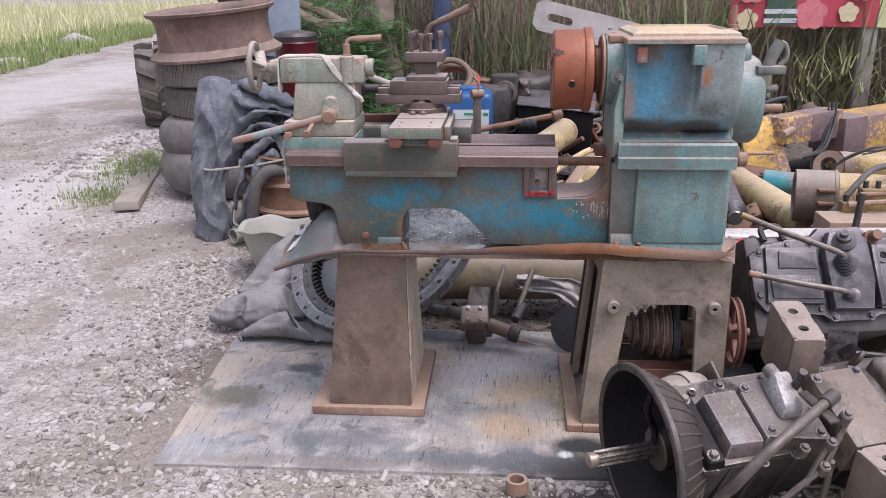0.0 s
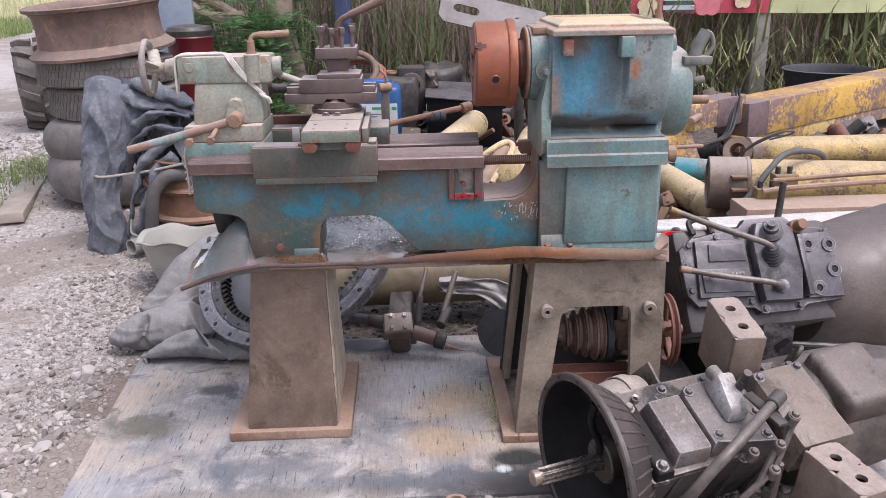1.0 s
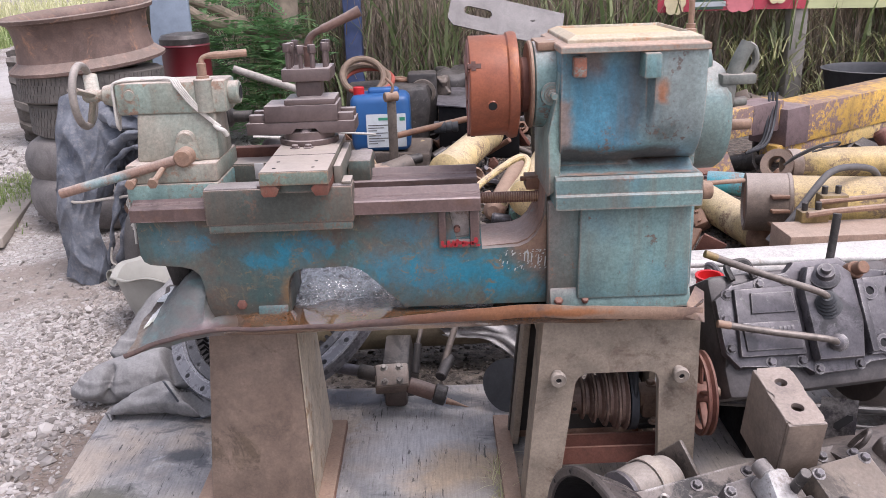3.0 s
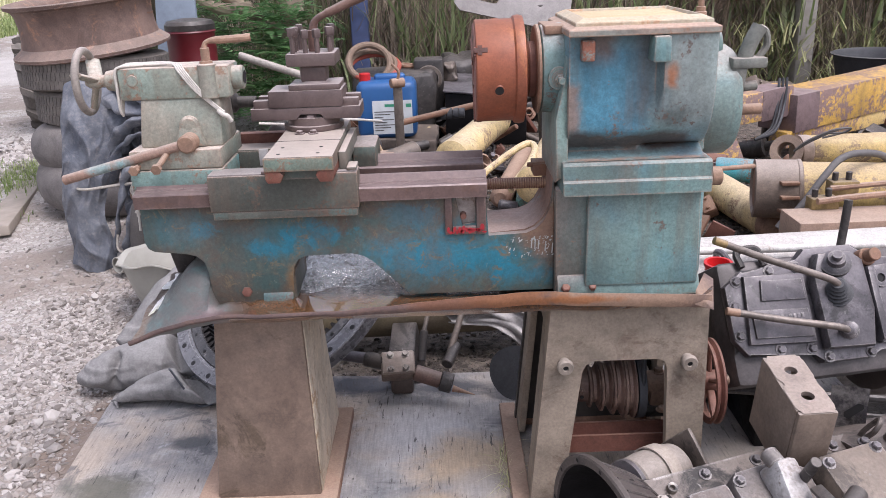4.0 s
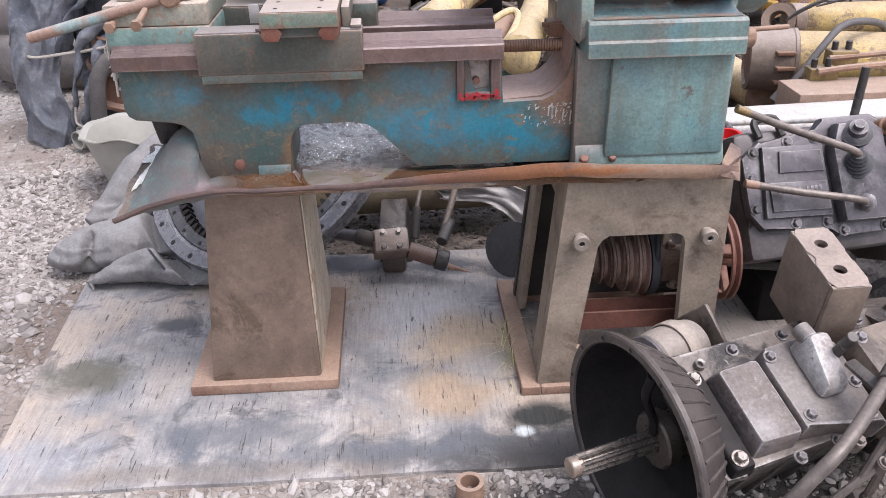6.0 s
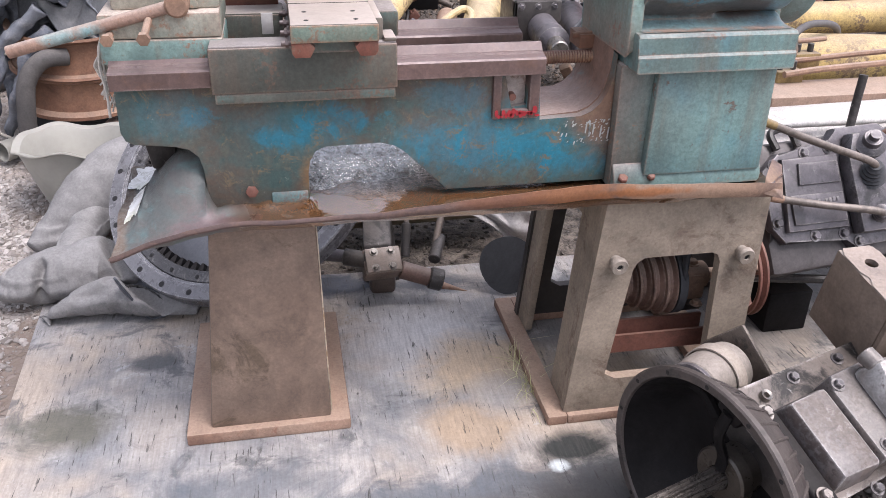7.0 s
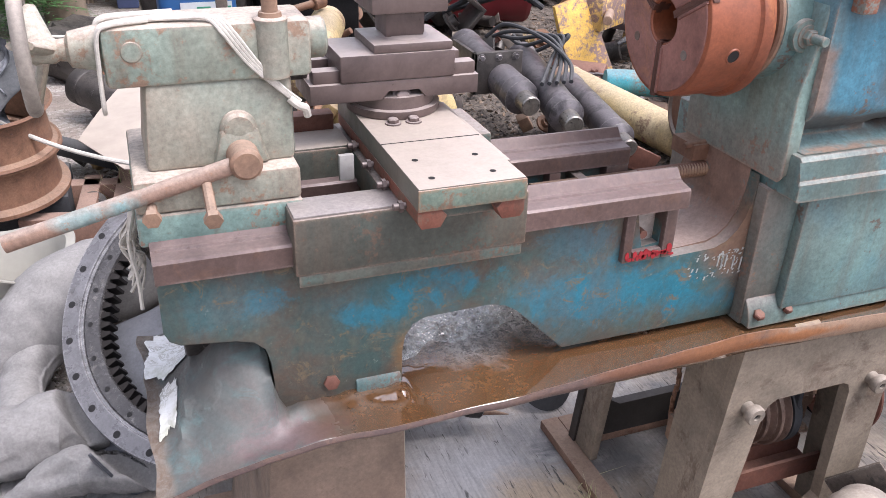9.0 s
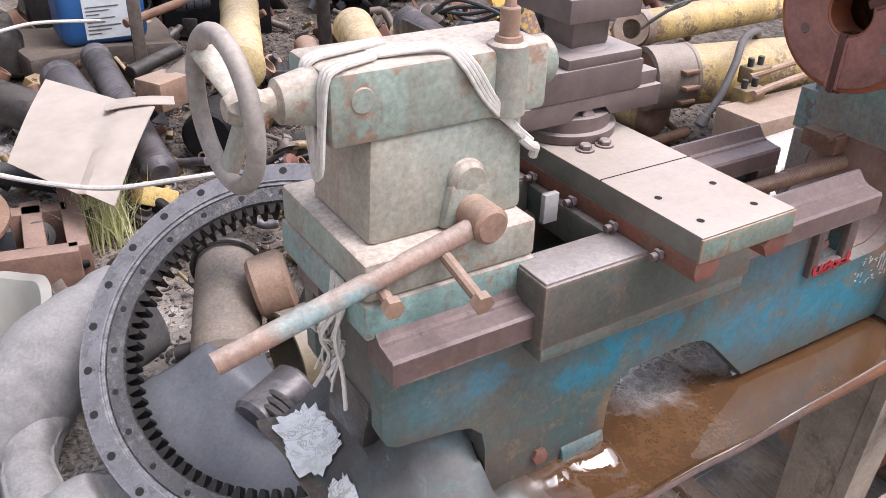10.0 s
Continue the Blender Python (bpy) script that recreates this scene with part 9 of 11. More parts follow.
def build_left_bits():
    bm = B()
    prism(bm, [(-2.86, 5.62), (-2.66, 4.96), (-2.48, 5.03), (-2.62, 5.66)], "z", 0.085, 0.135, 0.006)
    single("stone_slab", bm, plain("pale_slab_stone", (0.58, 0.55, 0.51), 0.9, 0.12, 10, 0.4), "pale flat stone slab beside the track", "slab", (-2.62, 5.25, 0.09), group="slabs by the track")
    bm = B()
    m = Matrix.Translation((-2.185, 4.74, 0.125)) @ Matrix.Rotation(radians(14), 4, "Z")
    box(bm, -0.065, 0.065, -0.46, 0.46, -0.05, 0.0, 0.006, m)
    single("plank", bm, WOODOLD, "weathered grey timber plank lying in the grass", "plank", (-2.17, 4.78, 0.1))
    for x, y, w, h in ((-8.35, 16.2, 0.42, 0.16), (-7.25, 12.1, 0.32, 0.10), (-9.0, 13.2, 0.4, 0.12)):
        bm = B()
        bmesh.ops.create_icosphere(bm, subdivisions=3, radius=1.0, matrix=Matrix.Translation((x, y, 0.15)) @ Matrix.Diagonal((w, w * 0.6, h, 1)))
        rough_up(bm, 0.10, 2.5, x)
        single("boulder", bm, STONEMAT, "pale grey boulder at the edge of the track", "boulder", (x, y, 0.1), group="boulders by the track")
    # red engine cover and blue-grey panel behind the tyres
    t = thing("drum", (-1.375, 5.48, gz(-1.3, 5.5)), "dull red steel drum with a dark dished lid", "drum")
    bm = B()
    spin(bm, (-1.375, 5.48, 0.10), (-1.375, 5.48, 1), [(0, 0), (0, 0.135), (0.26, 0.135), (0.27, 0.140), (0.28, 0.135), (0.55, 0.135), (0.56, 0.140), (0.57, 0.135), (0.77, 0.135), (0.78, 0.142), (0.79, 0.135), (0.79, 0)], 40)
    part("shell", bm, REDBODY, t)
    bm = B()
    spin(bm, (-1.375, 5.48, 0.89), (-1.375, 5.48, 2), [(0, 0), (0, 0.138), (0.03, 0.140), (0.05, 0.125), (0.062, 0.05), (0.062, 0)], 40)
    part("lid", bm, DARKIRON, t, "dark dished lid")
    bm = B()
    hexa(bm, [(-1.72, 5.75, 0.1), (-1.42, 5.75, 0.1), (-1.42, 5.79, 0.1), (-1.72, 5.79, 0.1), (-1.66, 5.9, 1.35), (-1.44, 5.9, 1.35), (-1.44, 5.94, 1.35), (-1.66, 5.94, 1.35)], 0.01)
    single("metal_panel", bm, plain("blue_grey_paint", (0.20, 0.24, 0.29), 0.6), "blue-grey metal panel leaning behind the tyres", "panel", (-1.55, 5.85, 0.1))


build_left_bits()


# ---- scrap behind the machine ----
def build_jerrycan():
    x0, x1, y0, y1 = -0.445, -0.105, 5.30, 5.56
    z0 = 0.255
    z1 = z0 + 0.325
    j = thing("jerrycan", (-0.275, 5.43, z0), "blue plastic jerrycan with a white label and red cap", "jerrycan")
    bm = B()
    box(bm, x0, x1, y0, y1, z0, z1, 0.045, seg=4)
    box(bm, x0 + 0.10, x1 - 0.06, y0 + 0.10, y1 - 0.10, z1 - 0.02, z1 + 0.03, 0.018, seg=3)
    part("body", bm, JERRYBLUE, j)
    bm = B()
    rod(bm, (x0 + 0.05, y0 + 0.1, z1 - 0.01), (x0 + 0.05, y0 + 0.1, z1 + 0.04), 0.032)
    part("cap", bm, REDPLASTIC, j, "red screw cap")
    bm = B()
    box(bm, x0 + 0.09, x1 - 0.025, y0 - 0.003, y0 + 0.001, z0 + 0.03, z0 + 0.22, 0.0)
    lab = part("paper_label", bm, LABELWHITE, j, "white printed label")
    bm = B()
    box(bm, x0 + 0.16, x0 + 0.22, y0 - 0.0045, y0 - 0.0035, z0 + 0.185, z0 + 0.20, 0.0)
    part("green_mark", bm, LABELGREEN, lab)
    bm = B()
    box(bm, x1 - 0.06, x1 - 0.03, y0 - 0.0045, y0 - 0.0035, z0 + 0.18, z0 + 0.20, 0.0)
    part("green_mark", bm, LABELGREEN, lab)
    for k in range(8):
        bm = B()
        box(bm, x0 + 0.10, x0 + 0.15 + 0.10 * ((k * 7) % 5) / 5, y0 - 0.0045, y0 - 0.0035, z0 + 0.05 + 0.015 * k, z0 + 0.055 + 0.015 * k, 0.0)
        part("print_line", bm, GREYHOSE, lab)
    bm = B()
    box(bm, -0.6, 0.0, 5.26, 5.70, 0.09, z0, 0.02)
    rough_up(sub(bm, 3), 0.03, 6)
    single("soil_bank", bm, metal_mat("dark_soil", (0.07, 0.055, 0.045), (0.14, 0.11, 0.09), 20, 0.95, 0.0, 0.5, (0.22, 0.17, 0.13), bump=0.8), "low bank of dark soil under the jerrycan", "soil", (-0.27, 5.5, 0.1))
    # upright rusty rod clamp before the can
    t = thing("steel_link", (-0.197, 5.1, 0.1), "upright rusty steel link with a pivot bolt", "link")
    bm = B()
    box(bm, -0.222, -0.172, 5.10, 5.115, 0.10, 0.62, 0.006)
    part("bar", bm, GEARTAN, t)
    bm = B()
    rod(bm, (-0.232, 5.09, 0.60), (-0.162, 5.12, 0.60), 0.026)
    tube(bm, [(-0.197, 5.1, 0.61), (-0.187, 5.1, 0.66), (-0.222, 5.11, 0.70)], 0.008, 8)
    part("pivot", bm, RUSTPALE, t)


build_jerrycan()


def build_cylinders():
    cyl_body("hydraulic_cylinder", (0.36, 5.52, 0.30), (0.08, 4.72, 0.27), 0.085, CREAM, "cream-yellow hydraulic cylinder lying in scrap")
    cyl_body("hydraulic_cylinder", (0.66, 4.95, 0.30), (0.44, 4.18, 0.26), 0.085, CREAM, "cream-yellow cylinder with a pipe along it")
    cyl_body("hydraulic_cylinder", (0.50, 5.1, 0.20), (0.30, 4.35, 0.16), 0.05, PINKDUST, "dusty pink-brown ram with a grey rod", rod_mat=GEARGREY)
    cyl_body("hydraulic_cylinder", (0.46, 4.9, 0.17), (0.40, 4.3, 0.15), 0.035, TEALPAINT, "slim grey-green ram among cylinders")
    bm = B()
    tube(bm, [(0.20, 4.22, 0.30), (0.26, 4.28, 0.33), (0.38, 4.36, 0.39), (0.44, 4.40, 0.40), (0.46, 4.36, 0.38), (0.42, 4.28, 0.33), (0.36, 4.20, 0.28), (0.33, 4.14, 0.25)], 0.016, 10)
    single("steel_pipe", bm, CREAM, "bent cream-painted steel pipe", "pipe", (0.33, 4.27, 0.25))
    # dark cylinder pair with clamp plate
    for (a, b), r in ((((0.725, 4.60, 0.40), (0.72, 4.02, 0.345)), 0.062), (((0.92, 4.45, 0.37), (0.835, 3.88, 0.31)), 0.062), (((1.07, 4.3, 0.28), (1.015, 3.80, 0.235)), 0.056)):
        cyl_body("hydraulic_cylinder", a, b, r, GEARGREY, "dark greasy cylinder with a bright rod end", rod_len=0.09, rod_r=r * 0.6, group="dark cylinders")
    t = thing("clamp_plate", (0.70, 4.2, 0.25), "dark bolted clamp plate across the cylinders", "plate")
    bm = B()
    box(bm, 0.60, 0.80, 4.19, 4.215, 0.31, 0.47, 0.004)
    box(bm, 0.60, 0.615, 4.19, 4.42, 0.31, 0.47, 0.004)
    part("plate", bm, DARKIRON, t)
    for x in (0.63, 0.70, 0.77):
        bm = B()
        hexbolt(bm, (x, 4.19, 0.45), (0, -1, 0), 0.011, 0.01)
        part("bolt", bm, GEARGREY, t)
    for s in range(5):
        bm = B()
        o = 0.03 * s
        tube(bm, [(0.78 + o, 4.5, 0.45), (0.82 + o, 4.40, 0.52 - o), (0.90 + o, 4.25, 0.50), (0.95, 4.10 + o, 0.44), (0.90 - o, 3.98, 0.40)], 0.008, 8)
        single("hose", bm, RUBBER, "black hose looped over the dark cylinders", "hose", (0.88, 4.25, 0.4), group="black hoses")
    # near yellow cylinder, cyan bottle, far pair
    cyl_body("hydraulic_cylinder", (1.22, 4.62, 0.20), (1.42, 3.86, 0.13), 0.078, CREAM, "dusty cream cylinder with a brown end", caps=RUSTPALE)
    cyl_body("gas_bottle", (1.72, 4.30, 0.225), (1.33, 4.44, 0.235), 0.056, CYAN, "bright cyan gas bottle half hidden in scrap", "gas bottle", gland=False, group="")
    cyl_body("hydraulic_cylinder", (1.625, 4.25, 0.35), (3.2, 4.34, 0.335), 0.072, YELLOW, "long yellow hydraulic cylinder with a ring eye", eye=True, gland=False, caps=metal_mat("brown_eye_steel", (0.24, 0.17, 0.125), (0.31, 0.225, 0.17), 9, 0.7, 0.1, 0.5))
    for s in (0.0, 0.02):
        bm = B()
        tube(bm, [(1.585, 4.18, 0.37), (1.625 + s, 4.15, 0.42), (1.725 + s, 4.13, 0.47), (1.805, 4.14, 0.472), (1.785, 4.16, 0.45), (1.705, 4.18, 0.425 + s)], 0.005, 6)
        single("wire_loop", bm, GREYHOSE, "bent wire loop stuck in the cylinder eye", "wire", (1.76, 4.18, 0.37), group="wire loops")
    c = cyl_body("hydraulic_cylinder", (1.30, 3.84, 0.305), (2.9, 3.42, 0.325), 0.110, YELLOW, "thick peeling yellow cylinder with a brown steel base", caps=RUSTY, gland=False)
    bm = B()
    spin(bm, (1.287, 3.8435, 0.305), (2.9, 3.42, 0.325), [(0.03, 0), (0.02, 0.09), (0, 0.100), (0.004, 0.118), (0.16, 0.118), (0.164, 0.121), (0.176, 0.121), (0.180, 0.112), (0.180, 0)], 40)
    part("base_sleeve", bm, metal_mat("brown_sleeve", (0.20, 0.15, 0.115), (0.26, 0.195, 0.15), 9, 0.75, 0.1, 0.5), c, "brown steel base sleeve")
    for k in range(3):
        bm = B()
        box(bm, 1.345, 1.415, 3.678 + 0.012 * abs(k - 1), 3.745, 0.242 + 0.055 * k, 0.256 + 0.055 * k, 0.003)
        part("weld_lug", bm, RUSTY, c)
    # ribbed hose over the thick cylinder
    bm = B()
    pts = curve_pts([(1.306, 3.55, 0.245), (1.37, 3.55, 0.320), (1.455, 3.58, 0.420), (1.53, 3.63, 0.468), (1.62, 3.67, 0.478), (1.76, 3.75, 0.44), (1.86, 3.85, 0.33)], 16)
    tube(bm, pts, 0.013, 14, smooth=False, radii=lambda t: 0.0135 + 0.003 * math.sin(t * (len(pts) - 1) * math.pi))
    rod(bm, (1.29, 3.55, 0.225), (1.315, 3.55, 0.258), 0.020)
    single("ribbed_hose", bm, GREYHOSE, "ribbed grey hose bent over the yellow cylinder", "hose", (1.4, 3.6, 0.2))
    # pipes and valve blocks in front of it
    bm = B()
    tube(bm, [(1.44, 3.50, 0.392), (1.58, 3.51, 0.398), (1.8, 3.53, 0.404), (2.3, 3.58, 0.41)], 0.011, 8)
    single("steel_pipe", bm, RUSTPALE, "thin rusty steel pipe", "pipe", (1.8, 3.5, 0.38), group="thin pipes")
    bm = B()
    tube(bm, [(1.36, 3.41, 0.372), (1.55, 3.43, 0.382), (2.2, 3.5, 0.39)], 0.012, 8)
    single("steel_pipe", bm, RUSTPALE, "thin rusty steel pipe", "pipe", (1.8, 3.45, 0.36), group="thin pipes")
    for x, y, z in ((1.40, 3.46, 0.345), (1.50, 3.53, 0.385)):
        v = thing("valve", (x, y, z - 0.03), "rusty brown valve block with two studs", "valve", "valve blocks")
        bm = B()
        box(bm, x - 0.05, x + 0.05, y - 0.03, y + 0.03, z - 0.03, z + 0.03, 0.005)
        part("block", bm, BRASS, v)
        for s in (-0.03, 0.02):
            bm = B()
            rod(bm, (x + s, y, z + 0.03), (x + s, y, z + 0.06), 0.011, seg=12)
            part("stud", bm, DARKIRON, v)
    bm = B()
    box(bm, 1.25, 2.4, 3.28, 3.46, 0.18, 0.335, 0.006, Matrix.Rotation(radians(0), 4, "Z"))
    single("steel_beam", bm, metal_mat("pinkish_rust_plate", (0.36, 0.25, 0.18), (0.28, 0.18, 0.13), 6, 0.8, 0.0, 0.7, (0.46, 0.35, 0.27), bump=0.2), "dusty pink-brown steel beam below the pipes", "beam", (1.8, 3.37, 0.18))


build_cylinders()


def build_beam():
    b = thing("boom_arm", (2.4, 5.5, 0.15), "peeling yellow box-section boom arm lying on scrap", "boom arm")

    def seg(name, A, C, h0, h1, w, mat, label=""):
        A, C = Vector(A), Vector(C)
        d = (C - A).normalized()
        s = Vector((-d.y, d.x, 0)).normalized() * w
        bm = B()
        hexa(bm, [A - s - Vector((0, 0, h0)), C - s - Vector((0, 0, h1)), C + s - Vector((0, 0, h1)), A + s - Vector((0, 0, h0)), A - s * 0.96, C - s * 0.96, C + s, A + s], 0.006)
        return part(name, bm, mat, b, label)
    seg("neck", (1.50, 4.92, 0.49), (1.92, 5.18, 0.505), 0.15, 0.16, 0.07, BEAMYEL)
    seg("main_box", (1.90, 5.17, 0.455), (4.2, 6.6, 0.525), 0.20, 0.22, 0.12, BEAMYEL)
    seg("lower_flange", (1.88, 5.10, 0.26), (4.2, 6.53, 0.31), 0.09, 0.09, 0.06, BEAMYEL)
    BAND = metal_mat("purple_brown_primer", (0.17, 0.115, 0.115), (0.235, 0.165, 0.155), 8, 0.65, 0.05, 0.5, (0.34, 0.27, 0.25), spots=(0.11, 0.075, 0.07), bump=0.3)
    seg("end_band", (1.892, 5.165, 0.458), (2.06, 5.27, 0.463), 0.206, 0.208, 0.124, BAND, "purple-brown primer band")
    seg("neck_band", (1.70, 5.044, 0.500), (1.885, 5.158, 0.507), 0.165, 0.168, 0.074, BAND, "purple-brown primer band")
    bm = B()
    hexa(bm, [(1.36, 4.78, 0.14), (1.62, 4.82, 0.14), (1.62, 4.86, 0.14), (1.36, 4.84, 0.14), (1.30, 4.9, 0.46), (1.50, 4.95, 0.50), (1.50, 4.98, 0.50), (1.30, 4.93, 0.46)], 0.004)
    part("side_plate", bm, BEAMYEL, b, "peeling yellow side plate")
    bm = B()
    rod(bm, (1.60, 4.90, 0.42), (1.50, 4.75, 0.42), 0.022)
    part("pin", bm, RUSTPALE, b)
    for k in range(3):
        bm = B()
        tube(bm, [(1.86 + 0.02 * k, 5.10, 0.55), (1.84 + 0.02 * k, 5.05, 0.42), (1.80, 5.0 - 0.03 * k, 0.30), (1.70, 4.95, 0.25)], 0.008, 8)
        part("cable", bm, RUBBER, b)
    tub = thing("tub", (3.05, 6.35, 0.2), "round black plastic tub behind the boom", "tub")
    bm = B()
    spin(bm, (3.08, 6.4, 0.20), (3.08, 6.4, 1), [(0, 0), (0, 0.26), (0.27, 0.315), (0.29, 0.335), (0.295, 0.32), (0.27, 0.30), (0.02, 0.25), (0.02, 0)], 48)
    part("bowl", bm, RUBBER, tub)
    # heaps of dark parts below the boom
    r = random.Random(21)
    for k in range(26):
        x, y = 1.3 + 2.2 * r.random(), 4.45 + 1.1 * r.random()
        scrap_piece(r, x, y, 0.11 + 0.10 * r.random(), 0.05 + 0.07 * r.random(), r.choice((RUSTY, DARKIRON, REDRUST, GEARGREY, DARKIRON)))


def scrap_piece(r, x, y, z, s, mat):
    """One of several kinds of machine scrap: flange, bar, bracket, elbow, block or cylinder."""
    k = r.randrange(6)
    M = Matrix.Translation((x, y, z)) @ Euler((r.random() * 2 - 1, r.random() * 2 - 1, r.random() * 6)).to_matrix().to_4x4()
    bm = B()
    if k == 0:
        spin(bm, M @ Vector((0, 0, 0)), M @ Vector((0, 0, 1)), [(0, s * 0.4), (0, s), (s * 0.25, s), (s * 0.3, s * 0.6), (s * 0.8, s * 0.55), (s * 0.8, s * 0.4)], 24, closed=True)
        nm, lab = "flange", "round rusty flange in the scrap"
    elif k == 1:
        rod(bm, M @ Vector((-s * 2, 0, 0)), M @ Vector((s * 2, 0, 0)), s * 0.28)
        nm, lab = "steel_bar", "round steel bar in the scrap"
    elif k == 2:
        box(bm, -s, s, -s * 0.7, s * 0.7, -s * 0.1, s * 0.1, 0.004, M)
        box(bm, -s, -s * 0.8, -s * 0.7, s * 0.7, 0, s * 1.2, 0.004, M)
        nm, lab = "bracket", "bent rusty bracket in the scrap"
    elif k == 3:
        tube(bm, [M @ Vector(p) for p in ((-s * 1.5, 0, 0), (-s * 0.5, 0, 0), (s * 0.4, s * 0.3, 0), (s * 0.6, s * 1.2, 0.1 * s))], s * 0.3, 12)
        nm, lab = "pipe_elbow", "dirty pipe elbow in the scrap"
    elif k == 4:
        box(bm, -s, s, -s * 0.6, s * 0.6, -s * 0.5, s * 0.5, s * 0.12, M)
        for q in (-1, 1):
            hexbolt(bm, M @ Vector((q * s * 0.6, 0, s * 0.5)), M.to_3x3() @ Vector((0, 0, 1)), s * 0.16, s * 0.16)
        nm, lab = "casting", "small bolted casting in the scrap"
    else:
        spin(bm, M @ Vector((-s * 1.4, 0, 0)), M @ Vector((1, 0, 0)), [(0, 0), (0, s * 0.4), (s * 0.2, s * 0.55), (s * 1.8, s * 0.55), (s * 1.85, s * 0.3), (s * 2.6, s * 0.28), (s * 2.6, 0)], 24)
        nm, lab = "small_cylinder", "short dirty cylinder in the scrap"
    lo = min(v.co.z for v in bm.verts)
    g = gz(x, y)
    if lo > g + 0.01:
        for v in bm.verts:
            v.co.z -= (lo - g) * 0.7
    return single(nm, bm, mat, lab, "scrap metal", (x, y, g), group="scrap heap")


build_beam()


def build_mid_scrap():
    r = random.Random(5)
    # loose parts over the dirt between the machine and the fence
    for k in range(150):
        x, y = -0.75 + 2.3 * r.random(), 3.35 + 2.6 * r.random()
        if y < 3.6 and x > 0.6:
            continue
        scrap_piece(r, x, y, gz(x, y) + 0.03 + 0.06 * r.random(), 0.03 + 0.045 * r.random(), r.choice((RUSTY, DARKIRON, REDRUST, GEARGREY, RUSTPALE, DARKIRON, BRASS, GEARTAN, YELLOW if r.random() < 0.3 else RUSTY)))
    for k in range(30):
        x, y = -0.6 + 2.6 * r.random(), 5.7 + 1.0 * r.random()
        scrap_piece(r, x, y, gz(x, y) + 0.08 + 0.2 * r.random(), 0.06 + 0.08 * r.random(), r.choice((RUSTY, DARKIRON, REDRUST, DARKIRON)))
    for k in range(150):
        x, y = -0.78 + 1.15 * r.random(), 3.55 + 1.8 * r.random()
        scrap_piece(r, x, y, gz(x, y) + 0.06 + 0.10 * r.random(), 0.018 + 0.034 * r.random(), r.choice((RUSTY, DARKIRON, GEARGREY, GEARTAN, RUSTPALE, DARKIRON, TEALPAINT, BLACKOIL, BRASS)))
    # cardboard
    bm = B()
    sheet(bm, 6, 6, lambda u, v: Vector((-0.50 + 0.20 * u + 0.03 * v, 4.30 + 0.13 * v - 0.05 * u, 0.345 + 0.01 * math.sin(u * 3) - 0.02 * v)), 0.003)
    single("cardboard_flap", bm, CARD, "torn pale cardboard flap on a larger sheet", "cardboard", (-0.4, 4.33, 0.33), smooth=20)
    bm = B()
    A, Bp, Cp, D = Vector((-0.80, 4.20, 0.27)), Vector((-0.60, 4.72, 0.33)), Vector((-0.36, 4.26, 0.33)), Vector((-0.60, 3.80, 0.25))
    sheet(bm, 12, 12, lambda u, v: (A * (1 - u) * (1 - v) + Bp * u * (1 - v) + Cp * u * v + D * (1 - u) * v) + Vector((0, 0, 0.012 * math.sin(u * 3.1) + (0.012 if v > 0.72 else 0))), 0.004)
    single("cardboard_sheet", bm, CARD, "pale folded cardboard sheet thrown over scrap", "cardboard", (-0.58, 4.25, 0.25), smooth=20)
    # red-brown channel frame
    f = thing("channel_frame", (-0.8, 4.0, 0.05), "red-brown welded channel frame on the ground", "frame")
    for a, b in (((-0.98, 3.90), (-0.70, 3.84)), ((-0.88, 4.14), (-0.68, 4.10)), ((-0.70, 3.84), (-0.66, 4.24)), ((-0.80, 3.88), (-0.77, 4.18))):
        bm = B()
        d = (Vector(b) - Vector(a)).normalized()
        L = (Vector(b) - Vector(a)).length
        m = Matrix.Translation((*a, 0.10)) @ Matrix.Rotation(math.atan2(d.y, d.x), 4, "Z")
        box(bm, 0, L, -0.028, 0.028, -0.055, 0.055, 0.004, m)
        part("channel", bm, metal_mat("dusty_red_channel", (0.24, 0.135, 0.10), (0.30, 0.18, 0.13), 10, 0.8, 0.0, 0.6, (0.37, 0.27, 0.22)) if not f.children else f.children[0].data.materials[0], f)
    cyl_body("hydraulic_cylinder", (-0.36, 5.15, 0.26), (-0.40, 4.15, 0.18), 0.055, GEARGREY, "grey-green dusty ram beside the cardboard")
    cyl_body("hydraulic_cylinder", (-0.52, 5.0, 0.24), (-0.50, 4.55, 0.22), 0.07, GEARGREY, "short dusty grey cylinder in scrap", gland=False)
    cyl_body("oil_filter", (-0.80, 4.92, 0.25), (-0.62, 4.72, 0.20), 0.075, DARKIRON, "dark round filter can", "filter", gland=False, group="")
    cyl_body("hydraulic_cylinder", (-0.95, 4.45, 0.20), (-0.62, 4.25, 0.14), 0.035, RUBBER, "dark round bar beside the frame", gland=False)
    t = thing("pump_block", (-0.28, 4.5, 0.2), "rusty pink steel block with a round port", "block")
    bm = B()
    box(bm, -0.05, 0.08, -0.06, 0.06, -0.05, 0.05, 0.006, Matrix.Translation((-0.28, 4.52, 0.30)) @ Matrix.Rotation(0.5, 4, "Z"))
    part("block", bm, RUSTPALE, t)
    bm = B()
    rod(bm, (-0.24, 4.55, 0.30), (-0.10, 4.66, 0.33), 0.05)
    part("port", bm, GEARTAN, t)
    bm = B()
    rod(bm, (-0.20, 4.3, 0.20), (-0.08, 4.5, 0.18), 0.085)
    single("casting", bm, BLACKOIL, "round black oily casting in the scrap", "casting", (-0.14, 4.4, 0.1))
    bm = B()
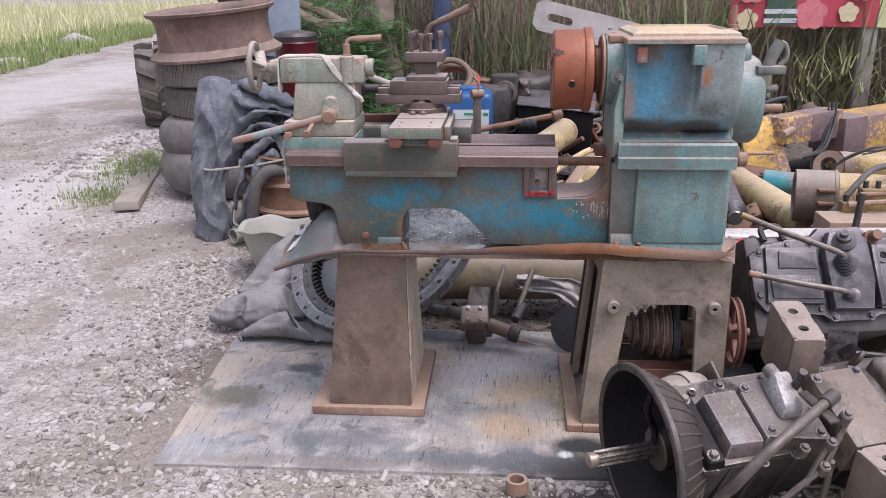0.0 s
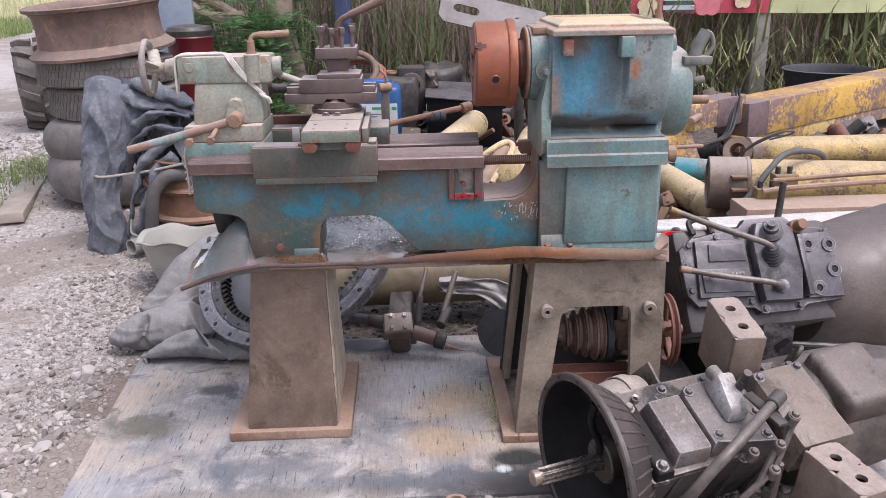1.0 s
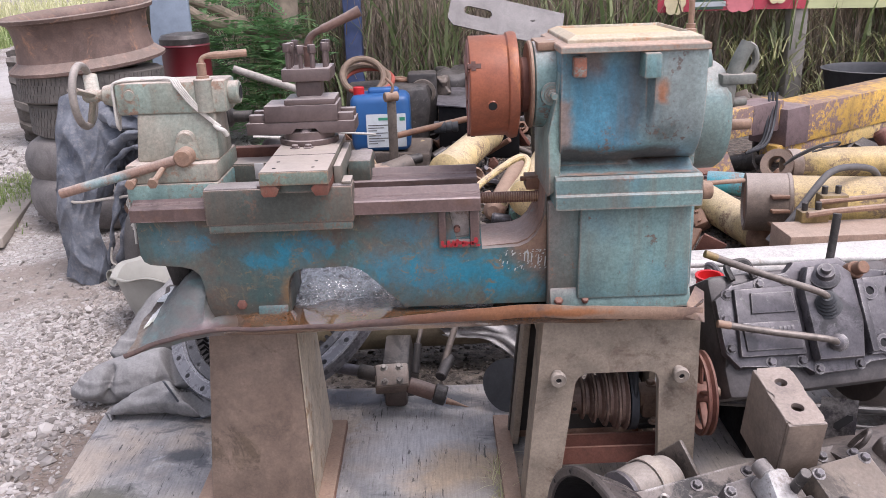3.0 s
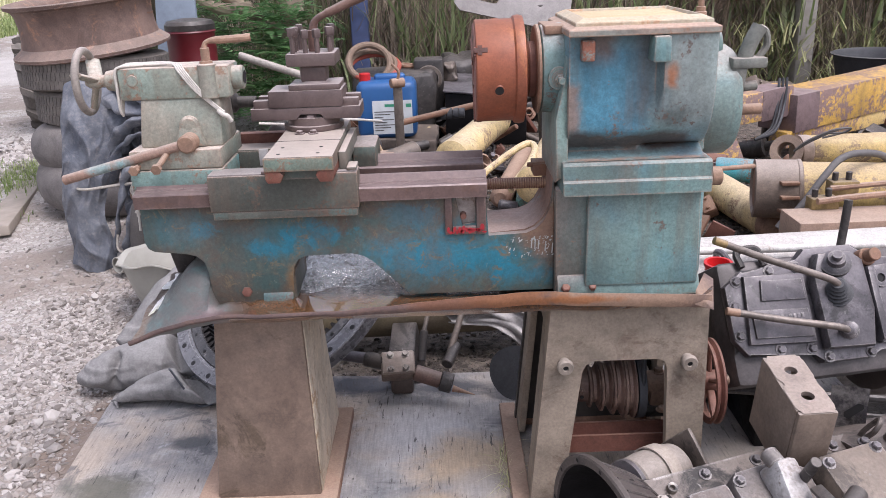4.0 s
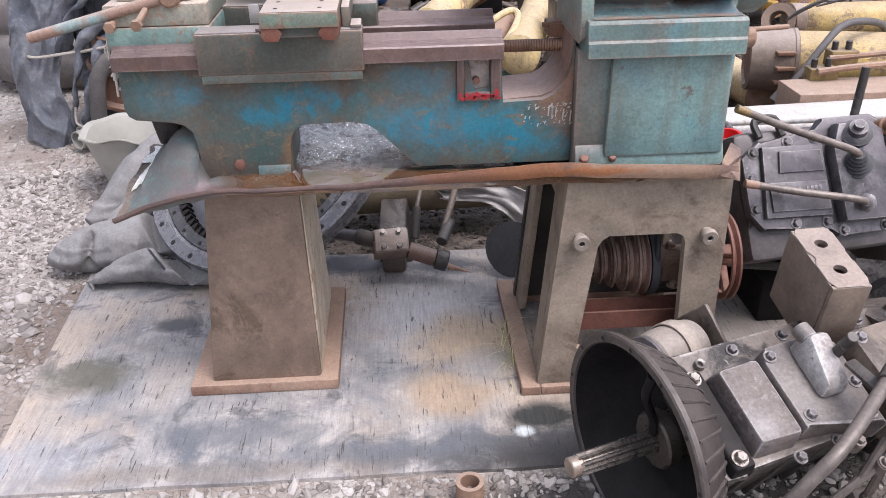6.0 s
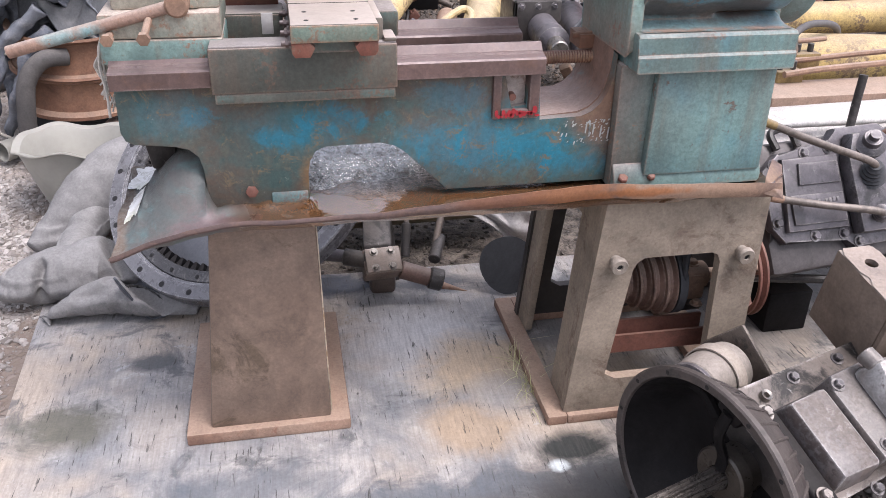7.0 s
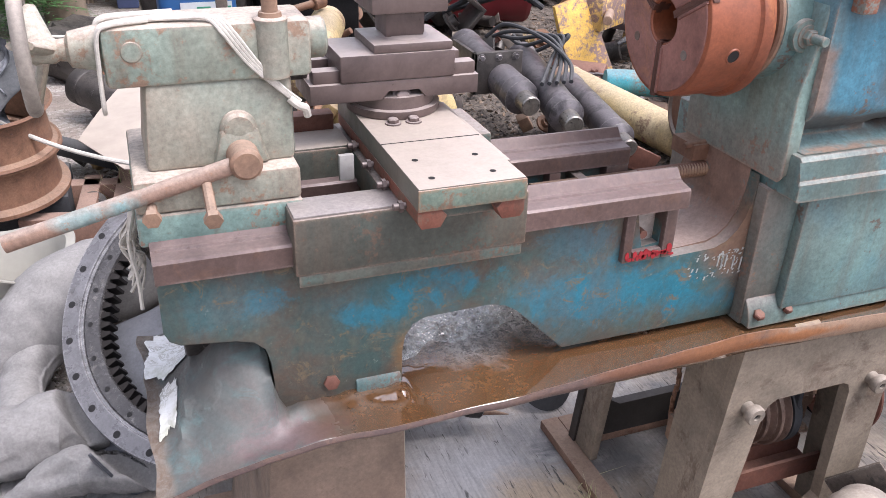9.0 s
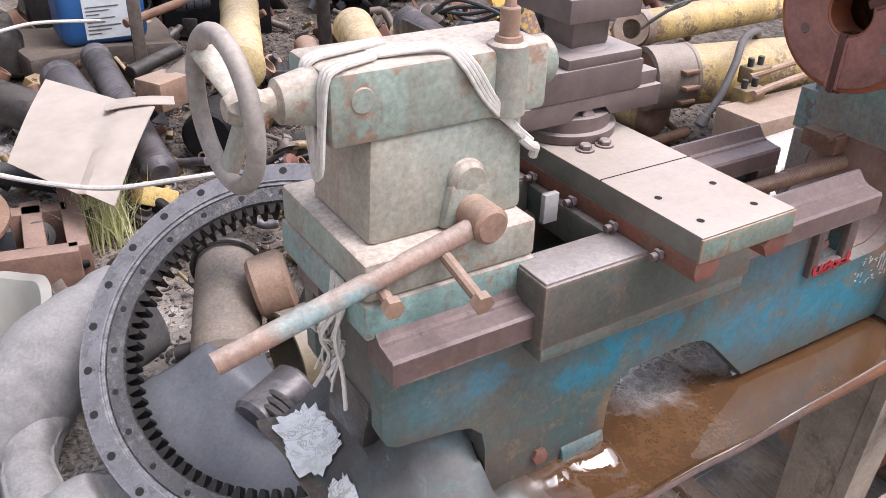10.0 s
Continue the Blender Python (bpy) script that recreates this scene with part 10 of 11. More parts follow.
    rod(bm, (-0.22, 5.2, 0.36), (0.30, 5.45, 0.42), 0.018)
    rod(bm, (0.27, 5.43, 0.415), (0.33, 5.46, 0.425), 0.032)
    single("steel_rod", bm, RUSTY, "rusty rod with a round knob on the cylinder", "rod", (0.05, 5.3, 0.3))
    bm = B()
    rod(bm, (-0.28, 4.95, 0.24), (-0.05, 5.1, 0.26), 0.028)
    single("steel_rod", bm, DARKIRON, "dark round rod in the scrap", "rod", (-0.16, 5.0, 0.2))
    bm = B()
    for k in range(4):
        spin(bm, (0.03 + 0.035 * k, 5.35, 0.38), (1, 5.35, 0.38), [(0, 0), (0, 0.034 - 0.002 * k), (0.03, 0.036 - 0.002 * k), (0.034, 0.026), (0.034, 0)], 20)
    single("pipe_union", bm, RUBBER, "black ribbed pipe union", "pipe", (0.08, 5.35, 0.3))
    # rope across the scrap
    bm = B()
    tube(bm, [(-1.05, 3.95, 0.50), (-0.95, 3.93, 0.42), (-0.80, 3.88, 0.355), (-0.62, 3.78, 0.33), (-0.45, 3.70, 0.35), (-0.30, 3.66, 0.36)], 0.007, 8)
    single("rope", bm, CORD, "pale rope stretched across the scrap", "rope", (-0.7, 3.8, 0.33))
    bm = B()
    tube(bm, [(-0.95, 5.05, 0.42), (-0.75, 5.10, 0.40), (-0.55, 5.2, 0.40), (-0.30, 5.25, 0.37)], 0.007, 8)
    single("rope", bm, CORD, "pale rope near the jerrycan", "rope", (-0.6, 5.1, 0.37))
    # black steel box, steering rings, slotted plate
    t = thing("steel_box", (0.25, 5.85, 0.12), "black steel box with a dusty grey lid", "box")
    bm = B()
    hexa(bm, [(0.06, 5.72, 0.12), (0.55, 5.62, 0.12), (0.60, 6.1, 0.12), (0.08, 6.2, 0.12), (0.06, 5.72, 0.44), (0.55, 5.62, 0.40), (0.60, 6.1, 0.46), (0.08, 6.2, 0.48)], 0.01)
    part("body", bm, BLACKOIL, t)
    bm = B()
    hexa(bm, [(0.05, 5.70, 0.445), (0.56, 5.60, 0.405), (0.61, 6.1, 0.465), (0.07, 6.2, 0.485), (0.05, 5.70, 0.455), (0.56, 5.60, 0.415), (0.61, 6.1, 0.475), (0.07, 6.2, 0.495)], 0.003)
    part("lid", bm, GEARGREY, t, "dusty grey lid")
    bm = B()
    rough_up(sub(box(bm, 0.05, 0.35, 6.25, 6.6, 0.3, 0.58, 0.05), 3), 0.05, 9)
    single("engine_block", bm, DARKIRON, "dark engine casting among the scrap", "engine", (0.2, 6.4, 0.3))
    bm = B()
    rough_up(sub(box(bm, 0.06, 0.14, 5.95, 6.05, 0.47, 0.585, 0.02), 3), 0.02, 22)
    single("casting", bm, GEARTAN, "dull dusty casting on the black box", "casting", (0.15, 6.0, 0.48))
    w = thing("hose_coil", (-0.34, 5.75, 0.5), "coil of brown hoses lying on the jerrycan", "hose")
    for c, ax, R, rr, mt in (((-0.39, 5.72, 0.64), (0.15, -0.75, 0.65), 0.125, 0.020, BROWNHOSE), ((-0.37, 5.74, 0.62), (0.1, -0.5, 0.85), 0.14, 0.018, BROWNHOSE), ((-0.36, 5.74, 0.61), (0.0, -0.35, 0.9), 0.15, 0.014, plain("faded_red_hose", (0.36, 0.08, 0.05), 0.6))):
        bm = B()
        torus(bm, c, ax, R, rr, 48, 10)
        part("ring", bm, mt, w)
    bm = B()
    box(bm, -0.5, 0.0, 5.8, 6.1, 0.11, 0.56, 0.03)
    rough_up(sub(bm, 3), 0.03, 6)
    part("base_scrap", bm, DARKIRON, w)
    p = thing("slotted_plate", (0.4, 5.05, 0.2), "grey steel plate with a long slot, propped on scrap", "plate")
    M = Matrix.Translation((0.375, 5.05, 1.0)) @ Matrix.Rotation(radians(14), 4, "Y") @ Matrix.Rotation(radians(58), 4, "X")
    bm = B()
    slot = [(-0.05 + 0.024 * math.sin(t), -0.024 * math.cos(t)) for t in [math.pi * i / 6 for i in range(7)]] + [(-0.15 - 0.024 * math.sin(t), 0.024 * math.cos(t)) for t in [math.pi * i / 6 for i in range(7)]]
    edge = [(0.10, -0.10), (0.35, -0.10), (0.35, 0.0), (0.35, 0.10), (0.10, 0.10), (-0.02, 0.10), (-0.05, 0.10), (-0.15, 0.10), (-0.215, 0.10), (-0.25, 0.065), (-0.25, 0.0), (-0.25, -0.065), (-0.215, -0.10), (-0.12, -0.10)]
    for i in range(14):
        q = (i + 1) % 14
        bm.faces.new([bm.verts.new(M @ Vector((*a, 0))) for a in (slot[i], edge[i - 1], edge[q - 1], slot[q])])
    bmesh.ops.remove_doubles(bm, verts=bm.verts, dist=0.0005)
    bmesh.ops.recalc_face_normals(bm, faces=bm.faces)
    bmesh.ops.solidify(bm, geom=bm.faces[:], thickness=0.008)
    part("plate", bm, metal_mat("pale_grey_plate", (0.145, 0.132, 0.126), (0.20, 0.186, 0.177), 8, 0.6, 0.1, 0.4), p)
    bm = B()
    rod(bm, (0.60, 5.10, 0.12), (0.56, 5.08, 0.98), 0.03)
    part("prop", bm, DARKIRON, p)
    for x, y in ((0.08, 0.06), (0.16, 0.05), (0.24, 0.06), (0.30, -0.05), (-0.22, 0.07)):
        bm = B()
        c = M @ Vector((x, y, 0.0042))
        spin(bm, c, c + M.to_3x3() @ Vector((0, 0, 1)), [(0, 0), (0.0003, 0.008)], 12)
        part("plate_hole", bm, DARKHOLE, p)
    # pale pipe behind the tailstock
    bm = B()
    rod(bm, (-1.12, 5.5, 0.735), (-0.72, 5.5, 0.59), 0.022)
    single("steel_pipe", bm, metal_mat("pale_dusty_pipe", (0.36, 0.33, 0.29), (0.28, 0.25, 0.215), 10, 0.65, 0.1, 0.5), "pale pipe leaning behind the machine", "pipe", (-0.5, 5.6, 0.5))
    bm = B()
    rough_up(sub(box(bm, -0.95, -0.6, 5.4, 5.8, 0.1, 0.34, 0.05), 3), 0.07, 8)
    single("casting", bm, DARKIRON, "heap of dark castings behind the tailstock", "casting", (-0.8, 5.6, 0.1))
    # old pipe ring on the gravel in front
    bm = B()
    pipe(bm, (0.02, 1.89, 0.0), (0.02, 1.89, 0.035), 0.028, 0.019)
    single("pipe_ring", bm, RUSTPALE, "short rusty pipe ring on the gravel", "pipe", (0.02, 1.89, 0.0))
    # red machine part far behind
    bm = B()
    rough_up(sub(box(bm, 1.0, 1.7, 5.9, 6.3, 0.15, 0.5, 0.05), 2), 0.05, 5)
    single("machine_cover", bm, REDBODY, "faded red machine cover under hoses", "cover", (1.35, 6.1, 0.15))
    for k in range(5):
        bm = B()
        o = 0.12 * k
        tube(bm, [(0.7 + o, 5.5 + 0.1 * k, 0.25), (0.95 + o, 5.6, 0.52 - 0.03 * k), (1.3 + o, 5.65, 0.50), (1.6, 5.6 + o * 0.5, 0.3)], 0.016, 8)
        single("hose", bm, RUBBER, "black hose over the far scrap", "hose", (1.1, 5.6, 0.3), group="black hoses")
    # dark machinery at the fence foot
    for k in range(9):
        bm = B()
        x, h = 0.4 + 0.45 * k, 0.22 + 0.10 * r.random()
        rough_up(sub(box(bm, x, x + 0.38, 6.40, 6.72, 0.12, h, 0.04), 3), 0.06, 7, k)
        single("scrap_casting", bm, (DARKIRON, GEARTAN, BLACKOIL)[k % 3], "dark oily casting at the fence foot", "casting", (x + 0.2, 6.55, 0.12), group="castings at the fence")
        for q in range(4):
            scrap_piece(r, x + 0.4 * r.random(), 6.30 + 0.3 * r.random(), h - 0.02, 0.05 + 0.05 * r.random(), r.choice((DARKIRON, RUSTY, GEARTAN)))
    # upright pump casting with a round bore, between the jerrycan and the black box
    c = thing("pump_casting", (-0.02, 5.98, 0.1), "dark greasy pump casting with a round bore", "casting")
    bm = B()
    box(bm, -0.13, 0.06, 5.92, 6.10, 0.10, 0.62, 0.02)
    part("body", bm, DARKIRON, c)
    bm = B()
    spin(bm, (-0.035, 5.925, 0.50), (-0.035, 5.0, 0.50), [(0, 0.045), (0, 0.085), (0.03, 0.082), (0.034, 0.06), (0.0, 0.045)], 28, closed=True)
    part("flange", bm, GEARTAN, c)
    bm = B()
    spin(bm, (-0.035, 5.918, 0.50), (-0.035, 5.0, 0.50), [(0, 0), (0.0, 0.05)], 24)
    part("bore", bm, DARKHOLE, c)
    for k in range(6):
        bm = B()
        torus(bm, (-0.17, 6.02, 0.40 + 0.035 * k), (0.1, 0, 1), 0.05, 0.012, 24, 8)
        single("spring_ring", bm, RUSTY, "rusty coil ring stacked beside the casting", "ring", (-0.17, 6.02, 0.39 + 0.035 * k), group="rusty rings")
    for k in range(18):
        scrap_piece(r, 0.0 + 0.6 * r.random(), 5.75 + 0.5 * r.random(), 0.47 + 0.08 * r.random(), 0.03 + 0.05 * r.random(), r.choice((DARKIRON, RUSTY, GEARTAN, RUSTPALE)))


build_mid_scrap()

# ---- fence, hedge, tree, banner ----
FY = 7.1


def blades(bm, r, x, y, z, h, w, lean, bend=0.3, n=4, az=None):
    """One long leaf as a bent strip."""
    a = r.random() * 6.283 if az is None else az
    d = Vector((math.cos(a), math.sin(a), 0))
    s = Vector((-d.y, d.x, 0)) * w
    prev = None
    for i in range(n + 1):
        t = i / n
        p = Vector((x, y, z)) + d * (lean * t + bend * t * t) * h + Vector((0, 0, h * (t - 0.35 * bend * t * t)))
        k = (1 - t) ** 0.7
        cur = (bm.verts.new(p - s * k), bm.verts.new(p + s * k)) if i < n else (bm.verts.new(p),)
        if prev:
            bm.faces.new((prev[0], prev[1], cur[1], cur[0]) if len(cur) == 2 else (prev[0], prev[1], cur[0]))
        prev = cur


def build_hedge():
    r = random.Random(11)
    bm = B()
    for k in range(5200):
        x = -1.6 + 9.0 * r.random()
        y = FY + 0.1 + 1.3 * r.random()
        h = 0.5 + 1.5 * r.random()
        blades(bm, r, x, y, gz(x, y), h, 0.006 + 0.008 * r.random(), 0.25 * (r.random() - 0.5), 0.5 * r.random())
    single("dry_reeds", bm, DRYREED, "dense dry brown reeds and stems behind the fence", "reeds", (2.5, FY + 0.5, 0.1), kind="stuff", smooth=0)
    bm = B()
    for k in range(3000):
        x = -1.4 + 8.8 * r.random()
        y = FY - 0.12 + 1.0 * r.random()
        if noise.noise(Vector((x * 1.1, 0, 4))) < -0.12 and r.random() < 0.8:
            continue
        h = 0.35 + 0.75 * r.random()
        blades(bm, r, x, y, gz(x, y) + 0.6 * r.random(), h, 0.008 + 0.010 * r.random(), 0.5 * (r.random() - 0.3), 0.9 * r.random(), 5)
    single("green_reeds", bm, REEDGREEN, "long green reed leaves growing through the fence", "reeds", (2.5, FY + 0.3, 0.1), kind="stuff", smooth=0)
    # Added backdrop sheet; its dark colour stands for the shaded depth of the hedge.
    bm = B()
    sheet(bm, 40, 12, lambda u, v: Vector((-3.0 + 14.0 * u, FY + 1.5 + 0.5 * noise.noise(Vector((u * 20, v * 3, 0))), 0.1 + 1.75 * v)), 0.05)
    single("thicket", bm, metal_mat("dark_backdrop", (0.06, 0.07, 0.035), (0.12, 0.10, 0.065), 6, 0.95, 0.0, 0.0, bump=1.0), "dark backdrop sheet closing the yard behind the reeds", "thicket", (4, FY + 1.5, 0.1), kind="stuff")
    bm = B()
    for k in range(4200):
        x = -1.3 + 8.0 * r.random()
        y = FY + 0.02 + 0.5 * r.random()
        blades(bm, r, x, y, gz(x, y) + 0.9 * r.random() ** 1.5, 0.25 + 0.6 * r.random(), 0.003 + 0.003 * r.random(), 1.6 * (r.random() - 0.5), 1.2 * (r.random() - 0.3), 3)
    single("brambles", bm, DRYREED, "tangled dry brown stems at the fence foot", "brambles", (2.5, FY + 0.2, 0.1), kind="stuff", smooth=0)
    # chain-link mesh
    bm = B()
    s = 0.075
    n = int(8.2 / s)
    for k in range(-18, n):
        for sg in (-1, 1):
            x0 = -0.7 + k * s
            a, b = (x0, 0.15), (x0 + 1.35 * sg, 1.5)
            if sg < 0:
                a, b = (x0 + 1.35, 0.15), (x0, 1.5)
            w = 0.0016
            v = [bm.verts.new(p) for p in ((a[0] - w, FY, a[1]), (a[0] + w, FY, a[1]), (b[0] + w, FY, b[1]), (b[0] - w, FY, b[1]))]
            bm.faces.new(v)
    single("chain_link_fence", bm, FENCEWIRE, "rusty chain-link fence in front of the reeds", "fence", (3, FY, 0.1), kind="stuff", smooth=0)
    for x, mt, lab in ((2.80, CONCRETE, "square concrete fence post"), (5.6, CONCRETE, "square concrete fence post"), (-0.55, BLUEPOST, "fence post with faded blue paint")):
        bm = B()
        box(bm, x - 0.065, x + 0.065, FY - 0.09, FY + 0.04, gz(x, FY), 2.1, 0.012)
        single("fence_post", bm, mt, lab, "post", (x, FY, gz(x, FY)), group="fence posts")
    # sprigs of flowering weed
    bm = B()
    for k in range(900):
        x = 2.2 + 3.5 * r.random()
        y = FY - 0.25 + 0.3 * r.random()
        blades(bm, r, x, y, gz(x, y) + 0.5 * r.random(), 0.12 + 0.2 * r.random(), 0.006, 0.6 * r.random(), 0.8, 2)
    single("weeds", bm, WEEDPALE, "pale yellow-green weeds along the fence", "weeds", (4, FY - 0.2, 0.15), kind="stuff", smooth=0)


build_hedge()


def build_banner():
    y = FY - 0.12
    b = thing("banner", (3.6, y, 0.87), "printed vinyl banner, red with pink flowers beside pale yellow-green", "banner")

    def cloth(x0, x1, name, mat, label=""):
        bm = B()
        sheet(bm, 24, 8, lambda u, v: Vector((x0 + (x1 - x0) * u, y + 0.015 * math.sin((x0 + (x1 - x0) * u) * 5), 0.865 - 0.01 * math.sin((x0 + (x1 - x0) * u) * 2.2) + 0.85 * v)), 0.003)
        return part(name, bm, mat, b, label)
    cloth(1.72, 2.84, "red_field", plain("red_print", (0.50, 0.06, 0.09), 0.5, 0.12, 6), "red printed field")
    cloth(2.84, 5.4, "yellow_field", plain("pale_lime_print", (0.60, 0.62, 0.33), 0.5, 0.10, 5), "pale yellow-green printed field")
    r = random.Random(2)
    pink, cream = plain("pink_print", (0.66, 0.20, 0.22), 0.5), plain("cream_print", (0.68, 0.58, 0.36), 0.5)
    dark = plain("dark_green_print", (0.05, 0.10, 0.07), 0.5)
    for x, z, s, m in ((2.32, 0.97, 0.12, pink), (2.60, 0.98, 0.075, cream), (1.84, 0.93, 0.08, cream), (2.68, 1.16, 0.10, pink), (1.86, 1.16, 0.11, pink), (2.45, 1.22, 0.08, cream)):
        bm = B()
        for k in range(5):
            t = 2 * math.pi * k / 5 + 0.3
            c = Vector((x + s * 0.55 * math.cos(t), y - 0.022, z + s * 0.55 * math.sin(t)))
            spin(bm, c, c + Vector((0, -1, 0)), [(0, 0), (0.0006, s * 0.48), (0, s * 0.5)], 18)
        c = Vector((x, y - 0.0235, z))
        spin(bm, c, c + Vector((0, -1, 0)), [(0, 0), (0.0006, s * 0.2), (0, s * 0.22)], 14)
        part("flower", bm, m, b, "printed five-petal flower", 0)
    bm = B()
    box(bm, 1.98, 2.20, y - 0.024, y - 0.0215, 0.885, 1.14, 0.0)
    em = part("emblem", bm, dark, b, "dark printed emblem with pale bars")
    for k in range(2):
        bm = B()
        box(bm, 1.965, 2.215, y - 0.026, y - 0.0245, 0.905 + 0.07 * k, 0.94 + 0.07 * k, 0.0)
        part("word_bar", bm, LABELWHITE, em)
    bm = B()
    for x in (1.72, 5.4):
        tube(bm, [(x, y, 1.70), (x, FY, 1.74)], 0.004, 6, smooth=False)
    part("tie", bm, ROPE, b)


build_banner()


def build_tree():
    t = thing("tree", (-0.93, 6.75, gz(-0.8, 6.7)), "small tree with a pale trunk and feathery green leaves", "tree")
    r = random.Random(8)
    bm = B()
    tube(bm, [(-0.89, 6.75, 0.05), (-0.93, 6.74, 0.45), (-0.99, 6.72, 0.85), (-0.97, 6.74, 1.3), (-0.93, 6.8, 2.2), (-0.83, 6.9, 3.2)], 0.11, 16, radii=lambda q: 0.125 - 0.08 * q)
    rough_up(bm, 0.012, 9)
    part("trunk", bm, BARK, t)
    limbs = [[(-0.96, 6.72, 0.62), (-1.13, 6.60, 0.80), (-1.38, 6.45, 1.02), (-1.73, 6.3, 1.15), (-2.0, 6.2, 1.20)], [(-1.25, 6.52, 0.93), (-1.48, 6.35, 0.98), (-1.83, 6.25, 1.30)], [(-0.97, 6.74, 1.2), (-0.63, 6.6, 1.7), (-0.23, 6.5, 2.1)], [(-0.93, 6.8, 2.0), (-1.33, 6.9, 2.6), (-1.6, 7.0, 3.0)]]
    for L in limbs:
        bm = B()
        tube(bm, L, 0.05, 10, radii=lambda q: 0.055 * (1 - 0.75 * q))
        part("limb", bm, BARK, t)

    def frond(bm, c, az, pitch, L, n=9):
        """A feathery leaf: paired leaflets along a stalk."""
        d = Vector((math.cos(az) * math.cos(pitch), math.sin(az) * math.cos(pitch), math.sin(pitch)))
        s = Vector((-math.sin(az), math.cos(az), 0))
        for i in range(n):
            q = (i + 0.5) / n
            p = c + d * L * q - Vector((0, 0, L * 0.35 * q * q))
            ll = L * 0.26 * (1 - 0.5 * abs(2 * q - 0.8))
            for sg in (-1, 1):
                e = p + s * sg * ll + d * ll * 0.35 + Vector((0, 0, -0.1 * ll))
                wv = d * ll * 0.17
                bm.faces.new([bm.verts.new(a) for a in (p - wv * 0.4, (p + e) / 2 - wv, e, (p + e) / 2 + wv)])
    bm = B()
    for k in range(620):
        x, y, z = -1.62 + 0.72 * r.random(), 6.25 + 0.5 * r.random(), 0.18 + 0.78 * r.random()
        if z > 0.35 + 0.75 * (x + 1.35):
            pass
        frond(bm, Vector((x, y, z)), r.random() * 6.28, -0.2 + 0.9 * r.random(), 0.16 + 0.14 * r.random())
    for k in range(300):
        L = r.choice(limbs)
        p = Vector(r.choice(L))
        c = p + Vector((r.gauss(0, 0.16), r.gauss(0, 0.16), abs(r.gauss(0, 0.12))))
        frond(bm, c, r.random() * 6.28, r.random(), 0.14 + 0.12 * r.random())
    for k in range(700):
        c = Vector((-0.9 + r.gauss(0, 0.9), 6.8 + r.gauss(0, 0.5), 2.6 + r.gauss(0, 0.55)))
        frond(bm, c, r.random() * 6.28, r.random() - 0.3, 0.25, 6)
    part("crown", bm, LEAFGREEN, t, "feathery green leaves", 0)


build_tree()


# ---- grass, stones and litter ----
def clump(name, mat, label, n, spread, hmin, hmax, w, seed, cat="grass", bend=0.7):
    r = random.Random(seed)
    bm = B()
    for k in range(n):
        x, y = spread(r)
        blades(bm, r, x, y, gz(x, y) - 0.005, hmin + (hmax - hmin) * r.random(), w * (0.6 + 0.8 * r.random()), 0.4 * (r.random() - 0.5), bend * r.random(), 3)
    return single(name, bm, mat, label, cat, kind="stuff", smooth=0)


def verge(r):
    """A slanting strip of weeds where the track bends away."""
    y = 9.0 + 13.0 * r.random()
    return -6.75 - 0.15 * (y - 11.1) - 2.6 * r.random() ** 1.4 + 0.35 * noise.noise(Vector((y * 0.8, 0, 0))), y


def meadow(r):
    """Open grass that begins behind the verge and runs to the distance."""
    y = 10.0 + 30.0 * r.random() ** 1.5
    return -8.2 - 0.15 * (y - 11.1) - 20.0 * r.random() ** 1.3, y


clump("meadow_grass", GRASSPALE, "tall pale sunlit meadow grass beyond the track", 14000, meadow, 0.25, 0.65, 0.016, 31)
clump("verge_grass", GRASSGREEN, "green weeds along the edge of the track", 6500, verge, 0.07, 0.30, 0.012, 32)
clump("grass_tuft", GRASSGREEN, "green grass tufts beside the tyres", 1700, lambda r: (-2.38 + r.gauss(0, 0.13), 5.28 + r.gauss(0, 0.22)), 0.02, 0.085, 0.0028, 33)
clump("grass_tuft", GRASSGREEN, "thin green grass beside the plank", 500, lambda r: (-2.32 + r.gauss(0, 0.12), 4.52 + r.gauss(0, 0.10)), 0.02, 0.07, 0.003, 34)
clump("grass_tuft", GRASSPALE, "dry grass tuft among the channels", 420, lambda r: (-0.585 + r.gauss(0, 0.045), 4.08 + r.gauss(0, 0.05)), 0.08, 0.2, 0.0025, 35)
clump("straw", GRASSPALE, "straw caught at the pedestal foot", 60, lambda r: (0.165 + r.gauss(0, 0.012), 2.36 + r.gauss(0, 0.05)), 0.03, 0.09, 0.0012, 36, "straw", 1.6)


ICO_F = [(0, 11, 5), (0, 5, 1), (0, 1, 7), (0, 7, 10), (0, 10, 11), (1, 5, 9), (5, 11, 4), (11, 10, 2), (10, 7, 6), (7, 1, 8), (3, 9, 4), (3, 4, 2), (3, 2, 6), (3, 6, 8), (3, 8, 9), (4, 9, 5), (2, 4, 11), (6, 2, 10), (8, 6, 7), (9, 8, 1)]
_g = (1 + 5 ** 0.5) / 2
ICO_V = [Vector(q).normalized() for q in ((-1, _g, 0), (1, _g, 0), (-1, -_g, 0), (1, -_g, 0), (0, -1, _g), (0, 1, _g), (0, -1, -_g), (0, 1, -_g), (_g, 0, -1), (_g, 0, 1), (-_g, 0, -1), (-_g, 0, 1))]


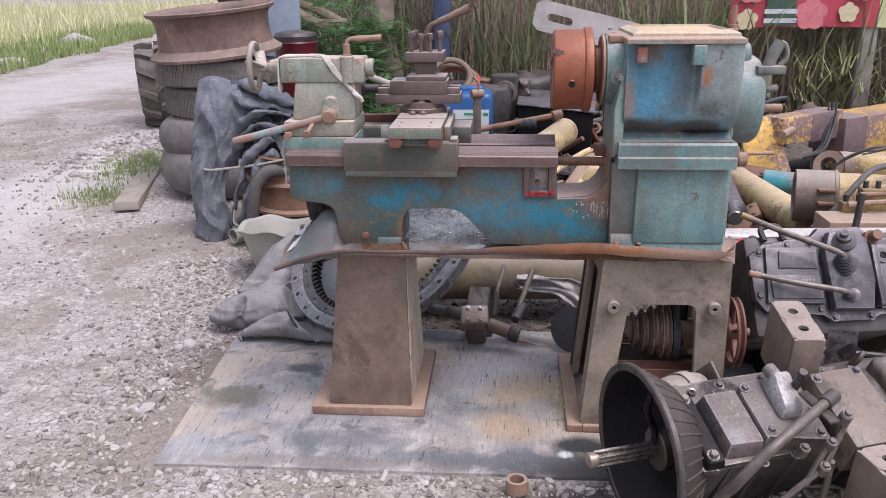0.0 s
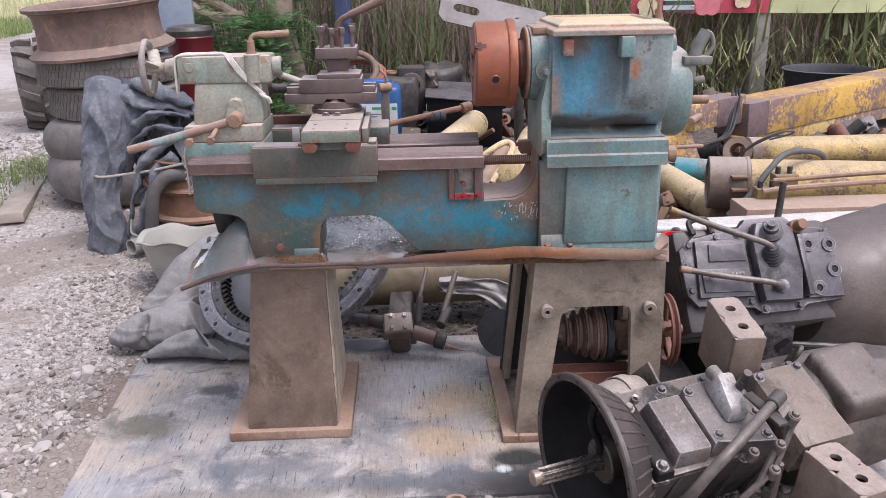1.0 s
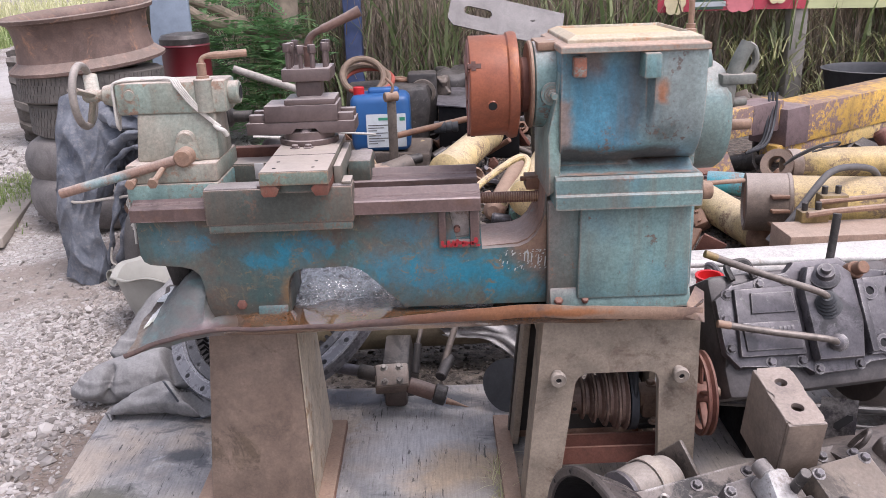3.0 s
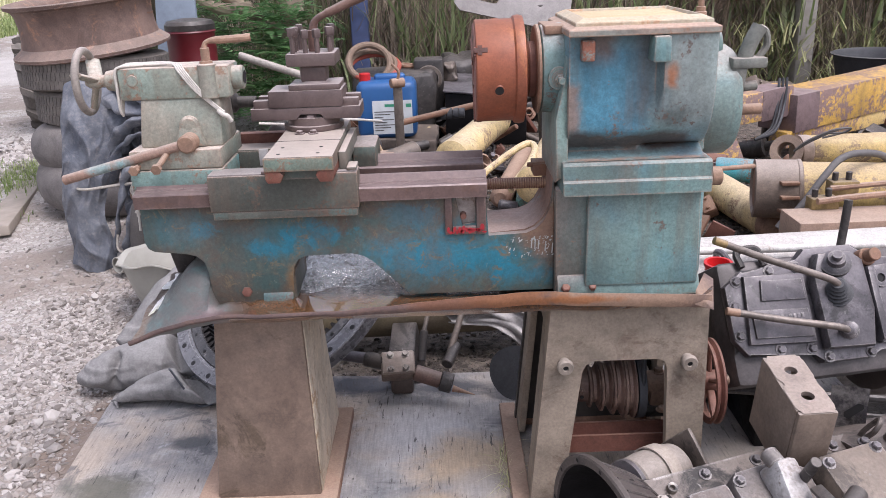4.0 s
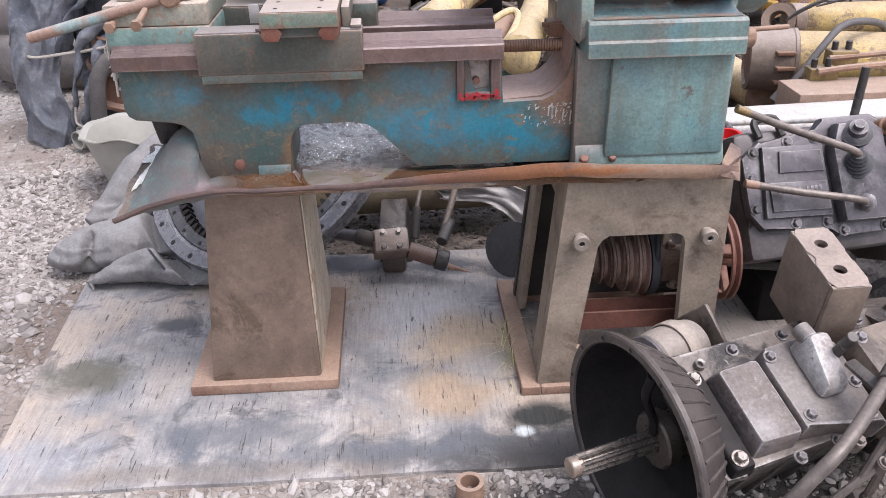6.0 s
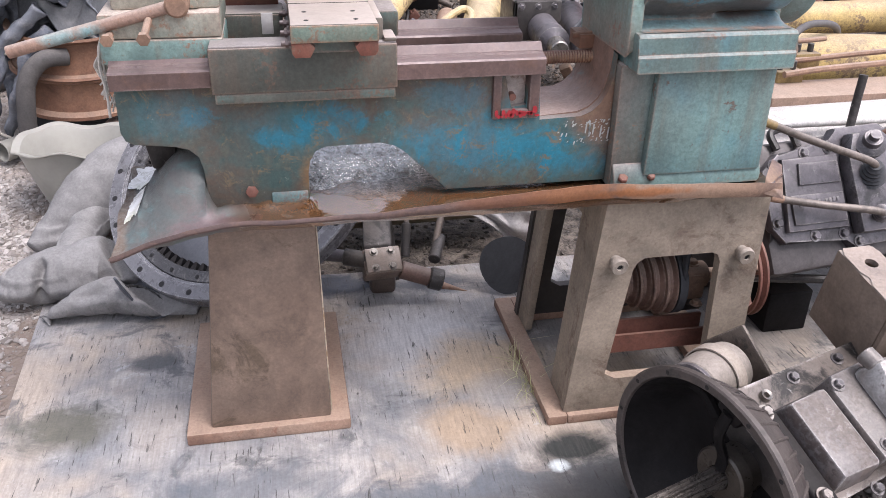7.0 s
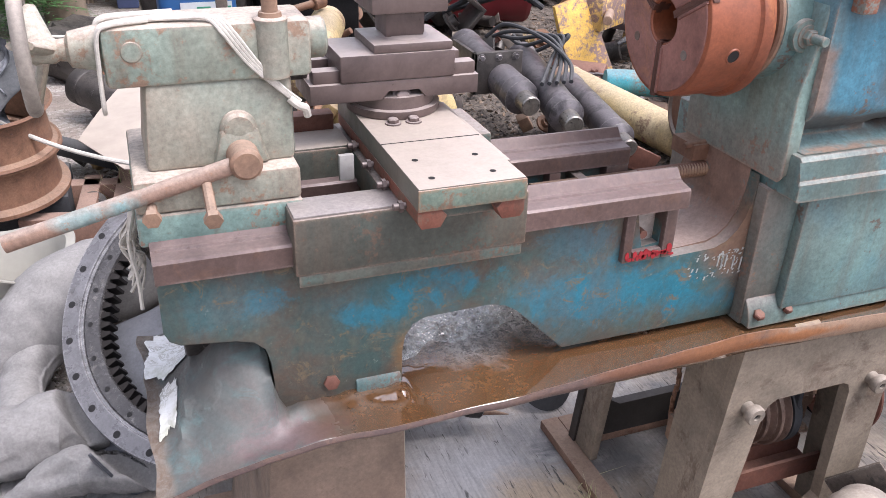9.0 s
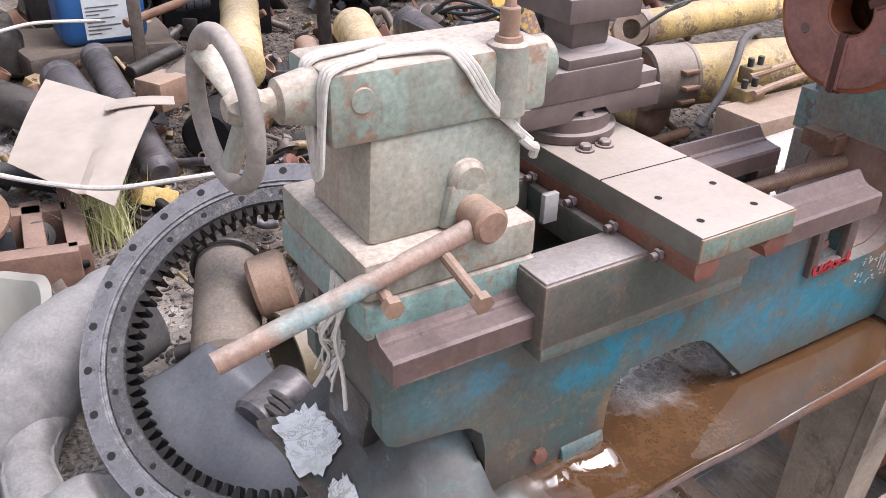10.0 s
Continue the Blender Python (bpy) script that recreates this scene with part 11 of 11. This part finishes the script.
def stones(name, mat, label, n, spread, smin, smax, seed, cat):
    """Many small worn stones in one mesh, lying flat or tipped."""
    r = random.Random(seed)
    V, F = [], []
    flat = 0.28 if cat == "leaves" else 0.55
    for k in range(n):
        x, y = spread(r)
        s = smin + (smax - smin) * r.random() ** 2.6
        z = gz(x, y) + s * 0.12
        M = Matrix.Translation((x, y, z)) @ Euler((r.gauss(0, 0.5), r.gauss(0, 0.5), r.random() * 6.3)).to_matrix().to_4x4()
        b = len(V)
        lx, ly, lz = 0.8 + 0.5 * r.random(), 0.5 + 0.4 * r.random(), flat * (0.6 + 0.6 * r.random())
        for q in ICO_V:
            d = s * (0.72 + 0.5 * r.random())
            V.append(M @ Vector((q.x * lx * d, q.y * ly * d, q.z * lz * d)))
        F += [(b + i, b + j, b + m) for i, j, m in ICO_F]
    me = bpy.data.meshes.new(name)
    me.from_pydata([tuple(v) for v in V], [], F)
    me.materials.append(mat)
    ob = new(name, me)
    return tagged(ob, label, cat, kind="stuff")


def off_board(f):
    def g(r):
        while True:
            x, y = f(r)
            if not (-1.02 < x < 1.25 and 1.95 < y < 2.94):
                return x, y
    return g


stones("gravel", CHIPS, "loose pale crushed stone along the plywood edge", 1800, off_board(lambda r: (-1.10 + r.gauss(0, 0.14) - 0.1 * r.random(), 2.55 + r.gauss(0, 0.55))), 0.003, 0.017, 41, "gravel")
stones("gravel", CHIPS, "loose rounded stone in front of the plywood", 4200, off_board(lambda r: (-0.4 + 1.9 * (r.random() - 0.5) * 2, 1.945 - 0.4 * r.random() ** 1.6)), 0.004, 0.018, 42, "gravel")
stones("gravel", CHIPS, "small crushed stone trodden into the track", 9000, off_board(lambda r: (-1.1 - 3.2 * r.random() ** 1.3, 1.9 + 5.2 * r.random())), 0.003, 0.016, 43, "gravel")
stones("gravel", CHIPS, "crushed stone behind the grey sheet", 1500, off_board(lambda r: (-1.25 - 0.2 * r.random() + r.gauss(0, 0.08), 3.30 + r.gauss(0, 0.25))), 0.004, 0.018, 47, "gravel")
stones("gravel", CHIPS, "heap of crushed stone beside the tractor tyre", 2600, lambda r: (-2.62 + r.gauss(0, 0.16), 5.75 + r.gauss(0, 0.30)), 0.012, 0.042, 44, "gravel")
stones("soil_bits", SOILBITS, "dark oily soil and metal bits behind the machine", 14000, lambda r: (-0.75 + 2.6 * r.random(), 2.95 + 2.9 * r.random()), 0.003, 0.015, 45, "soil")
stones("dry_leaves", DRYLEAF, "dry fallen leaves among the scrap", 5000, lambda r: (-0.75 + 2.7 * r.random(), 3.3 + 3.4 * r.random()), 0.006, 0.018, 46, "leaves")
stones("gravel", CHIPS, "crushed stone in the hollow of the sheet", 900, lambda r: (-0.82 + 0.13 * (r.random() - 0.5) * 2, 3.14 + 0.2 * (r.random() - 0.5) * 2), 0.004, 0.014, 48, "gravel")
stones("gravel", CHIPS, "larger white broken stones beside the plywood", 70, off_board(lambda r: (-1.09 - 0.10 * r.random() + r.gauss(0, 0.03), 2.2 + 0.6 * r.random())), 0.012, 0.034, 49, "gravel")
